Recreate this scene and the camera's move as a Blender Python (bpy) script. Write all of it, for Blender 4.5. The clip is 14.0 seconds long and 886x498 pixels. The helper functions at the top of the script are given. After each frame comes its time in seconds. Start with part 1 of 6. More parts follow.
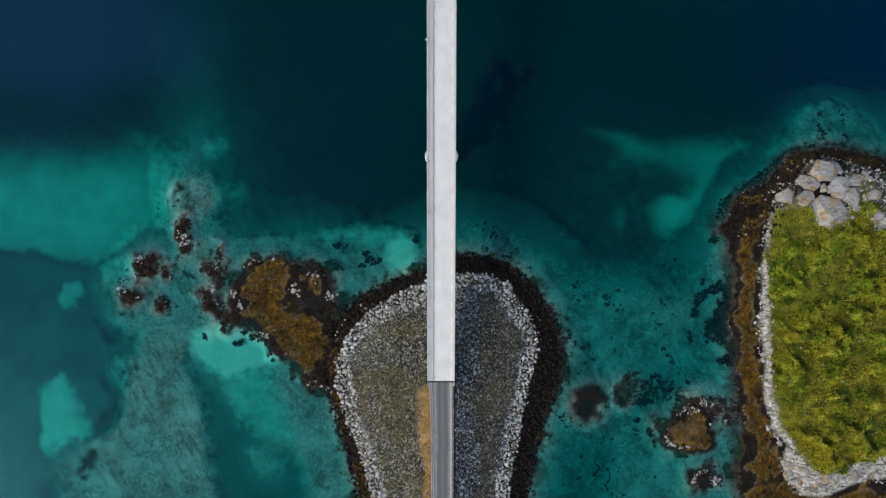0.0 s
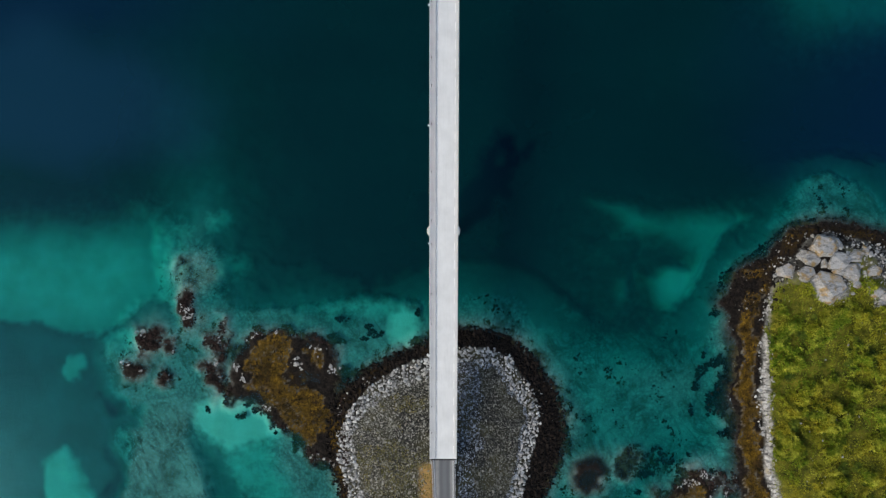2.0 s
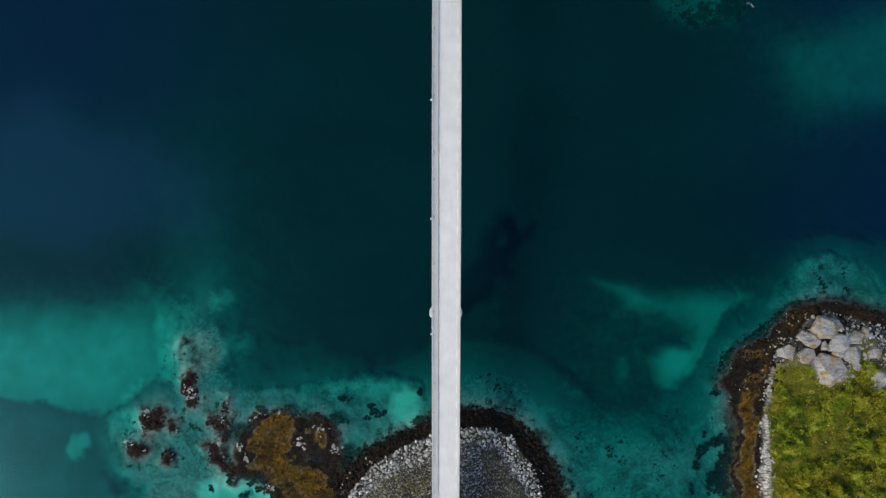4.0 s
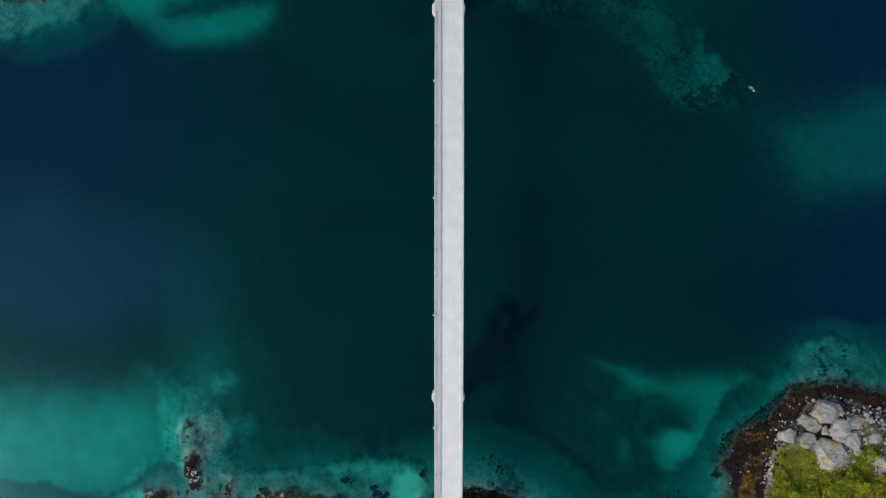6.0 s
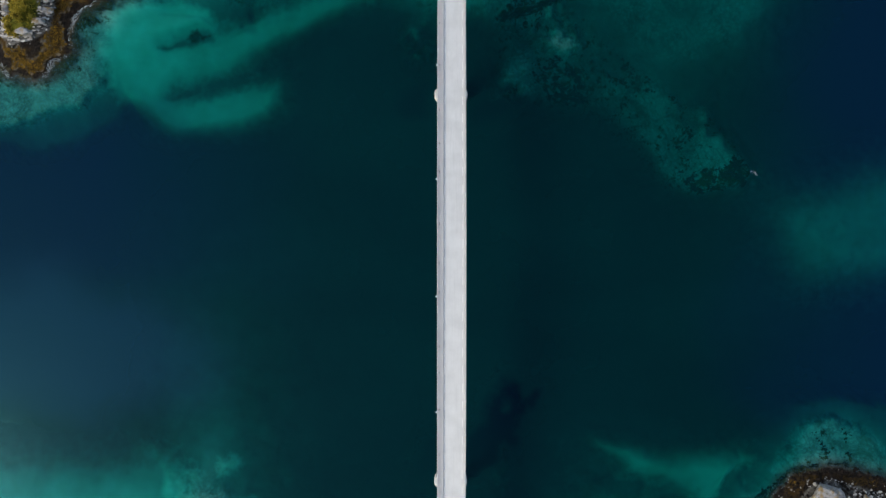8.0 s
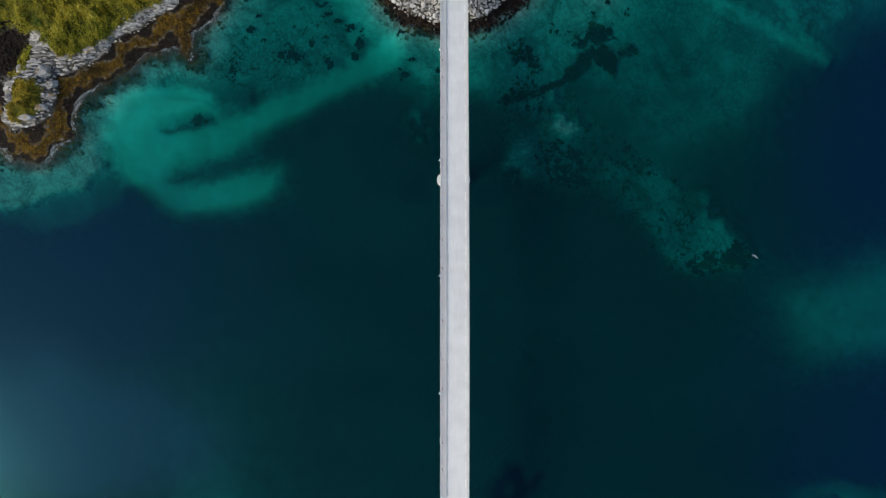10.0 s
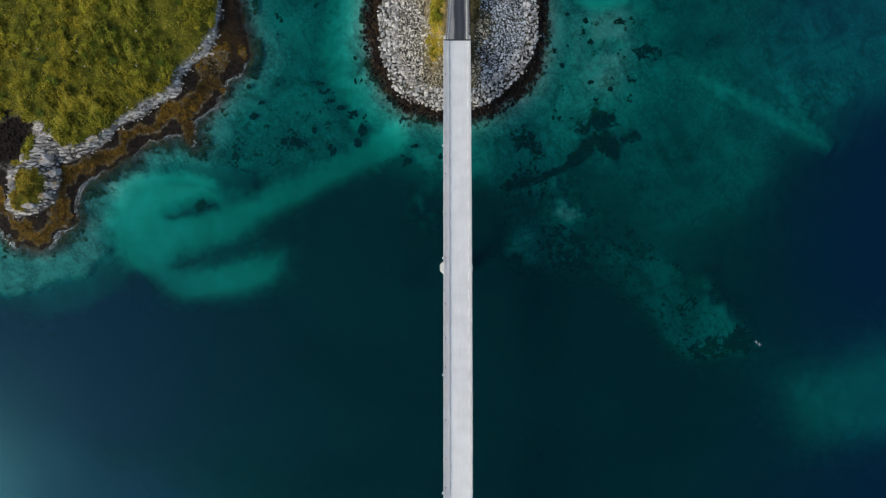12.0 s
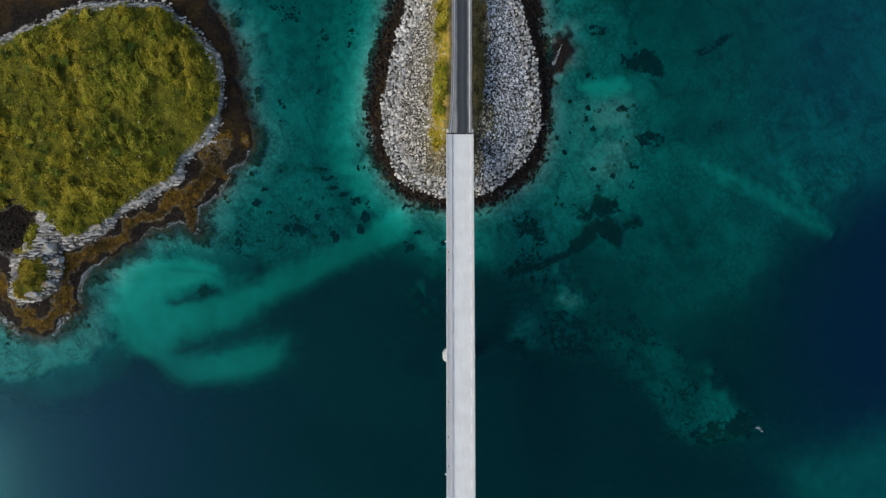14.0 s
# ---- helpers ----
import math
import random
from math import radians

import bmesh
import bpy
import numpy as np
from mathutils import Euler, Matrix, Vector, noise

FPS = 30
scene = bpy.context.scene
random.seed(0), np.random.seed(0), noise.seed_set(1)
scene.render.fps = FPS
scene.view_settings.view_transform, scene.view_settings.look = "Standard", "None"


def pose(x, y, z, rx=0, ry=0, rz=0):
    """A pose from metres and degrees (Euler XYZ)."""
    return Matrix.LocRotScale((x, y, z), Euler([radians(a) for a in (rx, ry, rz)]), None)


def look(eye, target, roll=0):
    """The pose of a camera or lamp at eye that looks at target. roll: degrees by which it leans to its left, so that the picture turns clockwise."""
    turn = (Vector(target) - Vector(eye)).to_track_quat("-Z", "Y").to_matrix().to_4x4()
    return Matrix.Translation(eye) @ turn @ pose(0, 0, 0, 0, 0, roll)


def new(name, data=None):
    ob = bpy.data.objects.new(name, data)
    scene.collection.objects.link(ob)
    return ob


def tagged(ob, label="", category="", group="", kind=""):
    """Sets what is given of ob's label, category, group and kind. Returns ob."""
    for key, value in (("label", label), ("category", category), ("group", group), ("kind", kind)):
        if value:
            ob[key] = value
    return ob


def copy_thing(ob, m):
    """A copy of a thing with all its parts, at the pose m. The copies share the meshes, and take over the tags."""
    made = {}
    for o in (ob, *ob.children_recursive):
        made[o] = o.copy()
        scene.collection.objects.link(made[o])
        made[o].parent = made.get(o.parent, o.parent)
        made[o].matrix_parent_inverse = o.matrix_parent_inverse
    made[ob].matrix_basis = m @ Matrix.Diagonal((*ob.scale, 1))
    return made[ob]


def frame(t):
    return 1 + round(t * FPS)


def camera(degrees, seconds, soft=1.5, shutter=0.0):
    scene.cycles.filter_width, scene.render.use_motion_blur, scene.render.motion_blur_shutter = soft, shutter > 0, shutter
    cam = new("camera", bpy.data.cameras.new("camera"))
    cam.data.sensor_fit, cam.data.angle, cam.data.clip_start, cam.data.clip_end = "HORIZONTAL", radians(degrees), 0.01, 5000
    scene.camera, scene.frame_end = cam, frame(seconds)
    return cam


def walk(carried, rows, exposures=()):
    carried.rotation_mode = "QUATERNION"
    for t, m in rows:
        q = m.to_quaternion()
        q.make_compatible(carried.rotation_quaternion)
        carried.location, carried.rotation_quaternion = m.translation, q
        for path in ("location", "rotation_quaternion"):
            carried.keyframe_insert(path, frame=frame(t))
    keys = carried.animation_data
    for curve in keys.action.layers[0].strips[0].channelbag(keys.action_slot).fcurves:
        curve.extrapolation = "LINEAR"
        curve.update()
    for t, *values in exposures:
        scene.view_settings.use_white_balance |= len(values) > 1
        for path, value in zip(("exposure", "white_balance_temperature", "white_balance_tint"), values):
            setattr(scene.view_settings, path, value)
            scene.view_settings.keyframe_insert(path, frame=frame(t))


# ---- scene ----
cam = camera(75.5, 14.0, soft=1.4)
METRES, EYE, TILT, LEAN, TURN = 188.0, 180.2, -90.0, 0.0, 0.0
ROWS = [
    (0.0, 0.0, 0.0, 0.0, -0.0, 0.0, 0.0),
    (0.5, -0.0011, -0.0006, 0.0291, -0.03, -0.05, -0.0),
    (1.0, -0.0023, -0.0013, 0.0615, -0.04, -0.12, -0.02),
    (1.5, -0.0028, -0.0024, 0.0936, -0.02, -0.2, -0.0),
    (2.0, -0.0041, -0.0033, 0.128, -0.04, -0.26, -0.01),
    (2.5, -0.0046, -0.0044, 0.161, -0.02, -0.3, -0.02),
    (3.0, -0.0059, -0.0053, 0.1959, -0.04, -0.31, -0.0),
    (5.5, -0.0103, -0.0085, 0.3733, -0.05, -0.57, 0.03),
    (6.0, -0.0114, -0.0088, 0.4106, -0.05, -0.61, 0.05),
    (6.5, -0.0112, -0.0091, 0.446, 0.01, -0.68, 0.05),
    (7.0, -0.0118, -0.0095, 0.4836, 0.04, -0.73, 0.06),
    (7.5, -0.0133, -0.0098, 0.5203, 0.03, -0.85, 0.09),
    (8.0, -0.0128, -0.0099, 0.559, 0.1, -0.95, 0.09),
    (10.5, -0.0197, -0.0098, 0.7389, 0.02, -1.03, 0.13),
    (11.0, -0.0212, -0.0099, 0.7771, -0.0, -1.07, 0.13),
    (11.5, -0.0219, -0.0094, 0.8118, 0.0, -1.06, 0.13),
    (12.0, -0.0226, -0.0089, 0.8492, 0.02, -1.07, 0.13),
    (12.5, -0.024, -0.0088, 0.886, -0.01, -1.14, 0.12),
    (13.0, -0.0255, -0.0083, 0.9243, -0.04, -1.18, 0.12),
    (13.5, -0.0265, -0.0079, 0.9604, -0.03, -1.21, 0.11),
    (14.0, -0.0276, -0.0073, 0.9994, -0.03, -1.27, 0.11),
]
EXPOSURE = 0.6
walk(cam, [(t, pose(0, 0, EYE, TILT, LEAN, TURN) @ pose(METRES * x, METRES * y, METRES * z, 90 + pitch, roll, yaw)) for t, x, y, z, yaw, pitch, roll in ROWS],
     [(0.0, EXPOSURE, 6800, 6), (14.0, EXPOSURE, 6800, 6)])

# ---- world, sun, exposure ----
SUN_EL, SUN_AZ = radians(37), radians(-116)      # azimuth from +y, clockwise; the light comes from the west-south-west
world = bpy.data.worlds.new("sky")
scene.world = world
world.use_nodes = True
wn = world.node_tree
sky = wn.nodes.new("ShaderNodeTexSky")
sky.sky_type = 'NISHITA'
sky.sun_disc = False
sky.sun_elevation, sky.sun_rotation = SUN_EL, SUN_AZ
sky.air_density, sky.dust_density, sky.ozone_density = 1.0, 2.2, 1.0
wn.links.new(sky.outputs[0], wn.nodes["Background"].inputs[0])
wn.nodes["Background"].inputs[1].default_value = 0.127
sun_data = bpy.data.lights.new("sun", 'SUN')
sun_data.energy, sun_data.angle, sun_data.color = 1.2, radians(20), (1.0, 0.93, 0.82)
sun = new("sun", sun_data)
sun.matrix_world = look((math.sin(SUN_AZ) * math.cos(SUN_EL) * 400, math.cos(SUN_AZ) * math.cos(SUN_EL) * 400, math.sin(SUN_EL) * 400), (0, 0, 0))


# ---- materials ----
class Nodes:
    """Short hand for building node trees."""

    def __init__(self, name):
        self.mat = bpy.data.materials.new(name)
        self.mat.use_nodes = True
        self.t = self.mat.node_tree
        self.bsdf = self.t.nodes["Principled BSDF"]
        self.out = self.t.nodes["Material Output"]

    def add(self, kind):
        return self.t.nodes.new(kind)

    def put(self, socket, value):
        if isinstance(value, (int, float)):
            socket.default_value = value
        elif isinstance(value, tuple):
            socket.default_value = (*value, 1.0)[:4] if socket.type == 'RGBA' else value
        else:
            self.t.links.new(value, socket)

    def pos(self):
        return self.add("ShaderNodeNewGeometry").outputs["Position"]

    def noise(self, scale, detail=4.0, rough=0.55, vector=None, distortion=0.0):
        n = self.add("ShaderNodeTexNoise")
        self.put(n.inputs["Vector"], vector if vector is not None else self.pos())
        n.inputs["Scale"].default_value, n.inputs["Detail"].default_value = scale, detail
        n.inputs["Roughness"].default_value, n.inputs["Distortion"].default_value = rough, distortion
        return n.outputs["Fac"]

    def voronoi(self, scale, feature='F1', vector=None, out="Distance"):
        n = self.add("ShaderNodeTexVoronoi")
        n.feature = feature
        self.put(n.inputs["Vector"], vector if vector is not None else self.pos())
        n.inputs["Scale"].default_value = scale
        return n.outputs[out]

    def stretch(self, sx, sy, sz):
        n = self.add("ShaderNodeMapping")
        self.put(n.inputs["Vector"], self.pos())
        n.inputs["Scale"].default_value = (sx, sy, sz)
        return n.outputs["Vector"]

    def ramp(self, fac, a, b, lo=0.0, hi=1.0):
        n = self.add("ShaderNodeMapRange")
        self.put(n.inputs[0], fac)
        n.inputs[1].default_value, n.inputs[2].default_value, n.inputs[3].default_value, n.inputs[4].default_value = a, b, lo, hi
        return n.outputs[0]

    def mix(self, fac, a, b, blend='MIX'):
        n = self.add("ShaderNodeMix")
        n.data_type, n.blend_type = 'RGBA', blend
        self.put(n.inputs[0], fac)
        self.put(n.inputs[6], a)
        self.put(n.inputs[7], b)
        return n.outputs[2]

    def math(self, op, a, b=0.0):
        n = self.add("ShaderNodeMath")
        n.operation = op
        self.put(n.inputs[0], a)
        self.put(n.inputs[1], b)
        return n.outputs[0]

    def attr(self, name):
        n = self.add("ShaderNodeAttribute")
        n.attribute_name = name
        return n.outputs["Fac"]

    def bump(self, height, strength, distance):
        n = self.add("ShaderNodeBump")
        n.inputs["Strength"].default_value, n.inputs["Distance"].default_value = strength, distance
        self.put(n.inputs["Height"], height)
        self.put(self.bsdf.inputs["Normal"], n.outputs[0])
        return n.outputs[0]

    def done(self, colour, rough=0.85, metal=0.0, spec=0.3):
        self.put(self.bsdf.inputs["Base Color"], colour)
        self.put(self.bsdf.inputs["Roughness"], rough)
        self.bsdf.inputs["Metallic"].default_value = metal
        self.bsdf.inputs["Specular IOR Level"].default_value = spec
        return self.mat


def island_random(n):
    return n.add("ShaderNodeNewGeometry").outputs["Random Per Island"]


def object_random(n):
    return n.add("ShaderNodeObjectInfo").outputs["Random"]


def ground_material():
    n = Nodes("ground")
    # stony bed under the water: boulders with dark gaps, cobble, worn strata
    blotch = n.noise(0.11, 5.0, 0.62)
    pebble = n.noise(1.1, 4.0, 0.7)
    cells = n.voronoi(0.55)
    bent = n.add("ShaderNodeVectorMath")
    bent.operation = 'MULTIPLY_ADD'
    wave = n.add("ShaderNodeTexNoise")
    n.put(wave.inputs["Vector"], n.pos())
    wave.inputs["Scale"].default_value, wave.inputs["Detail"].default_value = 0.5, 3.0
    n.put(bent.inputs[0], wave.outputs["Color"])
    bent.inputs[1].default_value = (2.4, 2.4, 0.0)
    n.put(bent.inputs[2], n.stretch(1.0, 1.0, 0.0))
    gaps = n.voronoi(0.62, 'DISTANCE_TO_EDGE', bent.outputs[0])
    tops = n.voronoi(0.62, 'F1', bent.outputs[0], "Color")
    col = n.mix(n.ramp(blotch, 0.35, 0.68), (0.11, 0.11, 0.098), (0.30, 0.297, 0.27))
    bouldery = n.ramp(n.noise(0.06, 4.0, 0.6), 0.42, 0.60, 0.15, 1.0)
    col = n.mix(n.math('MULTIPLY', bouldery, 0.32), col, n.mix(tops, (0.05, 0.05, 0.045), (0.45, 0.44, 0.40)))
    col = n.mix(n.ramp(pebble, 0.46, 0.66, 0.0, 0.6), col, (0.36, 0.35, 0.31))
    col = n.mix(n.math('MULTIPLY', bouldery, n.ramp(gaps, 0.0, 0.22, 0.42, 0.0)), col, (0.045, 0.043, 0.036))
    tangle = n.noise(0.085, 9.0, 0.72, distortion=0.8)
    col = n.mix(n.ramp(tangle, 0.50, 0.62, 0.0, 0.62), col, (0.045, 0.042, 0.028))
    col = n.mix(n.ramp(n.noise(0.05, 8.0, 0.7), 0.54, 0.70, 0.0, 0.7), col, (0.36, 0.35, 0.30))
    turn, longer = n.add("ShaderNodeMapping"), n.add("ShaderNodeMapping")
    n.put(turn.inputs["Vector"], n.pos())
    n.put(longer.inputs["Vector"], turn.outputs["Vector"])
    turn.inputs["Rotation"].default_value, longer.inputs["Scale"].default_value = (0, 0, radians(58)), (0.09, 0.42, 1.0)
    strata = n.noise(0.8, 6.0, 0.65, longer.outputs["Vector"], 0.8)
    col = n.mix(n.ramp(strata, 0.56, 0.64, 0.0, 0.4), col, (0.055, 0.05, 0.038))
    split = n.math('ABSOLUTE', n.math('SUBTRACT', n.noise(0.22, 4.0, 0.6, longer.outputs["Vector"], 0.6), 0.5))
    col = n.mix(n.math('MULTIPLY', n.attr("strata"), n.ramp(split, 0.0, 0.009, 0.55, 0.0)), col, (0.03, 0.028, 0.022))
    # fine sediment in the hollows; elsewhere it paints the bed's fade with depth
    col = n.mix(n.math('MULTIPLY', n.attr("silt_fade"), 0.85), col, n.mix(n.ramp(n.noise(0.09, 4.0), 0.35, 0.65), (0.135, 0.135, 0.12), (0.20, 0.20, 0.18)))
    # sand
    sandy = n.mix(n.ramp(n.noise(0.16, 4.0), 0.3, 0.7), (0.50, 0.48, 0.38), (0.64, 0.62, 0.52))
    edge = n.math('ADD', n.attr("sand"), n.ramp(n.noise(0.35, 5.0, 0.65), 0.2, 0.8, -0.28, 0.28))
    col = n.mix(n.ramp(edge, 0.22, 0.78), col, sandy)
    # weed on the bed
    patchy = n.math('ADD', n.attr("weed"), n.ramp(n.noise(0.4, 8.0, 0.75), 0.25, 0.75, -0.6, 0.6))
    col = n.mix(n.ramp(patchy, 0.42, 0.62), col, n.mix(pebble, (0.020, 0.022, 0.010), (0.060, 0.045, 0.018)))
    # pale shore rock
    lines = n.noise(0.9, 6.0, 0.7, n.stretch(0.5, 1.6, 1.0))
    pale = n.mix(n.ramp(lines, 0.40, 0.60), (0.045, 0.043, 0.042), (0.48, 0.47, 0.45))
    pale = n.mix(n.ramp(n.noise(0.4, 3.0), 0.58, 0.72, 0.0, 0.6), pale, (0.34, 0.27, 0.13))
    col = n.mix(n.attr("pale"), col, pale)
    # black tidal band; the same mask paints the dark gaps between boulders and slabs
    band = n.mix(n.ramp(n.noise(1.3, 4.0), 0.4, 0.7), (0.006, 0.005, 0.0046), (0.023, 0.018, 0.015))
    col = n.mix(n.attr("wet"), col, band)
    # knotted wrack between the tides
    strands = n.noise(0.75, 6.0, 0.72, distortion=0.6)
    wrack = n.mix(n.ramp(strands, 0.36, 0.66), (0.014, 0.009, 0.005), (0.135, 0.078, 0.008))
    wrack = n.mix(n.ramp(n.noise(0.13, 3.0), 0.36, 0.60, 0.0, 0.85), wrack, (0.026, 0.016, 0.009))
    col = n.mix(n.attr("wrack"), col, wrack)
    # fill of the causeways
    fill = n.mix(n.ramp(n.noise(2.2, 5.0, 0.75), 0.36, 0.66), (0.010, 0.010, 0.0095), (0.048, 0.047, 0.043))
    fill = n.mix(n.ramp(n.noise(0.12, 3.0), 0.45, 0.65, 0.0, 0.4), fill, (0.11, 0.10, 0.045))
    col = n.mix(n.attr("fill"), col, fill)
    # heath floor
    heath = n.mix(n.ramp(n.noise(0.35, 5.0), 0.35, 0.65), (0.035, 0.042, 0.008), (0.15, 0.14, 0.018))
    col = n.mix(n.attr("heath"), col, heath)
    verge = n.mix(n.ramp(n.noise(0.6, 4.0, 0.7), 0.35, 0.65), (0.22, 0.20, 0.02), (0.44, 0.28, 0.07))
    col = n.mix(n.attr("verge"), col, verge)
    tan = n.mix(n.ramp(n.noise(0.7, 5.0, 0.7), 0.35, 0.65), (0.20, 0.125, 0.045), (0.42, 0.26, 0.10))
    col = n.mix(n.attr("tan"), col, tan)
    dull = n.mix(n.ramp(n.noise(0.6, 4.0, 0.7), 0.35, 0.65), (0.10, 0.085, 0.035), (0.27, 0.20, 0.11))
    col = n.mix(n.attr("dull"), col, dull)
    n.bump(n.math('ADD', n.noise(1.6, 6.0, 0.7), n.math('MULTIPLY', cells, 0.3)), 0.7, 0.35)
    return n.done(col, n.ramp(n.attr("wet"), 0.0, 1.0, 0.92, 0.8), spec=0.06)


def water_material():
    n = Nodes("sea_water")
    depth = n.attr("depth")
    # what comes through a column of clear green northern water, per metre and colour
    ways = [n.math('POWER', math.exp(-k), depth) for k in (0.48, 0.103, 0.108)]
    clear = n.add("ShaderNodeCombineColor")
    for i, way in enumerate(ways):
        n.put(clear.inputs[i], way)
    through_water = n.add("ShaderNodeBsdfTransparent")
    n.put(through_water.inputs[0], clear.outputs[0])
    # what the water itself scatters back, tinted for the sky's sheen further down
    murk = n.math('SUBTRACT', 1.0, n.math('POWER', math.exp(-0.16), depth))
    drift = n.noise(0.012, 2.0, 0.5, n.stretch(1.0, 2.2, 1.0))
    body = n.mix(n.ramp(drift, 0.30, 0.70), (0.0000, 0.0116, 0.0140), (0.0001, 0.0172, 0.0190))
    # very deep columns turn near black, used beside the piers
    body = n.mix(n.ramp(depth, 38.0, 66.0, 0.0, 0.95), body, (0.0, 0.0012, 0.0075))
    # the sky's reflection is put into the colour by these two tints
    body = n.mix(n.attr("navy"), body, (0.0008, 0.0095, 0.030))
    body = n.mix(n.attr("blue_sheen"), body, (0.004, 0.025, 0.056))
    body = n.mix(murk, (0.0, 0.0, 0.0), body)
    scatter = n.add("ShaderNodeBsdfDiffuse")
    n.put(scatter.inputs[0], body)
    column = n.add("ShaderNodeAddShader")
    n.put(column.inputs[0], through_water.outputs[0])
    n.put(column.inputs[1], scatter.outputs[0])
    ripple = n.add("ShaderNodeBump")
    ripple.inputs["Strength"].default_value, ripple.inputs["Distance"].default_value = 0.16, 0.25
    waves = n.math('ADD', n.noise(0.55, 4.0, 0.6, n.stretch(1.0, 1.5, 1.0)), n.math('MULTIPLY', n.noise(0.07, 3.0), 0.8))
    n.put(ripple.inputs["Height"], waves)
    gloss = n.add("ShaderNodeBsdfGlossy")
    gloss.inputs["Roughness"].default_value = 0.16
    gloss.inputs["Color"].default_value = (0.22, 0.80, 1.0, 1.0)
    n.put(gloss.inputs["Normal"], ripple.outputs[0])
    surface = n.add("ShaderNodeMixShader")
    surface.inputs[0].default_value = 0.0155
    n.put(surface.inputs[1], column.outputs[0])
    n.put(surface.inputs[2], gloss.outputs[0])
    n.put(n.out.inputs["Surface"], surface.outputs[0])
    return n.mat


def stone_material(name, dark, light, stain, single=False):
    n = Nodes(name)
    pick = object_random(n) if single else island_random(n)
    col = n.mix(n.ramp(pick, 0.0, 1.0), dark, light)
    col = n.mix(n.ramp(n.noise(1.8, 5.0, 0.7), 0.40, 0.72, 0.0, 0.65), col, stain)
    col = n.mix(n.ramp(n.noise(9.0, 3.0), 0.45, 0.75, 0.0, 0.35), col, tuple(0.6 * v for v in dark))
    n.bump(n.noise(5.0, 6.0, 0.7), 0.5, 0.08)
    return n.done(col, 0.9, spec=0.1)


def granite_material():
    n = Nodes("granite")
    col = n.mix(object_random(n), (0.22, 0.216, 0.21), (0.35, 0.343, 0.335))
    col = n.mix(n.ramp(n.noise(0.9, 6.0, 0.7), 0.42, 0.66), col, (0.40, 0.392, 0.385))
    col = n.mix(n.ramp(n.noise(0.42, 5.0, 0.65), 0.50, 0.62, 0.0, 0.8), col, (0.31, 0.19, 0.05))
    col = n.mix(n.ramp(n.noise(1.6, 7.0, 0.75), 0.57, 0.68, 0.0, 0.7), col, (0.10, 0.095, 0.09))
    seam = n.noise(0.5, 6.0, 0.6, n.stretch(0.35, 1.5, 1.5), 0.6)
    seam = n.math('ABSOLUTE', n.math('SUBTRACT', seam, 0.5))
    col = n.mix(n.ramp(seam, 0.0, 0.018, 0.7, 0.0), col, (0.06, 0.055, 0.05))
    n.bump(n.math('ADD', n.noise(1.4, 7.0, 0.7), n.ramp(seam, 0.0, 0.03, 0.0, 0.35)), 0.8, 0.3)
    return n.done(col, 0.9, spec=0.1)


def leaf_material(name, a, b, c, grain=None):
    """a and b: the two tones of the growth; c: its bright tips; grain: the way that long blades are combed."""
    n = Nodes(name)
    pick = island_random(n)
    way = None
    if grain is not None:
        turn, comb = n.add("ShaderNodeMapping"), n.add("ShaderNodeMapping")
        n.put(turn.inputs["Vector"], n.pos())
        n.put(comb.inputs["Vector"], turn.outputs["Vector"])
        turn.inputs["Rotation"].default_value, comb.inputs["Scale"].default_value = (0, 0, radians(grain)), (0.55, 1.6, 1.0)
        way = comb.outputs["Vector"]
    col = n.mix(n.ramp(n.noise(0.045, 7.0, 0.68), 0.42, 0.58), a, b)
    col = n.mix(n.ramp(n.noise(0.42, 3.0, 0.6, way, 0.5), 0.50, 0.66, 0.0, 0.8), col, c)
    col = n.mix(n.ramp(n.noise(1.0, 6.0, 0.75), 0.50, 0.68, 0.0, 0.6), col, c)
    col = n.mix(n.ramp(pick, 0.4, 1.0, 0.0, 0.35), col, c)
    # dark gaps between clumps and patches of tree shade, put into the leaf colour
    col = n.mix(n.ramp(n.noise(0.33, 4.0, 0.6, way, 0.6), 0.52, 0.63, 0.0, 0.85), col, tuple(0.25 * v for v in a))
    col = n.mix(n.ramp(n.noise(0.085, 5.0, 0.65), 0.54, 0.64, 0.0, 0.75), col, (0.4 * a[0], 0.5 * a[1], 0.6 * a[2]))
    return n.done(col, 0.8, spec=0.1)


def concrete_material(name, dark, light, stain=0.45):
    n = Nodes(name)
    col = n.mix(n.ramp(n.noise(0.25, 5.0, 0.6), 0.3, 0.7), dark, light)
    streak = n.noise(1.0, 5.0, 0.65, n.stretch(2.4, 0.06, 1.0))
    col = n.mix(n.ramp(streak, 0.50, 0.75, 0.0, stain), col, tuple(v * 0.72 for v in dark))
    col = n.mix(n.ramp(n.noise(2.5, 4.0, 0.7), 0.60, 0.80, 0.0, 0.25), col, tuple(v * 0.6 for v in dark))
    n.bump(n.noise(9.0, 4.0), 0.25, 0.02)
    return n.done(col, 0.88, spec=0.25)


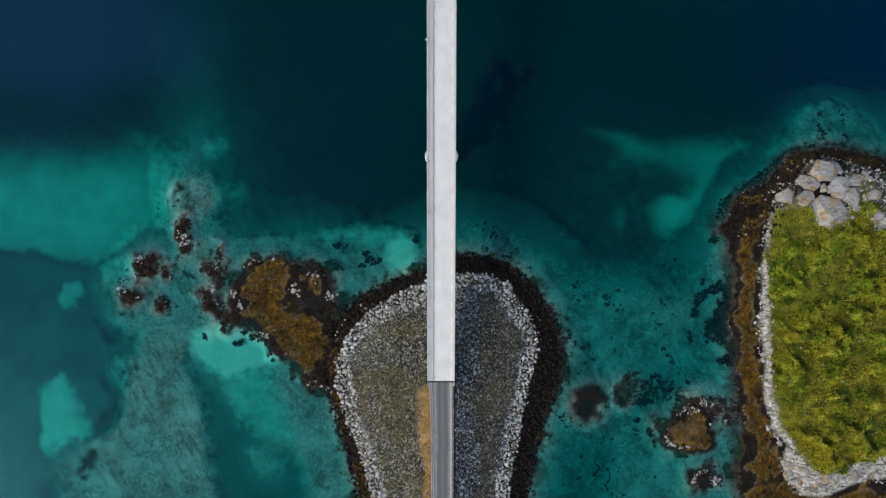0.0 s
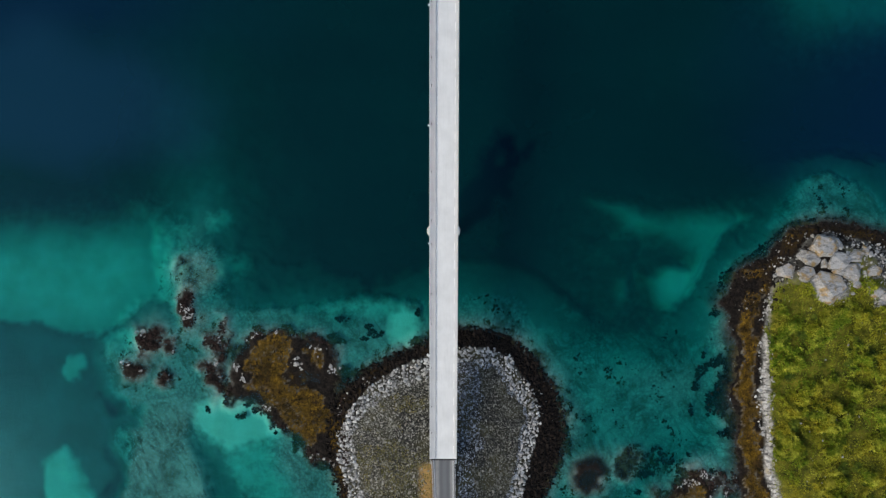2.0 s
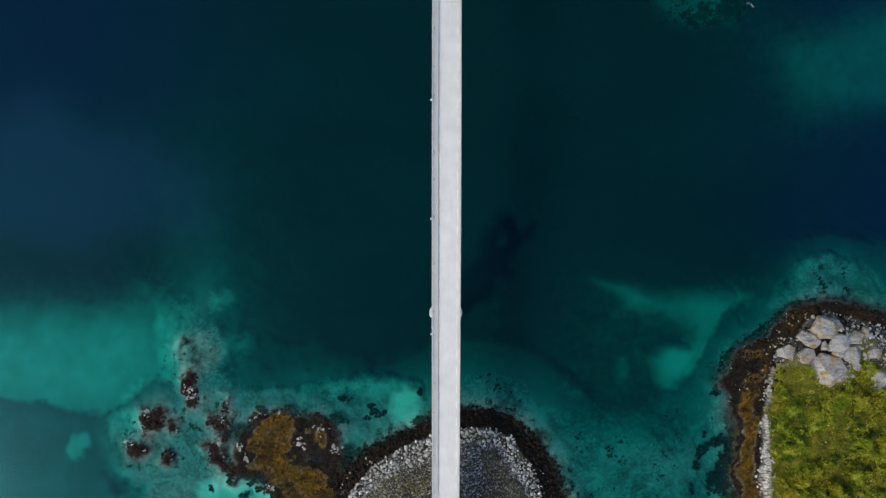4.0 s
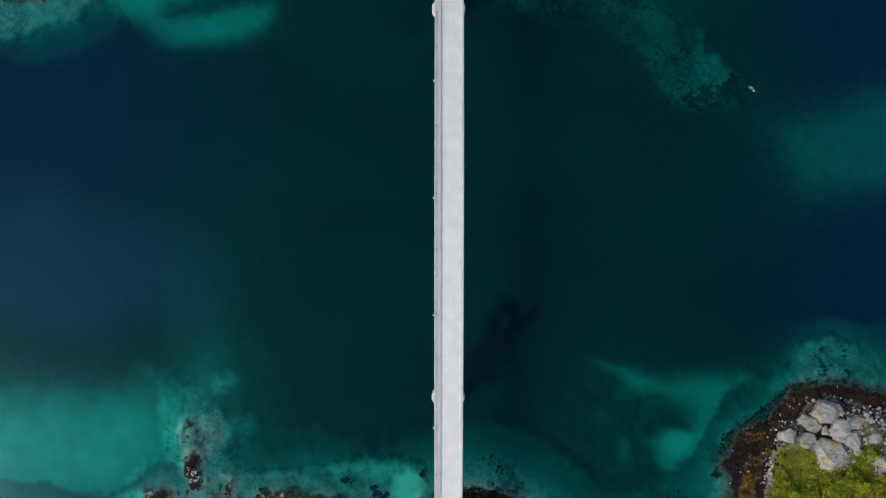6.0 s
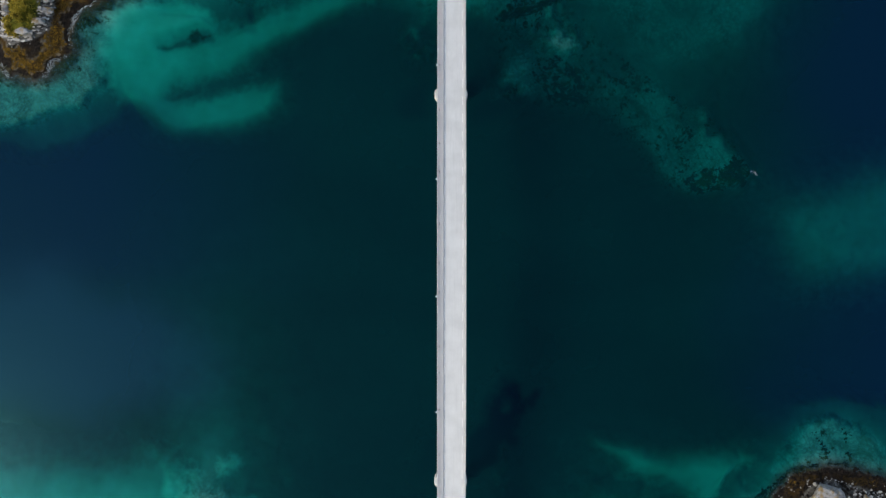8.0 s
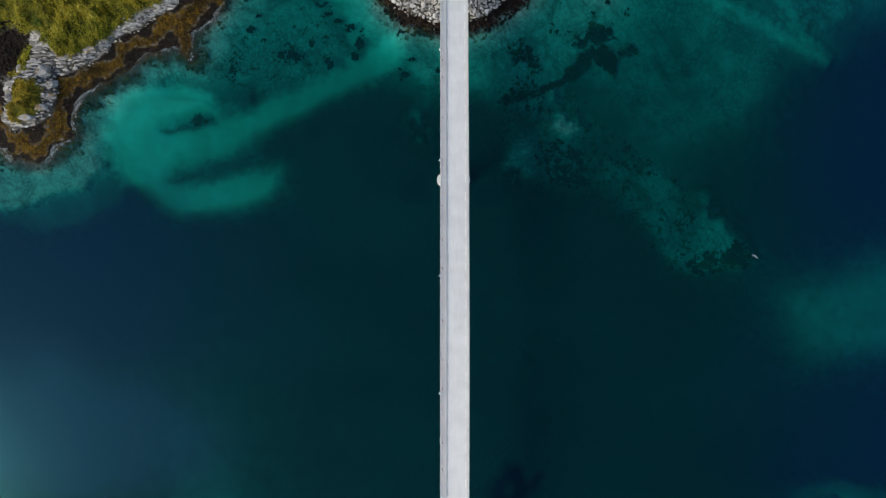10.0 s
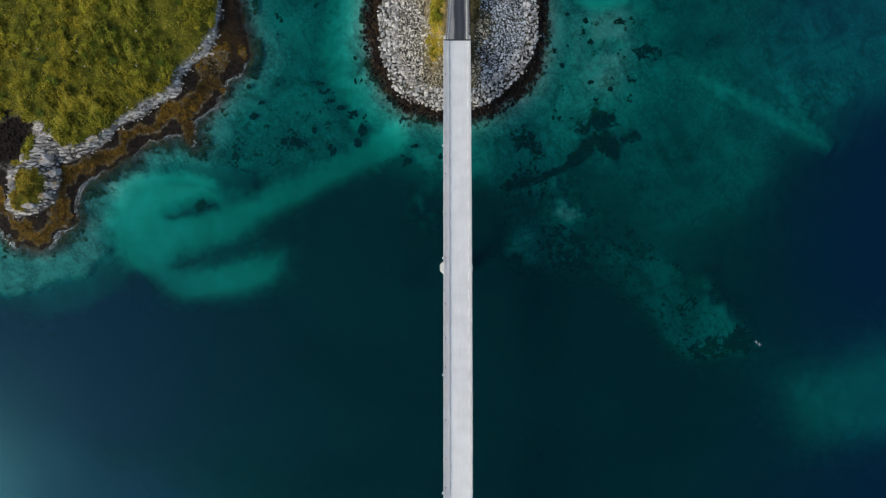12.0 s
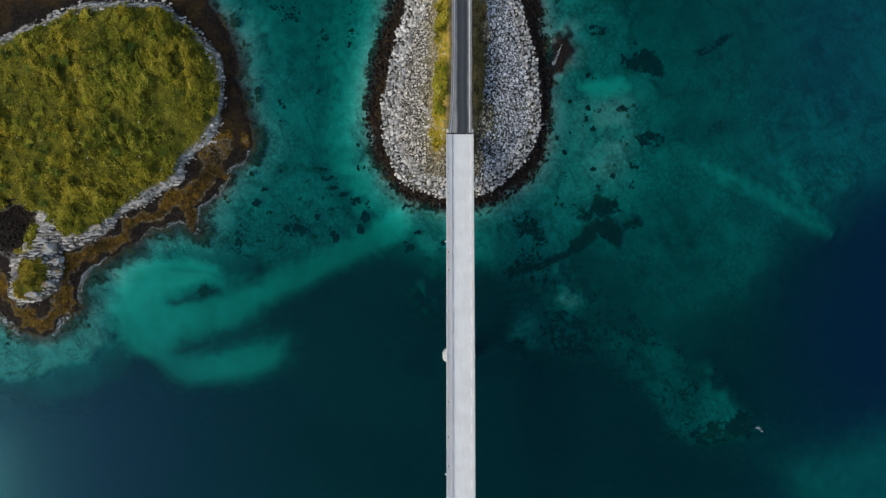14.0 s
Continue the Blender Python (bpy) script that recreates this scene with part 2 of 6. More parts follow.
def asphalt_material(name, tone, tracks, middle):
    """tone: the worn middle of the road; tracks: where the wheels run."""
    n = Nodes(name)

    x = n.add("ShaderNodeSeparateXYZ")
    n.put(x.inputs[0], n.pos())
    wobble = n.math('ADD', x.outputs[0], n.ramp(n.noise(0.15, 3.0, 0.5, n.stretch(0.2, 1.0, 1.0)), 0.0, 1.0, -0.35, 0.35))
    side = n.math('ABSOLUTE', n.math('SUBTRACT', wobble, middle))
    lane = n.math('ABSOLUTE', n.math('SUBTRACT', side, 0.95))
    col = n.mix(n.ramp(n.noise(0.4, 5.0, 0.6), 0.3, 0.7), (0.19, 0.19, 0.19), (0.27, 0.265, 0.26))
    col = n.mix(n.ramp(side, 1.4, 2.0, 0.9, 0.0), col, tone)
    col = n.mix(n.ramp(lane, 0.10, 0.70, 0.55, 0.0), col, tracks)
    col = n.mix(n.ramp(n.noise(14.0, 3.0), 0.4, 0.7, 0.0, 0.10), col, (0.22, 0.22, 0.22))
    n.bump(n.noise(18.0, 3.0), 0.3, 0.01)
    return n.done(col, 0.9, spec=0.1)


def plain_material(name, colour, rough=0.6, metal=0.0):
    n = Nodes(name)
    col = n.mix(n.ramp(n.noise(1.5, 5.0, 0.65), 0.35, 0.75, 0.0, 0.5), colour, tuple(v * 0.66 for v in colour))
    return n.done(col, rough, metal)


M_GROUND = ground_material()
M_WATER = water_material()
M_ARMOUR = stone_material("armour_stone", (0.15, 0.148, 0.143), (0.70, 0.69, 0.67), (0.24, 0.23, 0.21))
M_ARMOUR_ONE = stone_material("armour_boulder", (0.15, 0.148, 0.143), (0.70, 0.69, 0.67), (0.24, 0.23, 0.21), True)
# west rubble warm, east rubble blue: lit and shaded slopes put into the colour
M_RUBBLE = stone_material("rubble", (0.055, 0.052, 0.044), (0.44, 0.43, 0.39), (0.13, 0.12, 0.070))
M_RUBBLE_SHADE = stone_material("shade_blue_rubble", (0.040, 0.046, 0.056), (0.46, 0.50, 0.56), (0.095, 0.102, 0.112))
M_RUBBLE_PALE_SHADE = stone_material("pale_shade_blue_rubble", (0.15, 0.162, 0.18), (0.80, 0.84, 0.89), (0.30, 0.315, 0.33))
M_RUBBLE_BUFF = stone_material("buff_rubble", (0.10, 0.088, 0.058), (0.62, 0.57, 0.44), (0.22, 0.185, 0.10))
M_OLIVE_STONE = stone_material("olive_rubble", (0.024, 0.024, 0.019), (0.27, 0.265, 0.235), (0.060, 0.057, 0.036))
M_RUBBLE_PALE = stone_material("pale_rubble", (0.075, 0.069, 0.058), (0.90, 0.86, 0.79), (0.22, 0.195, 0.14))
M_WET = stone_material("wet_stone", (0.004, 0.0036, 0.0034), (0.021, 0.016, 0.0135), (0.013, 0.009, 0.006))
M_SKERRY = stone_material("skerry_stone", (0.010, 0.006, 0.0055), (0.038, 0.024, 0.021), (0.026, 0.015, 0.011))
M_SHORE = stone_material("shore_rock", (0.15, 0.147, 0.14), (0.60, 0.59, 0.575), (0.22, 0.20, 0.17))
M_BOULDER = granite_material()
M_HEATH_E = leaf_material("heath_leaves_green", (0.085, 0.155, 0.006), (0.235, 0.195, 0.010), (0.44, 0.45, 0.06))
M_TURF = leaf_material("ochre_turf", (0.17, 0.15, 0.012), (0.30, 0.21, 0.02), (0.42, 0.33, 0.06))
M_HEATH_W = leaf_material("heath_leaves_olive", (0.13, 0.155, 0.011), (0.295, 0.235, 0.018), (0.46, 0.39, 0.06), 65)
M_SHRUB = leaf_material("shrub_leaves", (0.045, 0.080, 0.010), (0.090, 0.125, 0.012), (0.15, 0.17, 0.02))
M_SHRUB_PALE = leaf_material("pale_shrub_leaves", (0.12, 0.145, 0.010), (0.22, 0.205, 0.012), (0.34, 0.31, 0.04))
M_VERGE = leaf_material("verge_grass", (0.22, 0.25, 0.012), (0.42, 0.31, 0.03), (0.46, 0.42, 0.07))
M_WRACK = leaf_material("knotted_wrack", (0.024, 0.016, 0.006), (0.105, 0.062, 0.008), (0.185, 0.108, 0.011))
M_WEEDS = leaf_material("thin_weeds", (0.115, 0.112, 0.030), (0.20, 0.165, 0.045), (0.30, 0.25, 0.11))
M_KELP = leaf_material("dark_kelp", (0.022, 0.022, 0.014), (0.042, 0.037, 0.019), (0.065, 0.052, 0.026))
M_KELP_DARK = leaf_material("black_kelp", (0.010, 0.010, 0.010), (0.018, 0.017, 0.014), (0.034, 0.030, 0.022))
M_DULL_GRASS = leaf_material("dull_grass", (0.055, 0.052, 0.022), (0.10, 0.085, 0.035), (0.14, 0.12, 0.055))
M_TWIG = plain_material("twig", (0.09, 0.065, 0.045), 0.9)
M_FOAM = plain_material("foam", (0.80, 0.90, 0.93), 0.9)
M_DECK = concrete_material("deck_concrete", (0.575, 0.58, 0.58), (0.665, 0.67, 0.67), 0.30)
M_WALKWAY = concrete_material("walkway_concrete", (0.54, 0.54, 0.54), (0.62, 0.62, 0.615), 0.4)
M_EDGE = concrete_material("edge_concrete", (0.56, 0.56, 0.555), (0.65, 0.65, 0.64), 0.5)
M_PIER = concrete_material("pier_concrete", (0.50, 0.50, 0.49), (0.60, 0.60, 0.58), 0.35)
# the north road's bluish tone has the sky's reflection mixed into it
M_ASPHALT_NORTH = asphalt_material("asphalt", (0.026, 0.034, 0.045), (0.019, 0.023, 0.029), 0.75)
M_ASPHALT_SOUTH = asphalt_material("worn_asphalt", (0.125, 0.130, 0.138), (0.090, 0.094, 0.102), -0.1)
M_STEEL = plain_material("galvanised_steel", (0.55, 0.56, 0.57), 0.45, 0.7)
M_RUBBER = plain_material("joint_rubber", (0.035, 0.035, 0.035), 0.8)
M_PAINT = plain_material("road_paint", (0.62, 0.62, 0.60), 0.7)
M_DASH = plain_material("white_line_paint", (0.90, 0.90, 0.89), 0.6)
M_WHITE = plain_material("white_enamel", (0.75, 0.75, 0.75), 0.5)

# ---- outlines of the land and the sea bed, metres ----
CAUSEWAY_S_RIM = [(-4.8, -10.0), (-14.8, -14.3), (-23.6, -20.2), (-30.3, -28.0), (-33.1, -35.0), (-32.7, -43.8), (-29.7, -53.5), (-25.3, -64.9), (-21.8, -77.6), (-16.5, -98.4), (-14.8, -168.8), (14.3, -168.8), (16.0, -98.4), (19.9, -77.6), (21.8, -64.9), (24.3, -52.6), (27.1, -40.3), (29.2, -29.7), (28.2, -24.5), (23.9, -17.4), (19.5, -10.7), (13.4, -8.3), (4.2, -7.6)]
CAUSEWAY_S_SHORE = [(-5.2, -5.5), (-14.9, -10.0), (-23.8, -14.4), (-32.7, -20.5), (-36.3, -28.3), (-37.0, -39.0), (-34.9, -49.7), (-31.0, -62.1), (-27.8, -72.8), (-25.6, -81.7), (-20.6, -99.5), (-18.9, -170.7), (18.3, -170.7), (21.0, -99.5), (26.3, -78.5), (29.0, -63.9), (31.7, -53.2), (36.3, -44.3), (37.9, -35.4), (37.6, -28.3), (34.3, -21.2), (29.0, -12.3), (21.9, -6.1), (13.9, -2.5), (4.3, -2.0)]
CAUSEWAY_N_RIM = [(-4.0, 200.4), (-12.9, 202.7), (-17.3, 205.3), (-19.9, 208.9), (-21.7, 213.3), (-23.4, 219.4), (-23.9, 226.5), (-23.3, 231.7), (-21.2, 242.2), (-19.2, 249.2), (-17.1, 256.2), (-15.8, 261.4), (-12.6, 278.8), (-10.7, 347.5), (16.2, 347.5), (17.5, 278.7), (19.3, 261.4), (21.1, 252.6), (22.8, 245.7), (24.3, 236.9), (25.0, 228.1), (24.8, 221.1), (22.5, 215.0), (19.0, 209.7), (14.6, 205.6), (10.2, 202.6), (4.8, 200.4)]
CAUSEWAY_N_SHORE = [(-4.9, 197.1), (-14.7, 199.8), (-21.0, 204.7), (-25.4, 210.9), (-28.1, 218.0), (-28.6, 226.9), (-28.0, 235.8), (-26.2, 244.6), (-22.9, 255.2), (-21.3, 262.3), (-18.4, 279.8), (-16.9, 349.3), (21.8, 349.2), (23.1, 279.7), (24.9, 262.2), (26.7, 251.6), (27.6, 239.2), (28.2, 228.6), (27.7, 219.7), (25.3, 210.8), (20.5, 204.6), (13.0, 199.8), (5.8, 197.1)]
EAST_SHORE = [(86.1, 7.3), (90.1, 14.4), (95.4, 17.1), (103.4, 23.3), (107.0, 26.9), (113.2, 29.5), (122.1, 30.4), (131.0, 29.5), (139.5, 26.9), (177.3, 14.4), (180.8, -35.4), (173.7, -81.7), (139.5, -90.6), (118.5, -92.4), (98.9, -90.6), (93.6, -78.5), (91.8, -69.2), (93.6, -62.1), (92.7, -49.7), (91.8, -35.4), (90.9, -21.2), (91.5, -6.9), (89.2, 2.0)]
EAST_RIM = [(100.2, 3.7), (103.4, 13.4), (106.9, 18.7), (110.4, 21.3), (113.9, 25.8), (119.2, 28.0), (126.3, 26.6), (131.6, 24.9), (138.3, 23.1), (168.6, 10.8), (172.2, -31.6), (165.1, -70.4), (138.3, -72.1), (129.8, -72.1), (119.2, -77.1), (112.2, -76.6), (107.8, -72.1), (106.0, -66.0), (106.9, -61.6), (102.5, -56.3), (100.7, -45.7), (100.2, -36.9), (99.0, -28.0), (98.1, -24.5), (99.8, -17.5), (99.5, -6.9)]
EAST_HEATH = [(100.6, 0.2), (101.6, 8.0), (103.7, 12.7), (107.2, 14.1), (112.1, 12.4), (114.2, 8.9), (119.4, 7.5), (123.2, 8.0), (124.6, 13.7), (128.4, 16.2), (131.6, 10.6), (132.9, 0.2), (138.5, -3.3), (159.4, -3.3), (162.9, -27.7), (155.9, -62.5), (136.4, -59.9), (129.8, -64.6), (122.9, -67.3), (117.6, -70.3), (114.2, -67.7), (109.8, -63.3), (106.3, -56.4), (104.1, -45.1), (102.0, -36.4), (101.3, -27.7), (102.0, -20.7), (100.9, -10.3)]
WEST_SHORE = [(-146.0, 164.9), (-143.4, 161.7), (-140.8, 159.1), (-136.3, 156.8), (-132.7, 156.0), (-129.1, 156.9), (-126.0, 159.1), (-122.4, 162.3), (-120.1, 166.3), (-119.5, 170.8), (-116.8, 175.3), (-112.2, 178.9), (-107.1, 183.9), (-101.7, 186.6), (-95.4, 190.5), (-90.4, 192.1), (-86.4, 193.5), (-85.4, 191.5), (-82.9, 190.8), (-81.2, 193.1), (-80.3, 196.7), (-75.9, 200.3), (-73.4, 203.0), (-70.5, 208.8), (-66.5, 211.5), (-63.6, 216.0), (-63.6, 219.9), (-66.1, 223.4), (-66.7, 230.5), (-68.6, 241.2), (-70.3, 250.0), (-72.9, 255.3), (-77.1, 259.2), (-82.0, 264.1), (-85.5, 269.4), (-108.4, 278.2), (-133.3, 273.0), (-154.7, 269.5), (-179.8, 255.5), (-184.5, 209.4), (-181.8, 173.6), (-164.0, 162.8)]
WEST_RIM = [(-143.2, 249.2), (-134.3, 253.4), (-125.4, 257.4), (-116.6, 260.0), (-102.5, 261.4), (-91.9, 260.3), (-86.4, 255.9), (-82.0, 251.6), (-77.6, 247.7), (-74.4, 240.7), (-73.6, 233.7), (-74.5, 226.7), (-74.4, 222.8), (-77.4, 217.9), (-82.8, 214.0), (-86.9, 210.8), (-86.2, 206.4), (-90.9, 203.4), (-96.3, 199.9), (-101.6, 197.2), (-107.5, 193.7), (-108.8, 191.0), (-115.1, 187.0), (-121.3, 184.8), (-125.3, 183.4), (-125.2, 177.5), (-126.9, 171.8), (-131.9, 168.3), (-137.6, 166.9), (-141.5, 169.2), (-140.0, 175.4), (-140.9, 181.7), (-144.5, 182.6), (-162.3, 179.0), (-174.5, 191.5), (-175.0, 244.4)]
WEST_HEATH = [(-140.6, 247.4), (-130.2, 250.8), (-123.2, 255.2), (-114.5, 258.1), (-100.7, 258.8), (-90.3, 257.2), (-83.5, 252.1), (-78.0, 246.6), (-75.3, 239.7), (-74.7, 231.1), (-76.0, 223.3), (-81.8, 216.4), (-87.1, 212.5), (-88.9, 208.7), (-94.5, 203.5), (-101.5, 199.7), (-108.5, 194.8), (-112.9, 191.0), (-120.8, 188.4), (-123.4, 191.0), (-127.7, 195.2), (-131.1, 199.7), (-134.5, 200.8), (-141.5, 200.9), (-167.5, 201.9), (-170.1, 243.3)]
WEST_POOL = [(-149.9, 191.5), (-143.6, 196.1), (-140.6, 198.2), (-136.5, 198.0), (-133.5, 195.0), (-133.2, 190.0), (-135.4, 186.1), (-140.3, 184.1), (-150.1, 184.3)]
KNOB_TURF = [(-137.1, 178.2), (-133.2, 181.2), (-128.6, 180.3), (-127.6, 176.9), (-129.4, 172.9), (-132.7, 169.3), (-137.3, 168.8), (-138.4, 172.9)]
SHOAL_WRACK = [(-68.7, -11.4), (-64.8, -5.9), (-57.7, -2.5), (-47.0, -3.0), (-39.9, -4.4), (-35.6, -7.7), (-34.2, -14.1), (-32.4, -21.2), (-32.7, -44.3), (-39.5, -43.6), (-46.6, -37.2), (-53.4, -30.8), (-55.9, -27.2), (-61.2, -26.2), (-67.6, -24.4), (-69.4, -17.6)]
SHOAL_EAST = [(69.1, -57.7), (74.0, -52.3), (81.2, -49.3), (85.1, -54.1), (82.0, -62.1), (75.8, -63.4), (70.5, -61.6)]
SHOAL_SOUTH = [(77.6, -72.8), (80.3, -70.1), (85.1, -69.6), (86.8, -72.8), (85.1, -75.6), (80.3, -76.0)]
SHOAL_STRIP = [(85.4, -47.0), (87.9, -46.6), (90.4, -54.1), (89.0, -55.9), (86.5, -52.3)]
SHELF_WEST = [(-109.6, -14.1), (-107.5, -6.9), (-97.7, -1.6), (-87.9, 25.1), (-77.2, 26.9), (-70.1, 18.0), (-66.6, 7.3), (-39.9, 8.2), (-4.3, 10.0), (-4.3, -14.1), (-25.6, -78.1), (-25.6, -117.3), (-123.5, -117.3), (-125.3, -69.2), (-114.6, -60.3), (-103.9, -53.2), (-106.6, -37.2), (-104.8, -28.3)]
SHELF_EAST = [(2.8, 9.1), (22.4, 8.2), (31.3, 0.2), (45.6, 0.2), (65.1, -1.6), (81.2, -3.7), (87.4, 2.0), (91.8, 12.6), (107.8, 30.4), (113.2, 42.0), (123.9, 46.8), (138.1, 37.6), (180.8, 25.1), (180.8, -135.1), (6.4, -135.1)]
SHELF_NORTH = [(-76.6, 272.9), (52.9, 272.7), (58.4, 240.9), (62.1, 221.4), (56.9, 203.6), (48.0, 191.1), (35.5, 178.6), (42.7, 164.4), (40.9, 159.0), (31.0, 168.0), (20.0, 171.0), (9.0, 176.0), (-9.4, 175.0), (-20.2, 184.1), (-56.1, 178.8), (-86.5, 184.2), (-109.8, 182.4)]
SHELF_TAIL = [(12.3, 178.9), (26.7, 182.1), (41.0, 180.6), (51.9, 166.2), (66.3, 155.4), (83.5, 147.2), (93.5, 133.6), (97.6, 124.9), (79.2, 118.8), (66.5, 122.4), (55.6, 136.6), (43.0, 146.0), (26.7, 146.1), (14.5, 148.3), (10.9, 162.7)]
SHELF_KNOB = [(-173.1, 157.4), (-144.3, 159.1), (-119.1, 166.3), (-108.0, 184.2), (-86.4, 191.4), (-70.2, 203.9), (-59.4, 209.2), (-55.9, 202.0), (-86.5, 182.4), (-104.6, 169.9), (-106.6, 157.2), (-115.8, 146.4), (-135.7, 139.2), (-173.5, 141.1)]
SHELF_MID = [(28.0, 24.5), (46.0, 30.0), (62.8, 25.1), (66.6, 9.0), (63.0, -1.0), (44.9, -2.0), (30.6, 8.2)]
SHELF_FAR = [(52.9, 279.7), (193.0, 279.5), (194.4, 217.6), (114.3, 187.4), (102.1, 162.2), (60.8, 147.9), (33.7, 176.8)]
SAND_WEST = [(-168.0, 25.1), (-139.5, 25.1), (-121.7, 26.0), (-103.9, 26.9), (-95.9, 26.9), (-92.9, 21.5), (-92.5, 12.6), (-95.0, 6.8), (-103.0, -1.2), (-110.2, -5.2), (-119.9, -3.7), (-128.8, -1.1), (-168.0, 0.2)]
SAND_COVE = [(-78.1, -26.9), (-73.7, -25.3), (-68.3, -24.2), (-61.2, -26.0), (-55.9, -26.2), (-53.9, -28.7), (-53.4, -32.2), (-54.6, -35.8), (-63.0, -38.1), (-69.2, -40.4), (-74.6, -36.3), (-77.9, -31.9)]
COVE_TAIL = [(-77.2, -35.4), (-69.2, -40.4), (-63.0, -38.1), (-54.6, -35.8), (-55.2, -39.9), (-55.9, -44.3), (-54.1, -49.7), (-50.5, -54.1), (-49.1, -58.9), (-52.3, -60.0), (-57.7, -57.7), (-62.1, -55.3), (-65.7, -50.0), (-69.2, -44.3)]
SAND_LOBE = [(-127.4, -46.1), (-125.6, -43.6), (-121.7, -42.7), (-119.1, -45.0), (-117.3, -50.5), (-115.0, -55.0), (-114.4, -57.5), (-117.8, -58.7), (-121.7, -61.2), (-125.3, -65.3), (-126.7, -60.3), (-127.8, -53.2)]
SAND_SPOT = [(-119.9, -12.3), (-117.1, -11.6), (-116.2, -14.1), (-117.8, -17.3), (-120.3, -18.5), (-121.2, -14.9)]
SAND_ABUTMENT = [(-16.7, 2.3), (-12.8, 4.1), (-10.1, 1.6), (-9.6, -4.3), (-12.1, -6.9), (-16.4, -6.9), (-17.8, -3.4)]
SAND_HOOK = [(77.9, 17.1), (83.3, 24.2), (90.1, 29.2), (86.8, 23.7), (82.2, 16.2), (76.9, 8.4), (74.9, 6.9), (74.0, 5.0), (72.3, 3.7), (68.0, 6.2), (66.0, 9.8), (66.2, 13.5), (69.8, 16.9)]
SAND_ARM = [(47.3, 40.0), (56.2, 38.3), (65.1, 34.7), (74.0, 32.9), (82.9, 34.2), (90.1, 34.7), (96.3, 32.4), (91.8, 29.4), (85.1, 24.7), (79.4, 24.0), (72.3, 26.9), (65.1, 28.7), (58.0, 29.5), (55.3, 34.0)]
SAND_FLAT = [(38.4, 35.8), (93.6, 35.8), (91.8, 19.8), (81.2, 3.7), (59.8, 2.0), (43.8, 3.7)]
CRESCENT_UP = [(-108.3, 167.2), (-106.3, 176.7), (-97.3, 179.6), (-86.6, 179.5), (-78.5, 177.0), (-74.8, 173.4), (-84.0, 172.0), (-93.5, 169.1), (-101.5, 164.1)]
CRESCENT_MID = [(-107.9, 165.4), (-97.5, 167.1), (-86.7, 168.2), (-73.2, 170.0), (-59.7, 173.9), (-46.2, 179.3), (-32.7, 185.4), (-21.9, 191.6), (-19.2, 194.3), (-20.1, 189.3), (-32.7, 181.0), (-48.9, 172.8), (-62.5, 166.0), (-73.3, 159.3), (-82.9, 153.9), (-96.2, 152.5), (-104.8, 159.0)]
CRESCENT_LOW = [(-106.0, 159.3), (-98.8, 155.7), (-92.1, 149.0), (-86.7, 149.9), (-74.0, 152.0), (-61.4, 154.7), (-56.4, 154.9), (-56.1, 150.6), (-59.7, 146.1), (-66.9, 142.6), (-77.7, 140.8), (-88.5, 140.9), (-93.6, 143.4), (-98.2, 148.5), (-102.8, 153.0)]
DEEP_EAST = [(74.9, 1.6), (74.9, 6.4), (78.5, 10.0), (82.2, 15.8), (86.8, 23.3), (92.7, 27.6), (96.5, 29.4), (92.2, 21.5), (86.8, 16.9), (85.1, 10.9), (82.9, 3.7), (76.9, -0.9)]
SAND_CHANNEL = [(-39.5, 241.1), (-30.6, 251.7), (-28.0, 244.6), (-30.7, 226.9), (-32.6, 212.7), (-23.7, 200.2), (-17.4, 193.0), (-21.9, 189.5), (-30.9, 194.8), (-38.0, 203.8), (-43.3, 214.5)]
SAND_INLET = [(-66.1, 258.8), (-44.7, 269.3), (-23.4, 272.8), (-27.0, 248.2), (-37.8, 239.3), (-55.5, 244.7), (-62.6, 250.0)]
SAND_BASIN = [(99.9, 115.1), (109.8, 120.5), (142.2, 131.4), (214.3, 136.7), (215.5, 89.2), (113.8, 89.4), (103.7, 100.4)]
SAND_TONGUE = [(40.2, 235.5), (44.4, 237.3), (51.6, 236.6), (52.6, 234.8), (48.0, 233.7), (42.7, 232.7)]
DEEP_ARM = [(46.2, 25.5), (57.5, 27.0), (63.5, 23.8), (62.2, 20.6), (56.0, 19.7), (46.2, 21.3)]
DEEP_WEST = [(-178.7, -0.2), (-139.5, -0.0), (-128.8, -1.1), (-121.7, -4.1), (-110.2, -5.3), (-102.2, -0.5), (-95.0, 6.4), (-88.8, 5.5), (-86.1, 2.3), (-91.5, -1.2), (-103.9, -2.7), (-108.9, -6.6), (-109.6, -14.1), (-108.9, -23.0), (-104.8, -28.7), (-97.2, -27.9), (-96.5, -31.9), (-104.8, -32.6), (-107.1, -35.4), (-106.8, -42.5), (-103.0, -46.4), (-104.6, -51.4), (-108.4, -56.4), (-112.8, -58.2), (-115.0, -57.5), (-121.7, -61.4), (-125.3, -66.0), (-125.6, -78.5), (-128.8, -131.5), (-178.7, -131.5)]
DEEP_GULLY = [(-79.9, -32.2), (-76.9, -36.8), (-68.3, -47.0), (-62.6, -56.2), (-55.0, -60.3), (-47.9, -63.9), (-43.4, -69.2), (-42.0, -76.3), (-47.0, -87.0), (-69.2, -87.0), (-71.0, -69.2), (-72.3, -58.6), (-75.1, -49.7), (-77.9, -42.5)]
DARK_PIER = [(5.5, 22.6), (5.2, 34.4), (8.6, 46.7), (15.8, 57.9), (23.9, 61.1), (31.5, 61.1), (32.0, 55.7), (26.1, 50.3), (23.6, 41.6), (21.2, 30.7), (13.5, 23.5)]
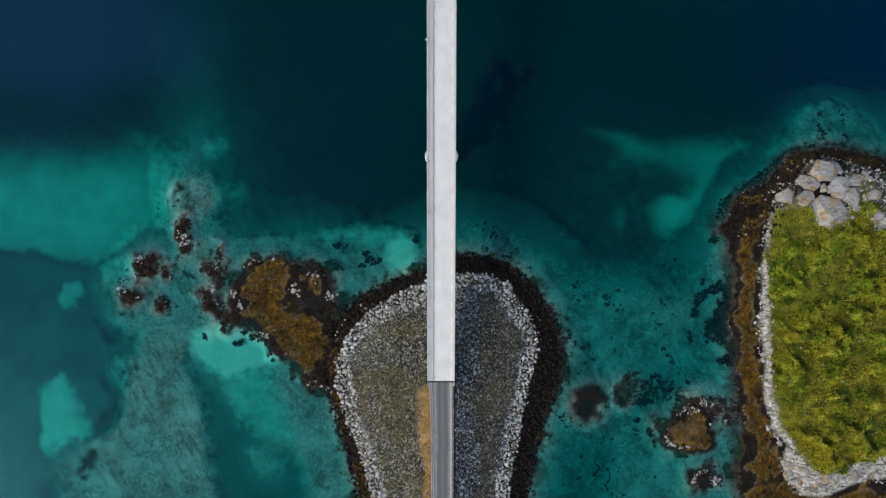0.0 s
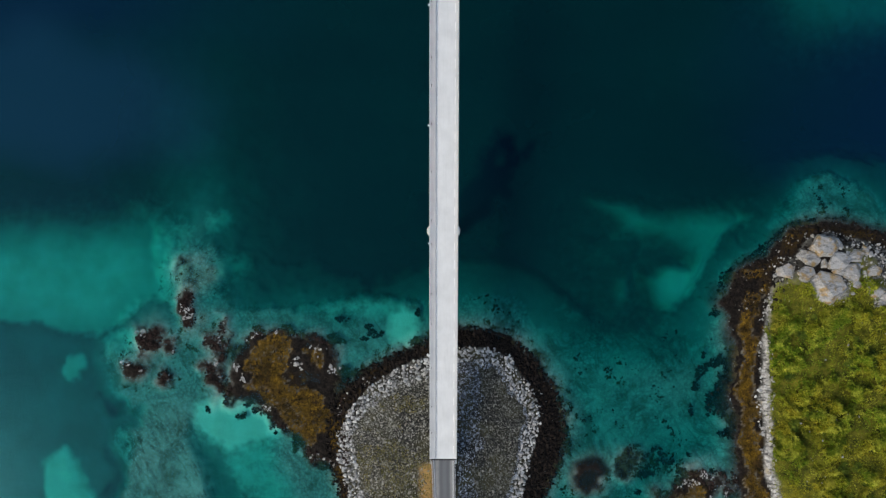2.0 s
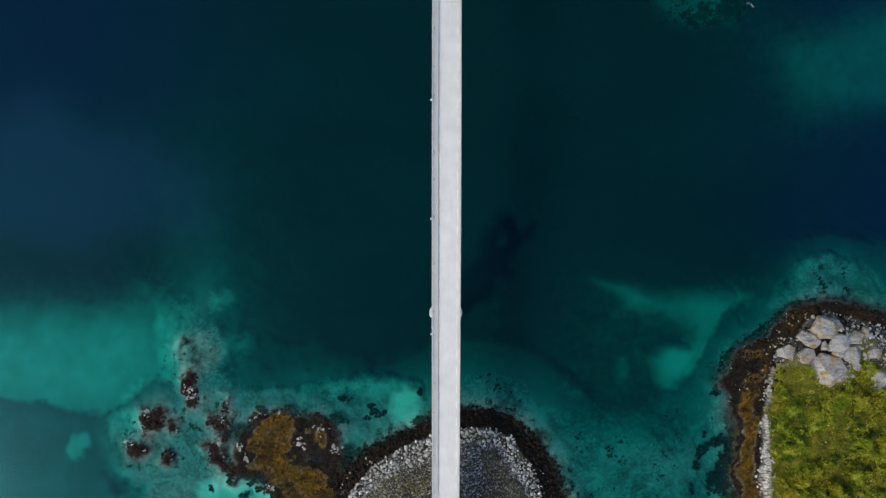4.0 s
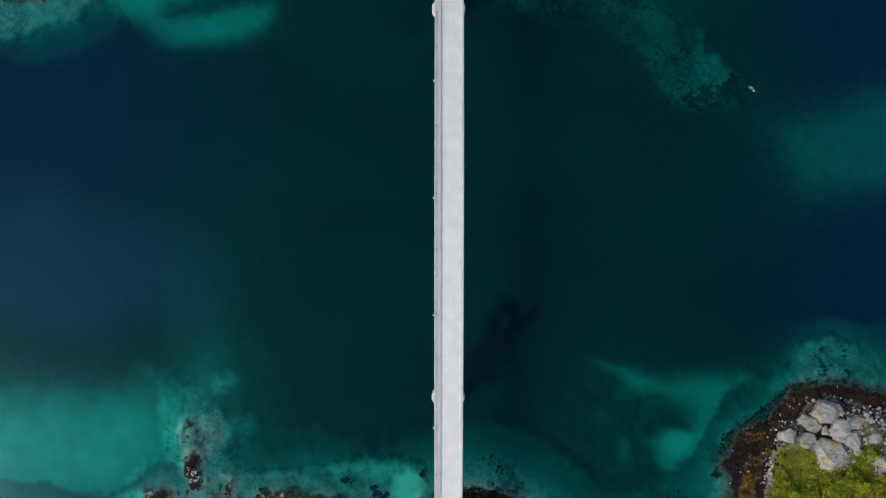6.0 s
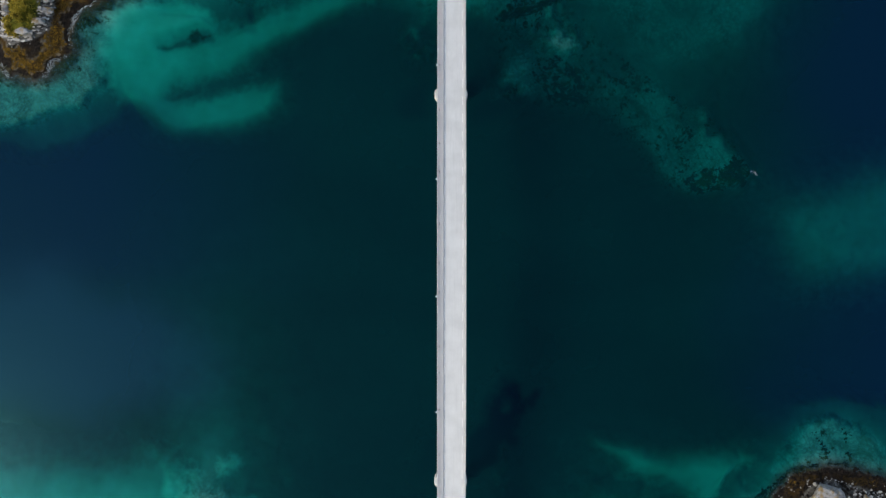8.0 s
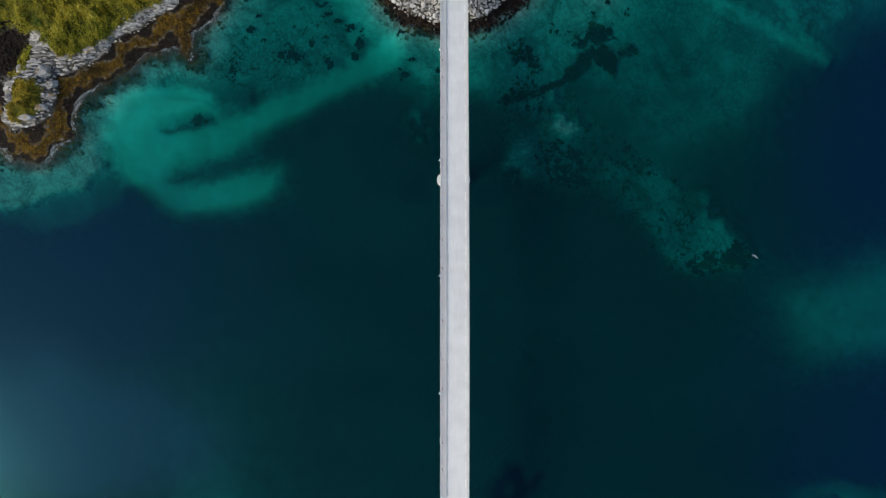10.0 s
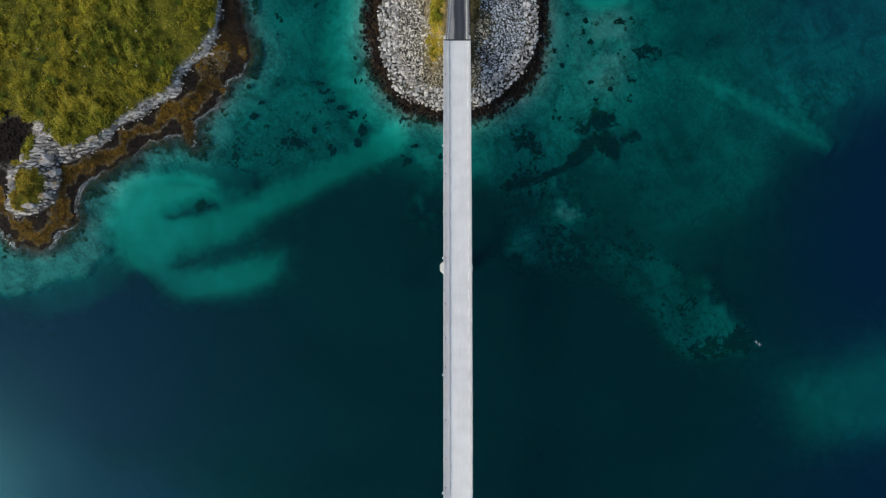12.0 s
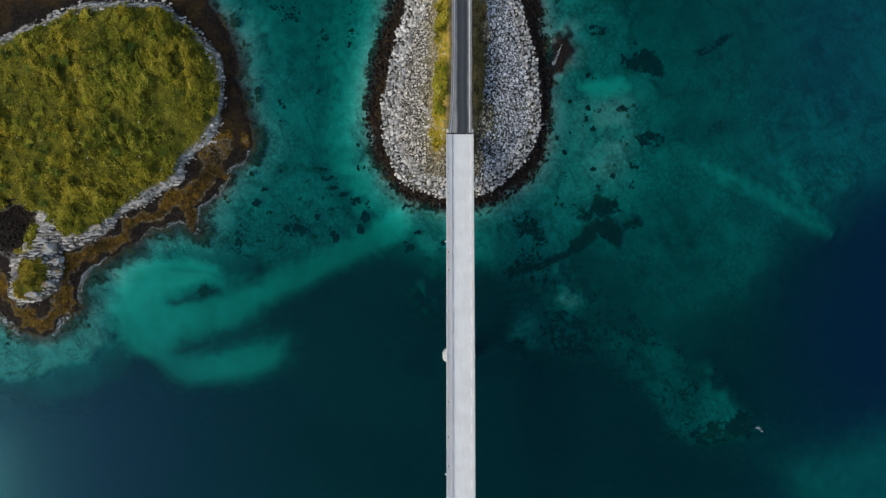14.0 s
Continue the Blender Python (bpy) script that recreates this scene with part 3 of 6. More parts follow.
WEED_STREAK = [(14.1, 176.2), (24.9, 179.0), (33.9, 182.8), (41.0, 188.8), (43.7, 192.4), (49.1, 191.9), (52.1, 188.8), (50.7, 184.5), (47.3, 186.7), (44.6, 188.8), (41.9, 184.9), (35.7, 181.9), (26.7, 177.4), (15.9, 174.7)]
WEED_EAST = [(78.5, -28.3), (81.2, -14.1), (85.6, -5.2), (91.8, -6.9), (91.8, -35.4), (86.5, -35.4)]
WEED_FAN = [(-30.8, 203.8), (-27.3, 200.2), (-29.1, 187.7), (-33.6, 187.7), (-35.3, 196.6)]
WEED_BAY = [(-82.9, 186.9), (-61.2, 203.8), (-45.1, 210.9), (-35.3, 209.1), (-33.5, 196.6), (-38.1, 186.8), (-52.5, 181.4), (-68.6, 179.7), (-77.6, 182.4)]
WEED_NW = [(-97.2, 0.2), (-90.6, 21.5), (-78.1, 27.8), (-68.3, 18.9), (-66.6, 8.2), (-79.9, 6.4), (-87.0, -1.6)]
WEED_EYE = [(-84.1, 172.9), (-81.4, 173.3), (-78.5, 172.2), (-77.3, 170.6), (-81.0, 169.7), (-84.3, 170.6)]
WEED_SMALL = [(41.1, -48.8), (42.9, -44.7), (47.3, -44.0), (50.2, -47.0), (49.1, -52.3), (44.7, -54.5), (41.6, -52.9)]
WEED_MID = [(53.6, -44.3), (58.0, -39.0), (68.7, -39.9), (75.8, -44.3), (74.0, -48.8), (59.8, -49.7)]
ROCK_BREAK = [(74.6, 123.7), (80.9, 129.1), (88.1, 131.8), (93.5, 130.0), (97.2, 126.0), (94.5, 121.8), (86.4, 120.6), (78.3, 119.9)]
ROCK_PALE = [(13.8, 155.5), (15.9, 161.8), (20.4, 164.8), (24.6, 163.0), (25.3, 155.5), (24.9, 149.7), (19.5, 148.6), (15.0, 151.0)]
ROCK_PALE_B = [(57.0, 148.2), (59.1, 151.8), (64.5, 153.2), (69.9, 151.4), (72.7, 145.4), (70.9, 140.9), (66.4, 139.5), (61.0, 140.9), (57.4, 143.6)]
ROCK_PALE_C = [(80.4, 144.9), (83.5, 145.9), (85.3, 139.1), (89.9, 135.4), (89.0, 130.0), (84.5, 127.3), (82.3, 131.8), (81.2, 139.1)]
ROCK_PALE_D = [(37.1, 225.9), (42.4, 231.2), (52.2, 233.0), (56.4, 227.6), (55.4, 217.0), (49.7, 206.3), (41.6, 209.0), (37.5, 217.9)]
ROCK_PALE_E = [(24.5, 171.7), (25.8, 177.9), (32.1, 180.6), (35.7, 177.9), (39.3, 169.8), (41.8, 166.2), (35.7, 163.5), (29.4, 165.4)]
WEED_FAR_A = [(53.0, 244.7), (60.4, 247.9), (64.4, 243.6), (66.2, 238.3), (59.0, 240.1), (54.0, 241.2)]
WEED_FAR_B = [(67.7, 223.8), (72.2, 225.5), (82.0, 225.5), (87.0, 223.7), (84.7, 219.8), (76.7, 219.1), (70.4, 220.2)]
WEED_FAR_C = [(76.5, 246.8), (84.4, 251.4), (87.5, 253.5), (86.4, 250.7), (80.9, 247.0), (77.5, 245.4)]
SAND_STREAK = [(76.7, 211.6), (85.7, 208.8), (94.7, 204.8), (105.5, 198.7), (112.7, 193.9), (121.0, 189.4), (119.9, 187.3), (110.9, 190.9), (101.9, 197.3), (92.9, 202.3), (78.5, 208.8)]
SPUR_NORTH = [(25.5, 235.7), (28.5, 242.8), (30.8, 248.9), (34.3, 251.2), (34.9, 245.4), (31.7, 238.3), (28.2, 233.0)]
SHEEN_FRONT = [(-170.1, 104.9), (-143.2, 103.4), (-132.4, 105.7), (-116.2, 105.2), (-110.0, 100.9), (-98.3, 96.7), (-84.0, 89.5), (-67.9, 79.6), (-61.6, 67.0), (-67.1, 50.7), (-80.7, 40.8), (-171.0, 39.9)]
VERGE_N = [(-6.6, 291.3), (-2.7, 291.2), (-3.0, 248.1), (-3.5, 224.7), (-4.0, 218.0), (-6.6, 212.1), (-8.3, 214.7), (-7.7, 224.7), (-7.0, 241.5)]
VERGE_S = [(-7.4, -41.9), (-3.7, -40.2), (-3.0, -57.0), (-2.7, -77.2), (-2.7, -127.6), (-5.4, -127.6), (-5.4, -77.2), (-6.7, -57.0)]
VERGE_NE = [(4.1, 291.2), (8.1, 291.2), (7.5, 248.1), (6.4, 224.7), (4.7, 214.3), (4.1, 218.0)]
SAND_WEST_DEEP = [(-168.0, 31.9), (-139.5, 31.9), (-118.2, 33.1), (-98.6, 31.9), (-90.6, 26.9), (-88.8, 18.0), (-91.5, 7.3), (-103.9, -5.2), (-168.0, -3.4)]
SAND_POCKET = [(-107.1, -34.0), (-103.9, -32.2), (-101.4, -37.2), (-102.9, -44.7), (-105.7, -41.8)]
GULLY_SAND = [(-61.2, -63.5), (-55.9, -63.0), (-50.9, -66.6), (-51.6, -72.4), (-56.8, -74.0), (-60.9, -70.7)]
ABUTMENT_STRIP = [(-40.6, 5.5), (-25.6, 8.0), (-14.9, 6.6), (-11.0, 3.7), (-16.7, -0.2), (-25.6, 2.0), (-36.3, 1.2)]
VEIL_NORTH = [(-88.6, 19.8), (-86.1, 25.8), (-78.1, 26.9), (-70.1, 23.3), (-69.1, 7.3), (-68.0, 0.2), (-86.1, -0.7), (-88.6, 9.1)]
SHOAL_VEIL = [(-105.7, -6.9), (-96.8, -1.6), (-86.1, 0.2), (-84.7, 14.4), (-79.9, 19.4), (-73.7, 18.0), (-74.0, 3.7), (-68.3, 0.2), (-63.0, -1.6), (-69.1, -21.2), (-77.2, -23.0), (-93.3, -22.1), (-103.0, -26.5), (-107.8, -21.2)]
SAND_DAB_A = [(-76.2, 33.6), (-71.2, 34.2), (-70.7, 30.4), (-75.5, 30.1)]
SAND_DAB_B = [(-70.5, 18.7), (-65.5, 19.4), (-64.8, 16.2), (-69.8, 15.7)]
WRACK_GOLD = [(-63.0, -10.9), (-59.4, -7.8), (-50.5, -6.6), (-48.2, -9.1), (-50.5, -12.6), (-49.7, -18.5), (-47.0, -20.8), (-38.1, -21.5), (-36.3, -28.3), (-37.7, -35.8), (-42.4, -38.3), (-47.0, -36.3), (-50.5, -31.9), (-54.1, -26.5), (-57.7, -23.8), (-61.2, -21.2), (-62.8, -15.8)]
WRACK_GOLD_SMALL = [(-43.8, -11.4), (-40.6, -10.1), (-38.8, -12.6), (-40.6, -16.6), (-43.1, -16.9)]
SAND_FAINT = [(47.3, 24.2), (56.2, 27.2), (60.7, 25.4), (55.9, 21.5), (49.5, 20.1)]
SAND_FAINT_B = [(55.5, 13.3), (58.7, 14.4), (58.0, 7.3), (54.8, 6.9)]
TIP_KNOB = [(110.2, 40.5), (113.4, 46.2), (121.8, 49.2), (130.2, 43.7), (139.0, 38.3), (152.0, 31.0), (152.0, 27.0), (128.4, 30.5), (115.4, 33.3), (108.3, 35.3)]
SHELF_TIP = [(96.3, 29.5), (105.2, 36.1), (109.3, 42.2), (115.0, 46.4), (123.9, 48.6), (132.8, 44.7), (139.5, 40.0), (155.9, 31.9), (155.9, 23.3), (113.2, 23.3)]
DEEP_SE = [(30.4, -63.9), (47.3, -57.8), (53.4, -63.9), (50.9, -72.8), (51.8, -92.4), (29.5, -92.4)]
PALE_WISP = [(13.8, 40.7), (16.0, 41.6), (17.8, 34.4), (18.2, 23.5), (14.9, 21.3), (13.5, 30.7)]
PALE_WISP_B = [(-17.6, 14.4), (-12.6, 17.7), (-8.2, 16.2), (-9.5, 10.8), (-14.9, 10.4)]
PALE_WISP_C = [(7.3, 18.8), (12.7, 20.8), (15.3, 17.1), (13.1, 12.2), (8.6, 12.6)]
WEED_LINE = [(33.4, 181.6), (37.0, 174.8), (41.5, 168.6), (47.2, 161.6), (51.4, 158.0), (49.8, 157.4), (45.4, 161.2), (39.6, 168.6), (35.4, 174.4), (31.9, 181.0)]
WEED_STREAK_B = [(37.1, 193.7), (41.9, 196.7), (44.6, 199.2), (50.3, 199.2), (51.6, 195.8), (46.4, 194.4), (41.0, 192.4)]
WEED_STREAK_C = [(52.5, 191.7), (57.1, 193.3), (58.8, 191.0), (53.6, 189.4)]
WEED_STREAK_D = [(18.6, 191.0), (22.2, 194.1), (24.9, 193.2), (25.8, 188.7), (28.1, 186.4), (24.9, 186.9), (21.3, 189.2), (19.1, 186.9)]
WEED_FAR_D = [(57.0, 219.0), (60.6, 221.6), (65.9, 219.9), (65.2, 215.9), (60.6, 217.2), (58.4, 215.9)]
STONY_NE = [(28.4, 235.9), (33.7, 241.2), (40.9, 234.1), (49.8, 232.7), (56.1, 230.5), (57.9, 221.6), (55.2, 212.8), (53.5, 202.8), (44.6, 200.3), (33.8, 202.1), (29.3, 212.8), (28.0, 225.3)]
SAND_STREAK_B = [(103.9, 212.7), (107.2, 208.7), (109.9, 202.0), (114.5, 194.8), (119.2, 189.8), (114.9, 191.2), (110.0, 196.6), (106.3, 203.7), (103.2, 210.0)]
WEED_TAIL = [(25.8, 161.8), (33.9, 164.1), (42.9, 160.8), (49.2, 155.4), (46.5, 150.0), (35.7, 148.6), (27.6, 151.8)]
FURROW = [(-94.5, 166.9), (-90.0, 168.5), (-83.7, 170.4), (-78.9, 172.2), (-77.1, 170.4), (-83.8, 167.7), (-91.9, 165.8)]
FURROW_LOW = [(-90.9, 151.7), (-87.5, 155.3), (-75.8, 157.8), (-61.4, 159.2), (-48.8, 160.1), (-48.8, 156.0), (-61.4, 155.6), (-74.0, 153.1), (-86.7, 149.9)]
TURF_LINK = [(-134.5, 193.1), (-130.6, 191.3), (-131.1, 185.9), (-134.3, 183.3), (-137.6, 183.3), (-135.7, 187.2)]
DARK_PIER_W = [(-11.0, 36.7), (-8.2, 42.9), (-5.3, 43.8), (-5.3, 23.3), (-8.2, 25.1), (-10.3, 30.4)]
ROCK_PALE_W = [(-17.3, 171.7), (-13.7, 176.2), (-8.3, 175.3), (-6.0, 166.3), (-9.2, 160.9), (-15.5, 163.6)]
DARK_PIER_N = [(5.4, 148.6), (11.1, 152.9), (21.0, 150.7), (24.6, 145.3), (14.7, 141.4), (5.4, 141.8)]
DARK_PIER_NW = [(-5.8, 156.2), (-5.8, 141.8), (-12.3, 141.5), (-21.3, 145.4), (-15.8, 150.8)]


# ---- fields over the plan ----
class Lattice:
    """Smooth value noise for whole arrays."""

    def __init__(self, seed):
        self.table = np.random.RandomState(seed).rand(256, 256).astype(np.float32)

    def one(self, x, y):
        xi, yi = np.floor(x).astype(int), np.floor(y).astype(int)
        u, v = x - xi, y - yi
        u, v = u * u * (3 - 2 * u), v * v * (3 - 2 * v)
        a, b = xi & 255, yi & 255
        c, d = (xi + 1) & 255, (yi + 1) & 255
        t = self.table
        return (t[a, b] * (1 - u) + t[c, b] * u) * (1 - v) + (t[a, d] * (1 - u) + t[c, d] * u) * v

    def fbm(self, x, y, size, octaves=4, gain=0.5):
        """About -1 to 1, with the largest waves as long as size."""
        total, amount, weight = 0.0, 1.0, 0.0
        for i in range(octaves):
            total = total + amount * (self.one(x / size + 17.3 * i, y / size + 9.1 * i) * 2 - 1)
            weight += amount
            amount *= gain
            size *= 0.5
        return total / weight * 1.6


FIELD = Lattice(4)
FIELD_B = Lattice(9)


def inside(outline, x, y, reach=45.0):
    """Signed distance to an outline, positive inside, cut off at reach outside it."""
    p = np.array(outline, dtype=float)
    out = np.full(np.shape(x), -reach)
    near = (x > p[:, 0].min() - reach) & (x < p[:, 0].max() + reach) & (y > p[:, 1].min() - reach) & (y < p[:, 1].max() + reach)
    px, py = x[near], y[near]
    best = np.full(px.shape, 1e9)
    odd = np.zeros(px.shape, bool)
    for (ax, ay), (bx, by) in zip(p, np.roll(p, -1, 0)):
        ex, ey = bx - ax, by - ay
        k = np.clip(((px - ax) * ex + (py - ay) * ey) / (ex * ex + ey * ey + 1e-9), 0, 1)
        best = np.minimum(best, (px - ax - k * ex) ** 2 + (py - ay - k * ey) ** 2)
        if abs(ey) > 1e-9:
            odd ^= ((ay > py) != (by > py)) & (px < ax + (py - ay) / ey * ex)
    d = np.sqrt(best)
    out[near] = np.maximum(np.where(odd, d, -d), -reach)
    return out


def step(v, lo, hi):
    k = np.clip((v - lo) / (hi - lo), 0, 1)
    return k * k * (3 - 2 * k)


JOINT_S, JOINT_N = -39.1, 218.3      # the bridge's two ends
MID, HALF = 89.6, 128.7
CREST, END = 25.0, 11.5
SWELL = 50.0
RISE = (CREST - END) / (math.sqrt(HALF ** 2 + SWELL ** 2) - SWELL)


def road_z(y):
    """Height of the roadway along the crossing."""
    y = np.asarray(y, dtype=float)
    on = CREST - RISE * (np.sqrt(np.clip(np.abs(y - MID), 0, HALF) ** 2 + SWELL ** 2) - SWELL)
    off = np.clip(np.abs(y - MID) - HALF, 0, None)
    return on - 7.5 * (1 - np.exp(-off * 0.085 / 7.5))


def road_x(y):
    """The crossing's middle line drifts a little to the east as it goes north."""
    return -0.45 + 0.0022 * (np.asarray(y, dtype=float) - 20.0)


def heath_reach(rim, outline, x, y):
    """How far a place lies inside the heath, which grows to within a stride or two of the bare rim rock."""
    c, b = inside(outline, x, y), inside(rim, x, y)
    bare = ((x < -112.0) & (y < 196.0)) | ((x > 0) & ((y > 6.0) | (y < -58.0)))
    return np.where(bare, c, np.maximum(c, b - 2.1 + 0.7 * FIELD.fbm(x, y, 4.0, 3)))


SHALLOW = 0.35       # apparent depth of the bed, seen down through the water


def land(x, y):
    """Height of the ground and the masks of what covers it."""
    wx = x + 2.2 * FIELD.fbm(x, y, 9.0, 5, 0.6) + 0.5 * FIELD_B.fbm(x, y, 1.9, 2)
    wy = y + 2.2 * FIELD_B.fbm(x + 90, y, 9.0, 4) + 0.5 * FIELD.fbm(x, y + 50, 1.9, 2)
    tx, ty = x + 0.9 * FIELD.fbm(x, y, 5.0, 4), y + 0.9 * FIELD_B.fbm(x + 40, y, 5.0, 4)
    sx, sy = x + 1.3 * FIELD.fbm(x, y, 8.0, 4), y + 1.3 * FIELD_B.fbm(x + 90, y, 8.0, 4)
    big = FIELD.fbm(x + 300, y, 42.0, 5)
    fine = FIELD_B.fbm(x, y + 200, 6.0, 4)
    m = {k: np.zeros(x.shape) for k in ("sand", "weed", "pale", "wrack", "wet", "fill", "heath", "verge", "dull", "tan", "blue_sheen", "silt_fade", "strata", "navy")}

    # the sea bed, from the deep sound to the shelves
    bed = 32.0 + 3.0 * big
    for outline, depth, soft in ((SHELF_FAR, 8.4, 34), (SHELF_MID, 13.5, 26), (SHELF_EAST, 4.1, 10), (SHELF_WEST, 2.4, 11),
                                 (SHELF_NORTH, 5.4, 16), (SHELF_KNOB, 2.6, 10), (SHELF_TAIL, 9.8, 14)):
        k = step(inside(outline, wx, wy), -soft * 0.55, soft * 0.45)
        bed = bed * (1 - k) + (depth + depth * 0.28 * big - (4.0 * FIELD.fbm(x + 130, y, 14.0, 4, 0.6) if outline is SHELF_TAIL else 0.0)) * k
    # the DARK_PIER depths are set only to darken the water's colour
    for outline, depth, soft in ((SHELF_TIP, 5.4, 9), (TIP_KNOB, 3.7, 8), (VEIL_NORTH, 12.0, 12), (SHOAL_VEIL, 2.6, 9), (STONY_NE, 4.3, 12), (DEEP_GULLY, 6.6, 7), (DEEP_SE, 6.8, 8),
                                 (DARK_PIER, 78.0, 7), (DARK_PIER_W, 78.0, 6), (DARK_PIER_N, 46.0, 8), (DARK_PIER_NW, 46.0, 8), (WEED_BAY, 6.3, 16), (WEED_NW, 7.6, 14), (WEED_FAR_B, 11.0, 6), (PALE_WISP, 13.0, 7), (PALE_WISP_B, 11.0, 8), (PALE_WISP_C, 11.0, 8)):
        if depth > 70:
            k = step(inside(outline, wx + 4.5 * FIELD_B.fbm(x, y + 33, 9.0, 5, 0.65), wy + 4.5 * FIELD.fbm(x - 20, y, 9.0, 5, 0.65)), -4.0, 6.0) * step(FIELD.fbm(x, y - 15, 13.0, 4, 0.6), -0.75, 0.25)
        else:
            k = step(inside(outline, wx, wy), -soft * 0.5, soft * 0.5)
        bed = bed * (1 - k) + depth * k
    for outline, depth, soft, much in ((SAND_WEST_DEEP, 11.0, 28, 1.0), (SAND_WEST, 5.7, 30, 1.0), (COVE_TAIL, 4.7, 7, 0.55), (SAND_COVE, 3.3, 8, 0.95), (GULLY_SAND, 4.2, 7, 0.35), (SAND_POCKET, 5.2, 6, 0.4),
                                       (ABUTMENT_STRIP, 4.4, 9, 0.4), (SAND_ABUTMENT, 3.3, 6, 0.8), (SAND_DAB_A, 17.0, 12, 0.6), (SAND_DAB_B, 9.5, 8, 0.7),
                                       (SAND_FLAT, 19.0, 34, 0.5), (SAND_FAINT, 15.0, 9, 0.9), (SAND_FAINT_B, 9.5, 8, 0.8), (SAND_ARM, 8.6, 11, 1.0), (SAND_HOOK, 6.8, 6, 1.0),
                                       (SAND_STREAK, 7.6, 7, 0.55), (SAND_STREAK_B, 8.4, 8, 0.5),
                                       (CRESCENT_LOW, 8.4, 12, 1.0), (CRESCENT_MID, 7.1, 10, 1.0), (CRESCENT_UP, 5.8, 8, 1.0), (SAND_CHANNEL, 9.2, 13, 0.5), (SAND_INLET, 10.0, 16, 0.4),
                                       (SAND_BASIN, 12.0, 34, 0.8), (SAND_TONGUE, 6.6, 7, 0.9)):
        k = step(inside(outline, sx, sy) + (3.2 if outline is CRESCENT_LOW else 2.4 if outline is CRESCENT_MID else 0.6), -soft * 0.6, soft * 0.4)
        slope = 1 + 0.0070 * np.maximum(x + 90.0, 0) if outline is CRESCENT_MID else 1.0
        bed = bed * (1 - k) + depth * slope * (1 + 0.07 * big) * k
        m["sand"] = np.maximum(m["sand"], much * k)
    for outline, depth, soft in ((DEEP_EAST, 13.0, 8), (DEEP_ARM, 11.0, 8), (DEEP_WEST, 6.8, 5), (FURROW, 8.2, 5), (FURROW_LOW, 12.0, 13)):
        k = step(inside(outline, sx, sy), -soft * 0.5, soft * 0.5)
        bed = bed * (1 - k) + (depth + 0.8 * big) * k
        m["sand"] = m["sand"] * (1 - k)
        m["silt_fade"] = np.maximum(m["silt_fade"], k)
    m["silt_fade"] = np.maximum(m["silt_fade"], step(inside(DEEP_GULLY, sx, sy), -3, 3) * (1 - np.minimum(m["sand"], 1)))
    for outline, depth, soft in ((SAND_LOBE, 4.4, 6), (SAND_SPOT, 6.0, 5)):
        k = step(inside(outline, sx + 0.9 * fine, sy - 0.7 * fine) + 0.4, -soft * 0.6, soft * 0.4)
        bed = bed * (1 - k) + depth * k
        m["sand"] = np.maximum(m["sand"], 1.15 * k)
    for outline, much in ((WEED_STREAK, 0.9), (WEED_STREAK_B, 0.9), (WEED_STREAK_C, 0.9), (WEED_STREAK_D, 0.8), (WEED_FAR_A, 0.9), (WEED_FAR_B, 0.45), (WEED_FAR_C, 0.8), (WEED_FAR_D, 0.8),
                          (WEED_EAST, 0.25), (WEED_FAN, 0.35), (WEED_BAY, 0.42), (WEED_NW, 0.35), (WEED_EYE, 0.95), (WEED_TAIL, 0.6), (SHELF_TAIL, 0.45), (WEED_MID, 0.55), (ROCK_BREAK, 0.8), (SHOAL_VEIL, 0.42)):
        m["weed"] = np.maximum(m["weed"], 0.8 * much * step(inside(outline, wx, wy), -3.5, 2.5))
    k = step(inside(ROCK_BREAK, wx, wy), -8, 4)
    bed = bed * (1 - k) + 6.0 * k
    for outline, depth, much in ((ROCK_PALE_W, 7.0, 0.0), (ROCK_PALE, 4.6, 0.16), (ROCK_PALE_B, 8.0, 0.10), (ROCK_PALE_C, 6.4, 0.12), (ROCK_PALE_D, 2.4, 0.14), (ROCK_PALE_E, 2.6, 0.08)):
        k = step(inside(outline, wx, wy), -4, 3) * step(fine + 0.5 * FIELD.fbm(x, y, 2.6, 3), -0.9, 0.2)
        bed = bed * (1 - k) + depth * k
        m["sand"] = np.maximum(m["sand"], much * k)
        m["weed"] = np.where(k > 0.3, m["weed"] * (1 - 0.5 * k), m["weed"])
    for outline in (WEED_STREAK, WEED_STREAK_B, WEED_STREAK_C, WEED_STREAK_D, WEED_LINE):
        k = step(inside(outline, wx, wy), -1.6, 0.8) * (0.8 if outline is WEED_STREAK else 0.45 if outline is WEED_LINE else 0.7)
        k = k * step(FIELD_B.fbm(x, y + 70, 3.4, 4, 0.65), -0.8 if outline is WEED_STREAK else -0.15, 0.25)
        bed = bed * (1 - k) + 2.6 * k
        m["wet"] = np.maximum(m["wet"], k)
        m["sand"] = m["sand"] * (1 - k)
    m["strata"] = step(-x, 55, 80) * step(-y, 12, 30)
    # stone texture gives way to even grey with depth, in the colour
    m["silt_fade"] = np.maximum(m["silt_fade"], step(bed + 2.0 * fine, 7.5, 13.0) * (1 - 0.9 * np.minimum(m["weed"] * 1.4, 1)))
    z = -bed * (1 + 0.05 * fine)

    # natural islets: shore, tidal belt, pale rock, heath
    for shore, rim, top, heath in ((EAST_SHORE, EAST_RIM, 4.5, EAST_HEATH), (WEST_SHORE, WEST_RIM, 6.0, WEST_HEATH)):
        a = inside(shore, wx, wy)
        b = inside(rim, tx, ty)
        c = heath_reach(rim, heath, tx, ty)
        drop = 0.50 + (0.55 * step(y, -2, 8) * step(-x, -113, -104) if shore is EAST_SHORE else 0.0)
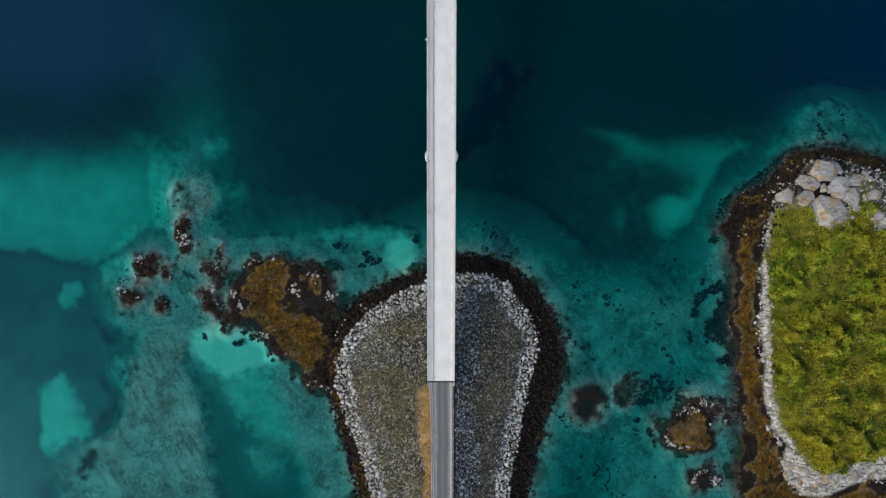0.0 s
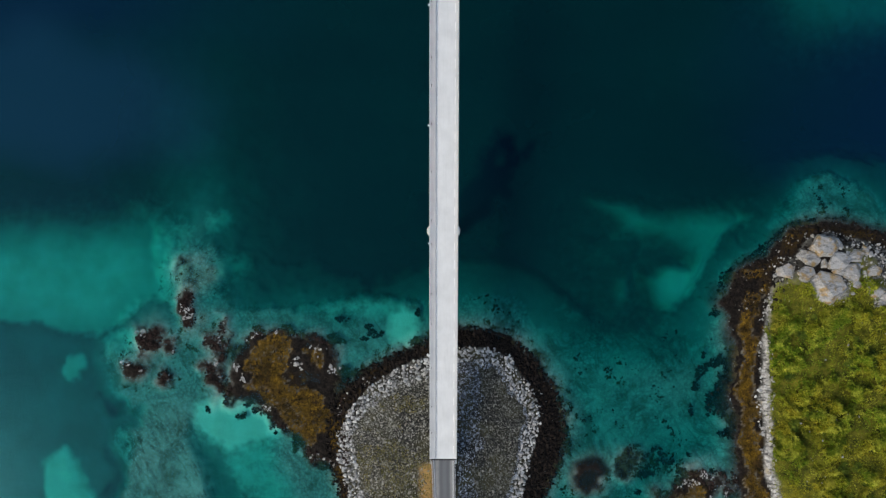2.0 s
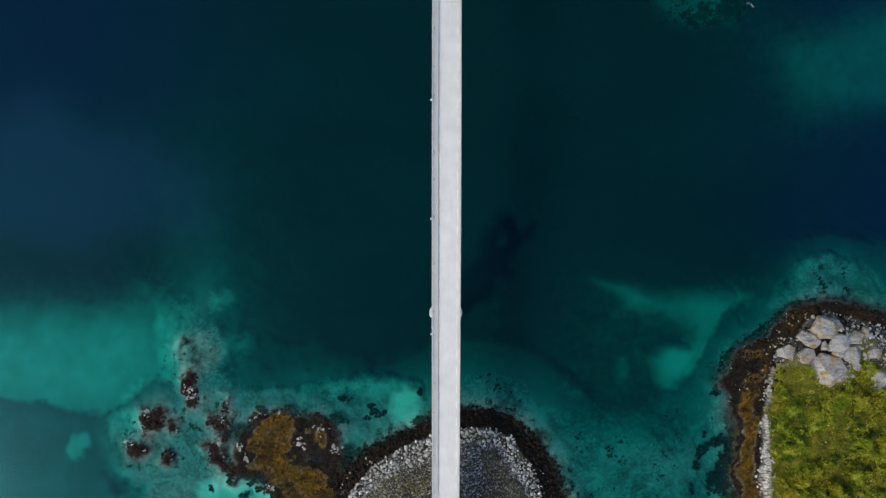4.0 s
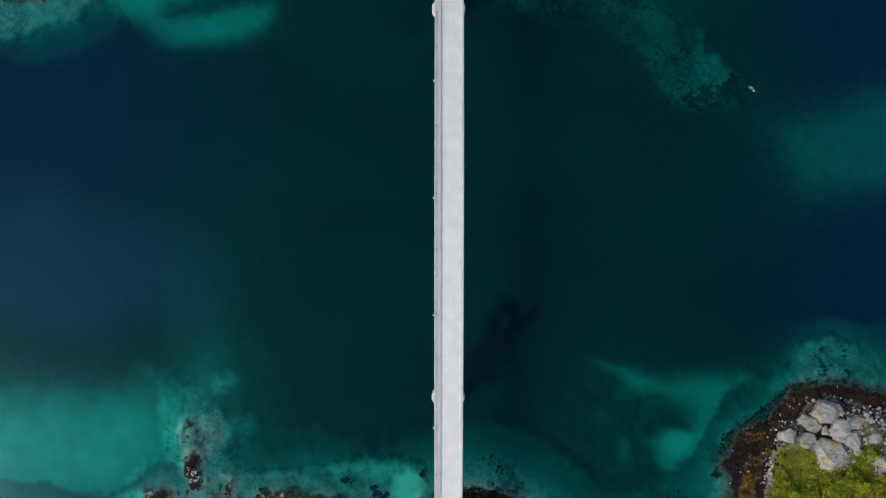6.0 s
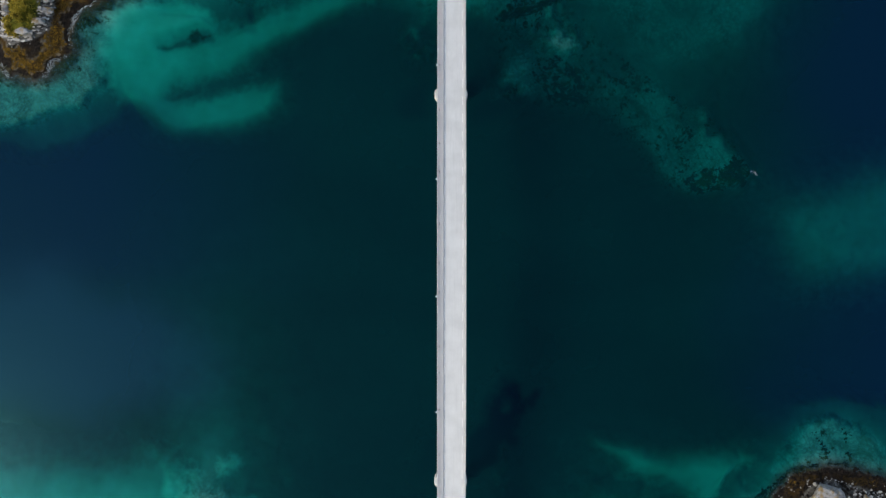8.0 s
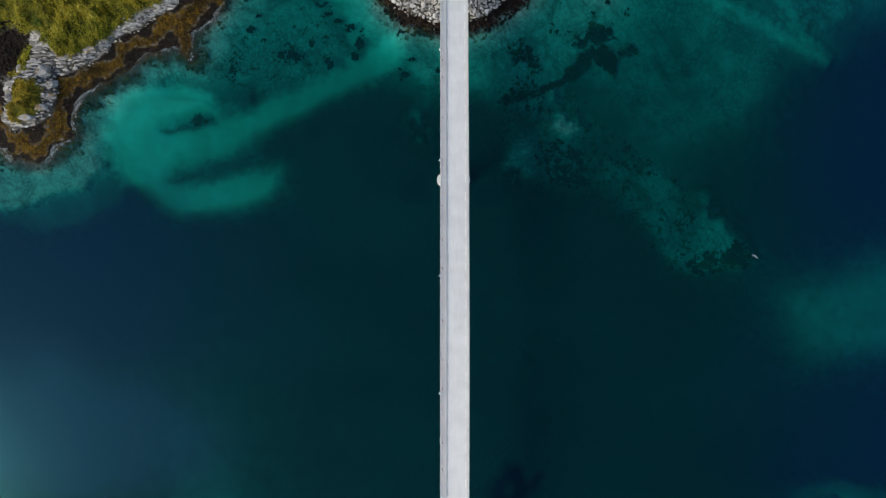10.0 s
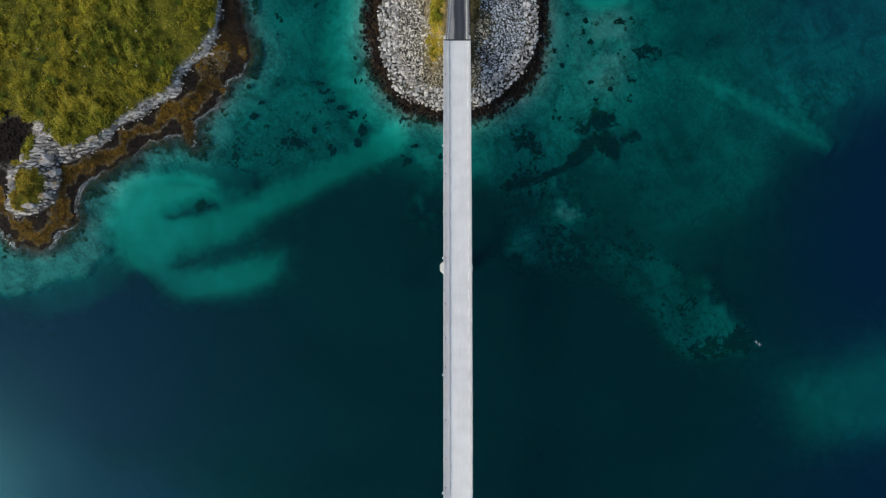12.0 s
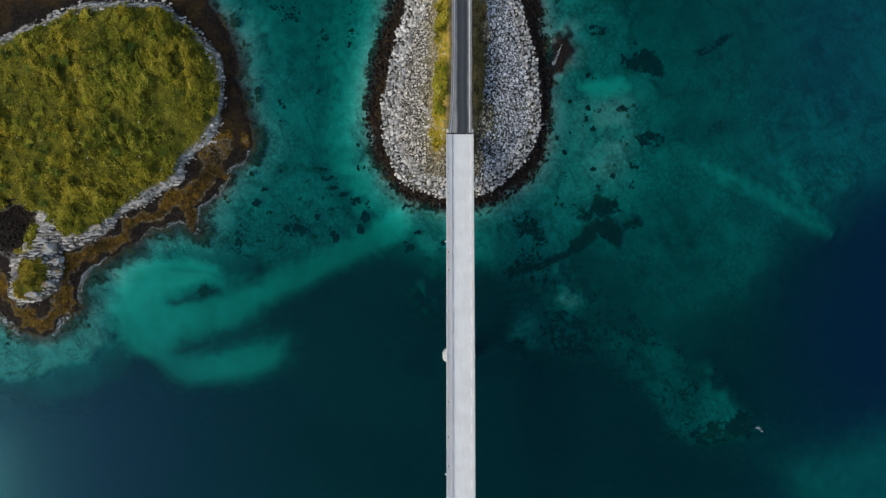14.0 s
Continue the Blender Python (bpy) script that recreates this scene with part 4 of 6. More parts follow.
        z = np.where(a < 0, np.maximum(z, a * drop - 0.15 - 3.0 * np.maximum(-a - 22.0, 0)), z)
        belt = 1.6 * a / np.maximum(a - np.minimum(b, 0), 0.4) + 0.22 * fine * step(a, 0, 2)
        body = 1.6 + top * (1 - np.exp(-np.maximum(b, 0) * 0.16)) + 0.5 * fine * step(b, 0, 3)
        z = np.where(b > 0, body, np.where(a >= 0, belt, z))
        belt_mask = step(a, -2.0, 0.6) * (1 - step(b, -0.6, 0.4))
        share = np.clip(a / np.maximum(a - np.minimum(b, 0), 0.4), 0, 1)
        m["wrack"] = np.maximum(m["wrack"], belt_mask * step(share + 0.38 * fine, 0.18, 0.46) * (1 - step(share + 0.32 * fine, 0.70, 0.96)))
        if shore is WEST_SHORE:
            m["wrack"] = np.where(x < -40, m["wrack"] * (0.30 + 0.70 * step(-y, -226, -206)), m["wrack"])
            m["wet"] = np.maximum(m["wet"], 0.9 * belt_mask * (1 - m["wrack"]) * step(y, 196, 216))
        if shore is EAST_SHORE:
            tip = step(x, 90, 100) * step(y, 6, 12) * step(-y, -50, -40)
            m["wrack"] = m["wrack"] * (1 - 0.6 * tip)
            m["wet"] = np.maximum(m["wet"], tip * belt_mask * (1 - m["wrack"]))
        m["wet"] = np.maximum(m["wet"], belt_mask * (1 - step(share + 0.38 * fine, 0.24, 0.46)) + belt_mask * step(share + 0.32 * fine, 0.74, 0.95))
        m["weed"] = np.maximum(m["weed"], 0.42 * step(a, -9.0, -2.0) * (0.7 if shore is EAST_SHORE else 1))
        m["wet"] = np.maximum(m["wet"], np.maximum(belt_mask, 0.8 * step(a + 1.6 * fine, -5.0, -0.6) * (1 - step(b, -0.6, 0.4)) * (1 - m["wrack"])))
        m["pale"] = np.maximum(m["pale"], step(b, -0.5, 0.4) * (1 - step(c, -0.5, 0.8)))
        crag = step(y, 8.0, 13.0) * step(-y, -60.0, -40.0)
        m["pale"] = m["pale"] * (1 - crag * step(fine, -0.5, 0.1) * 0.85)
        # ground between the boulders painted black as dark crevices, through the wet mask
        cluster = 1 - step(np.hypot(x - 118.0, (y - 18.5) * 0.95), 6.5, 9.0)
        m["heath"] = np.maximum(m["heath"], crag * step(b, 2.5, 5.0) * step(fine, -0.4, 0.2) * (1 - cluster))
        m["wet"] = np.maximum(m["wet"], cluster * step(y, 12.0, 15.0))
        m["wet"] = np.maximum(m["wet"], 0.8 * crag * step(b, -0.5, 0.4) * (1 - step(c, -0.5, 0.8)) * (1 - m["heath"]))
        m["heath"] = np.maximum(m["heath"], step(c, -0.5, 0.9))
        # shadow lines between the knob's slabs painted on the ground, through the wet mask
        knob = (1 - step(x, -114, -108)) * (1 - step(y, 190, 196)) * step(y, 150, 156)
        m["wet"] = np.maximum(m["wet"], 0.75 * knob * m["pale"])
    k = step(inside(WEST_POOL, tx, ty), -7.0, 2.0)
    z = z * (1 - k) + (1.6 + 0.5 * fine) * k
    k = step(inside(WEST_POOL, tx, ty), -1.0, 1.0)
    m["heath"], m["wrack"] = m["heath"] * (1 - k), m["wrack"] * (1 - k)
    k = step(inside(WEST_POOL, tx, ty), -2.2, -0.4) * (1 - m["heath"])
    m["wet"], m["pale"] = np.maximum(m["wet"], k), m["pale"] * (1 - k)
    m["heath"] = np.maximum(m["heath"], np.maximum(step(inside(KNOB_TURF, tx, ty), -0.6, 0.8), step(inside(TURF_LINK, tx, ty), -0.8, 0.6)))

    # low skerries hung with wrack
    rough = FIELD.fbm(x + 11, y - 40, 4.5, 4, 0.65)
    wx, wy = wx + 2.6 * FIELD.fbm(x - 60, y, 7.0, 4, 0.6), wy + 2.6 * FIELD_B.fbm(x, y - 60, 7.0, 4, 0.6)
    for outline, top, golden in ((SHOAL_WRACK, 0.28, 1.0), (SHOAL_EAST, 0.9, 0.8), (SHOAL_SOUTH, 0.8, 0.4), (SHOAL_STRIP, 0.7, 0.0), (SPUR_NORTH, -0.25, 0.0), (WEED_SMALL, -0.35, 0.0)):
        a = inside(outline, tx, ty) if outline is WEED_SMALL else inside(outline, wx, wy) - (1.3 * step(y, -24, -16) if outline is SHOAL_WRACK else 0.0)
        z = np.where(a < 1.5, np.maximum(z, np.where(a < 0, a * 0.62 - 3.0 * np.maximum(-a - 22.0, 0), a * 0.30) - 0.25 + 0.45 * rough), np.maximum(z, np.minimum(0.20 + 0.1 * (a - 1.5), top) + 0.45 * rough))
        m["wet"] = np.maximum(m["wet"], step(a + 1.5 * fine, -2.6, 0.0))
        if outline is SHOAL_WRACK:
            gx_, gy_ = tx + 1.6 * FIELD_B.fbm(x, y, 4.0, 4, 0.6) + 2.6 * FIELD.fbm(x + 25, y, 9.0, 2), ty + 1.6 * FIELD.fbm(x + 70, y, 4.0, 4, 0.6) + 2.6 * FIELD_B.fbm(x, y + 25, 9.0, 2)
            a = np.maximum(inside(WRACK_GOLD, gx_, gy_), inside(WRACK_GOLD_SMALL, gx_, gy_)) + 0.5
            m["wrack"] = np.maximum(m["wrack"], step(a + 1.0 * fine, -0.8, 1.2) * (0.45 + 0.55 * step(rough, -0.5, 0.0)))
        else:
            m["wrack"] = np.maximum(m["wrack"], golden * step(a + 1.2 * fine, 1.0, 2.8) * (0.15 + 0.85 * step(rough, -0.32, 0.12)))
        m["wet"] = np.where(m["wrack"] > 0.5, m["wet"] * 0.3, m["wet"])
    for cx, cy, rx, ry, top in SKERRIES:
        r = np.hypot((wx - cx) / rx, (wy - cy) / ry)
        a = (1 - r) * min(rx, ry)
        z = np.maximum(z, np.minimum(np.where(a < 0, a * 0.75, a * 0.30) - 0.1, top) + 0.6 * rough * step(a, -4, 0))
        m["wet"] = np.maximum(m["wet"], step(a + 2.0 * rough, -2.0, 0.8))

    # rock-filled causeways
    for shore, rim in ((CAUSEWAY_S_SHORE, CAUSEWAY_S_RIM), (CAUSEWAY_N_SHORE, CAUSEWAY_N_RIM)):
        a = inside(shore, tx, ty) - 1.0
        b = inside(rim, x + 0.35 * fine, y)
        z = np.where(a < 0, np.maximum(z, a * 0.5 - 0.1 - 3.0 * np.maximum(-a - 22.0, 0)), z)
        belt = 2.0 * a / np.maximum(a - np.minimum(b, 0), 0.4)
        deckz = road_z(y)
        far = step(np.abs(y - MID), HALF - 4.0, HALF + 1.0)
        off = np.abs(x - road_x(y))
        body = np.minimum(2.0 + 0.30 * np.maximum(b, 0), deckz - 0.35 - 1.6 * (1 - far))
        bench = deckz - 0.30 - np.maximum(off - 3.6, 0) * 0.52
        body = np.where(far > 0, np.maximum(body, bench * far + body * (1 - far)), body)
        z = np.where(b > 0, body, np.where(a >= 0, belt, z))
        m["wet"] = np.maximum(m["wet"], step(a + 1.2 * fine, -2.6, -0.2) * (1 - step(b, -0.6, 0.3)))
        m["fill"] = np.maximum(m["fill"], step(b, -0.5, 0.4))
        m["weed"] = np.maximum(m["weed"], 0.42 * step(a, -9.0, -2.0))
        for k in ("wrack", "pale", "heath"):
            m[k] = np.where(b > -0.3, 0, m[k])
        m["wrack"] = np.where((a > 0) & (b < 0) & (x < 0), np.maximum(m["wrack"], (0.3 + 0.55 * step(-y, 20, 45)) * step(FIELD.fbm(x, y, 7.0, 3), -0.5, 0.3)), m["wrack"])
        m["wet"] = np.where(b > 0.3, 0, m["wet"])
    m["verge"] = step(inside(VERGE_N, tx, ty), -0.7, 0.7)
    m["tan"] = 0.8 * step(inside(VERGE_S, tx, ty) + 0.9 * fine, -0.9, 0.9)
    m["dull"] = np.maximum(0.8 * step(inside(VERGE_NE, tx, ty), -0.8, 0.8), 0.8 * step(inside(VERGE_N, tx, ty), -2.6, -1.2) * (1 - m["verge"]))
    land_part = step(z, -0.1, 0.15)
    z = np.where(z < 0, z * SHALLOW, z)
    m["sand"], m["weed"] = m["sand"] * (1 - land_part), np.clip(m["weed"], 0, 1.2) * (1 - land_part)
    # wind-ruffled front and bluer edges: sky sheen painted into the water
    k = inside(SHEEN_FRONT, x + 8 * FIELD.fbm(x, y, 30.0, 4), y + 8 * FIELD_B.fbm(x, y, 30.0, 4), 60.0)
    m["blue_sheen"] = step(k, -3, 20) * (0.40 + 0.36 * step(-x, 45, 125))
    m["blue_sheen"] = np.maximum(m["blue_sheen"], 0.42 * step(-x, 75, 130) * step(-y, -75, 0))
    m["blue_sheen"] = np.maximum(m["blue_sheen"], 0.34 * step(x, 55, 120) * step(y, 185, 235))
    drift = 10 * FIELD_B.fbm(x, y, 40.0, 3)
    m["navy"] = np.maximum(0.9 * step(-x + drift, 40, 125) * step(y + drift, 70, 100) * step(-y, -165, -135), 0.85 * step(x + drift, 75, 140) * step(y + drift, 30, 60))
    return z, m


def axis(lo, hi, fine_step, reach):
    """Close steps over the part that matters, then wider and wider ones to the horizon."""
    core = np.arange(lo, hi + fine_step / 2, fine_step)
    out, d, v = [], fine_step, 0.0
    while v < reach:
        d *= 1.45
        v += d
        out.append(v)
    out = np.array(out)
    return np.concatenate((lo - out[::-1], core, hi + out))


def sheet(name, xs, ys, z, material, layers):
    nx, ny = len(xs), len(ys)
    gx, gy = np.meshgrid(xs, ys)
    co = np.stack((gx, gy, z), -1).reshape(-1, 3).astype(np.float32)
    i = np.arange(nx * ny).reshape(ny, nx)
    quads = np.stack((i[:-1, :-1], i[:-1, 1:], i[1:, 1:], i[1:, :-1]), -1).reshape(-1, 4).astype(np.int32)
    ob = arrays_mesh(name, co, quads, material, True)
    for key, values in layers.items():
        a = ob.data.attributes.new(key, 'FLOAT', 'POINT')
        a.data.foreach_set("value", np.ascontiguousarray(values.reshape(-1), dtype=np.float32))
    return ob


def arrays_mesh(name, co, faces, material, smooth=False):
    """One mesh object out of arrays of corners and of equal-sided faces."""
    me = bpy.data.meshes.new(name)
    sides = faces.shape[1]
    me.vertices.add(len(co))
    me.vertices.foreach_set("co", np.ascontiguousarray(co, dtype=np.float32).reshape(-1))
    me.loops.add(faces.size)
    me.loops.foreach_set("vertex_index", np.ascontiguousarray(faces, dtype=np.int32).reshape(-1))
    me.polygons.add(len(faces))
    me.polygons.foreach_set("loop_start", np.arange(0, faces.size, sides, dtype=np.int32))
    me.polygons.foreach_set("use_smooth", np.full(len(faces), smooth))
    me.update(calc_edges=True)
    me.materials.append(material)
    return new(name, me)


SKERRIES = [(85.4, -51.0, 2.2, 3.6, 0.45), (80.0, -49.0, 2.2, 1.5, 0.3), (57.5, -45.3, 3.0, 2.0, -1.3), (-112.5, -68.5, 3.4, 2.4, -2.4),
            (-93.6, -6.6, 3.6, 3.9, 0.5), (-99.5, -14.1, 3.2, 2.7, 0.35), (-88.8, -17.6, 2.1, 2.0, 0.3), (-87.0, -7.8, 1.8, 2.0, 0.1), (-80.8, 3.4, 2.3, 4.6, 0.35),
            (-82.2, 15.8, 0.9, 1.4, -1.4), (-78.3, 12.6, 0.9, 2.5, -1.4), (-71.0, -1.6, 1.4, 1.8, 0.2), (-73.0, -6.6, 3.0, 2.0, 0.3), (-73.3, -14.9, 2.0, 4.3, 0.25)]

GX, GY = axis(-152.0, 152.0, 0.55, 2400.0), axis(-92.0, 276.0, 0.55, 2400.0)
gx, gy = np.meshgrid(GX, GY)
GZ, MASKS = land(gx, gy)
ground = tagged(sheet("ground", GX, GY, GZ, M_GROUND, {k: v for k, v in MASKS.items() if k not in ("blue_sheen", "navy")}),
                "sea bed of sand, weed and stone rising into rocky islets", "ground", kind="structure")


def sample(grid, x, y):
    """A field's value at any place of the fine part of the plan."""
    i = np.clip(np.searchsorted(GX, x) - 1, 0, len(GX) - 2)
    j = np.clip(np.searchsorted(GY, y) - 1, 0, len(GY) - 2)
    u, v = (x - GX[i]) / (GX[i + 1] - GX[i]), (y - GY[j]) / (GY[j + 1] - GY[j])
    return (grid[j, i] * (1 - u) + grid[j, i + 1] * u) * (1 - v) + (grid[j + 1, i] * (1 - u) + grid[j + 1, i + 1] * u) * v


WX, WY = axis(-152.0, 152.0, 0.8, 2400.0), axis(-92.0, 276.0, 0.8, 2400.0)
wgx, wgy = np.meshgrid(WX, WY)
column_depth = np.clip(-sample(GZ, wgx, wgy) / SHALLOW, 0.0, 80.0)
blue_sheen, navy = sample(MASKS["blue_sheen"], wgx, wgy), sample(MASKS["navy"], wgx, wgy)
water = tagged(sheet("water", WX, WY, np.zeros(wgx.shape), M_WATER, {"depth": column_depth, "blue_sheen": blue_sheen, "navy": navy}),
               "calm clear green-blue sea water over a shelving bed", "sea", kind="structure")


# ---- makers ----
RNG = np.random.RandomState(11)


def part(name, bm, material, parent, label="", smooth=False):
    """Links a bmesh as one mesh object under a thing or a part."""
    me = bpy.data.meshes.new(name)
    bm.to_mesh(me)
    bm.free()
    me.materials.append(material)
    if smooth:
        me.polygons.foreach_set("use_smooth", np.full(len(me.polygons), True))
    ob = new(name, me)
    ob.parent = parent
    if label:
        tagged(ob, label)
    return ob


def shared(name, me, parent, m):
    ob = new(name, me)
    ob.parent = parent
    ob.matrix_basis = m
    return ob


def box(bm, x0, x1, y0, y1, z0, z1, bevel=0.0):
    g = bmesh.ops.create_cube(bm, size=1.0, matrix=Matrix.Translation(((x0 + x1) / 2, (y0 + y1) / 2, (z0 + z1) / 2)) @ Matrix.Diagonal((x1 - x0, y1 - y0, z1 - z0, 1)))
    if bevel:
        edges = list({e for v in g["verts"] for e in v.link_edges})
        bmesh.ops.bevel(bm, geom=edges, offset=bevel, segments=2, affect='EDGES')


def sweep(bm, section, ys, shift=(0.0, 0.0)):
    """A closed section of (x, height) carried along the road's line."""
    rings = []
    for y in ys:
        cx, cz = float(road_x(y)) + shift[0], float(road_z(y)) + shift[1]
        pts = section(y) if callable(section) else section
        rings.append([bm.verts.new((cx + a, y, cz + b)) for a, b in pts])
    k = len(rings[0])
    for r, s in zip(rings, rings[1:]):
        for i in range(k):
            bm.faces.new((r[i], r[(i + 1) % k], s[(i + 1) % k], s[i]))
    bm.faces.new(rings[0])
    bm.faces.new(rings[-1][::-1])
    bmesh.ops.recalc_face_normals(bm, faces=bm.faces)


def rect(x0, x1, z0, z1):
    return [(x0, z0), (x1, z0), (x1, z1), (x0, z1)]


def stone_shape(seed, corners, squash=0.72, blocky=0.5):
    """Corners and triangles of one broken, worn stone about 1 m across."""
    rng = random.Random(seed)
    bm = bmesh.new()
    for i in range(corners):
        p = Vector((rng.gauss(0, 1), rng.gauss(0, 1), rng.gauss(0, 1))).normalized()
        q = p / max(abs(p.x), abs(p.y), abs(p.z)) * 0.80
        p = p.lerp(q, blocky) * rng.uniform(0.50, 0.60)
        bm.verts.new((p.x, p.y * rng.uniform(0.85, 1.0), p.z * squash))
    hull = bmesh.ops.convex_hull(bm, input=bm.verts)
    spare = [g for g in hull["geom_interior"] + hull["geom_unused"] if isinstance(g, bmesh.types.BMVert)]
    bmesh.ops.delete(bm, geom=list(set(spare)), context='VERTS')
    bmesh.ops.recalc_face_normals(bm, faces=bm.faces)
    bm.verts.index_update()
    co = np.array([v.co[:] for v in bm.verts])
    tri = np.array([[v.index for v in f.verts] for f in bm.faces])
    bm.free()
    return co, tri


def tuft_shape(seed, blades, spread, height, width):
    """A clump of pointed leaves that lean outwards."""
    rng = random.Random(seed)
    co, tri = [], []
    for i in range(blades):
        a = rng.uniform(0, math.tau)
        lean = rng.uniform(0.25, 1.0) * spread
        h = height * rng.uniform(0.45, 1.0)
        c, s = math.cos(a), math.sin(a)
        bx, by = rng.uniform(-0.3, 0.3) * spread, rng.uniform(-0.3, 0.3) * spread
        w = width * rng.uniform(0.6, 1.2)
        k = len(co)
        co += [(bx - s * w, by + c * w, 0), (bx + s * w, by - c * w, 0), (bx + c * lean * 0.6 + s * w, by + s * lean * 0.6 - c * w, h * 0.9),
               (bx + c * lean * 0.6 - s * w, by + s * lean * 0.6 + c * w, h * 0.9), (bx + c * lean, by + s * lean, h * 0.8)]
        tri += [(k, k + 1, k + 2), (k, k + 2, k + 3), (k + 3, k + 2, k + 4)]
    return np.array(co), np.array(tri)


def crowd(name, shapes, x, y, z, size, material, flat=1.0, tilt=0.35, stretch=0.0, parent=None, rng=RNG, turn=(0.0, 2 * np.pi)):
    """Many stones or tufts as one mesh: each with its own turn, size and lean."""
    co_all, tri_all, base = [], [], 0
    pick = rng.randint(0, len(shapes), len(x))
    for k, (co, tri) in enumerate(shapes):
        w = np.nonzero(pick == k)[0]
        if not len(w):
            continue
        a = rng.uniform(turn[0], turn[1], len(w))
        long_way = 1 + stretch * rng.uniform(-0.5, 1.0, len(w))
        p = co[None] * size[w][:, None, None] * np.stack((long_way, np.ones(len(w)), np.full(len(w), flat)), -1)[:, None, :]
        tx, ty = rng.uniform(-tilt, tilt, len(w))[:, None], rng.uniform(-tilt, tilt, len(w))[:, None]
        px, py, pz = p[..., 0], p[..., 1], p[..., 2]
        pz, px = pz + tx * px, px - tx * pz
        pz, py = pz + ty * py, py - ty * pz
        c, s = np.cos(a)[:, None], np.sin(a)[:, None]
        q = np.stack((px * c - py * s + x[w][:, None], px * s + py * c + y[w][:, None], pz + z[w][:, None]), -1)
        n = len(co)
        co_all.append(q.reshape(-1, 3))
        tri_all.append((tri[None] + (np.arange(len(w)) * n)[:, None, None] + base).reshape(-1, 3))
        base += len(w) * n
    ob = arrays_mesh(name, np.concatenate(co_all), np.concatenate(tri_all), material, False)
    ob.parent = parent
    return ob


def spots(outline, gap, keep=None, rng=RNG, box_to=(-150, 150, -90, 274), jitter=0.85):
    """Loosely even places inside an outline."""
    p = np.array(outline)
    x0, x1 = max(p[:, 0].min() - 2, box_to[0]), min(p[:, 0].max() + 2, box_to[1])
    y0, y1 = max(p[:, 1].min() - 2, box_to[2]), min(p[:, 1].max() + 2, box_to[3])
    gx_, gy_ = np.meshgrid(np.arange(x0, x1, gap), np.arange(y0, y1, gap))
    x = gx_.ravel() + rng.uniform(-0.5, 0.5, gx_.size) * gap * jitter
    y = gy_.ravel() + rng.uniform(-0.5, 0.5, gx_.size) * gap * jitter
    ok = np.ones(len(x), bool) if keep is None else keep(x, y)
    return x[ok], y[ok]


SMALL_STONES = [stone_shape(s, 9, 0.7, 0.85) for s in range(14)]
STONES = [stone_shape(20 + s, 11, 0.75, 0.85) for s in range(14)]


# ---- the bridge ----
bridge = tagged(new("bridge"), "pale grey concrete road bridge on two piers", "bridge")
DECK_YS = list(np.linspace(JOINT_S + 0.25, JOINT_N - 0.25, 65))
PIERS = (28.83, 150.4)
W = 4.00                 # half of the deck's width


def girder_depth(y):
    """The box girder grows deeper towards the piers."""
    near = min(abs(y - p) for p in PIERS)
    return 1.9 + 3.6 * max(0.0, 1 - near / 58.0) ** 2


bm = bmesh.new()
sweep(bm, [(-W, -0.30), (-2.6, -0.62), (2.6, -0.62), (W, -0.30), (W, -0.02), (-W, -0.02)], DECK_YS)
part("slab", bm, M_EDGE, bridge)
bm = bmesh.new()
sweep(bm, lambda y: [(-2.2, -girder_depth(y)), (2.2, -girder_depth(y)), (2.5, -0.63), (-2.5, -0.63)], DECK_YS)
part("girder", bm, M_PIER, bridge)
bm = bmesh.new()
sweep(bm, [(-2.22, -0.015), (3.34, -0.015), (3.34, 0.03), (0.6, 0.07), (-2.22, 0.03)], DECK_YS)
part("roadway", bm, M_DECK, bridge, "pale worn concrete carriageway")
bm = bmesh.new()
sweep(bm, rect(-3.66, -2.50, -0.015, 0.14), DECK_YS)
part("walkway", bm, M_WALKWAY, bridge, "greyer raised concrete walkway")
for name, x0, x1, top in (("kerb", -2.49, -2.24, 0.20), ("kerb", 3.36, 3.60, 0.20), ("edge_beam", -W - 0.03, -3.68, 0.30), ("edge_beam", 3.63, W + 0.03, 0.30)):
    bm = bmesh.new()
    sweep(bm, [(x0, -0.015), (x1, -0.015), (x1, top - 0.03), (x1 - 0.03, top), (x0 + 0.03, top), (x0, top - 0.03)], DECK_YS)
    part(name, bm, M_EDGE, bridge)


def rail_post(height):
    me = bpy.data.meshes.new("post")
    b = bmesh.new()
    box(b, -0.05, 0.05, -0.04, 0.04, 0.0, height, 0.012)
    box(b, -0.10, 0.10, -0.10, 0.10, 0.0, 0.02)
    b.to_mesh(me)
    b.free()
    me.materials.append(M_STEEL)
    return me


POST = rail_post(1.1)
for x, rails, label in ((-3.85, (0.42, 0.74, 1.08), "outer parapet of galvanised steel rails"), (3.83, (0.42, 0.74, 1.08), "outer parapet of galvanised steel rails"),
                        (-2.37, (0.22,), "low steel barrier between carriageway and walkway")):
    lift = 0.30 if abs(x) > 3 else 0.20
    railing = new("railing")
    railing.parent = bridge
    tagged(railing, label)
    for h in rails:
        bm = bmesh.new()
        sweep(bm, rect(-0.035, 0.035, h - 0.03, h + 0.03), DECK_YS, (x, lift))
        part("rail", bm, M_STEEL, railing)
    for y in np.arange(JOINT_S + 1.0, JOINT_N - 0.6, 3.0):
        shared("post", POST, railing, pose(float(road_x(y)) + x, y, float(road_z(y)) + lift) @ Matrix.Diagonal((1, 1, (rails[-1]) / 1.1, 1)))

DASH = bpy.data.meshes.new("edge_dash")
bm = bmesh.new()
box(bm, -0.06, 0.06, -1.25, 1.25, 0.0, 0.008)
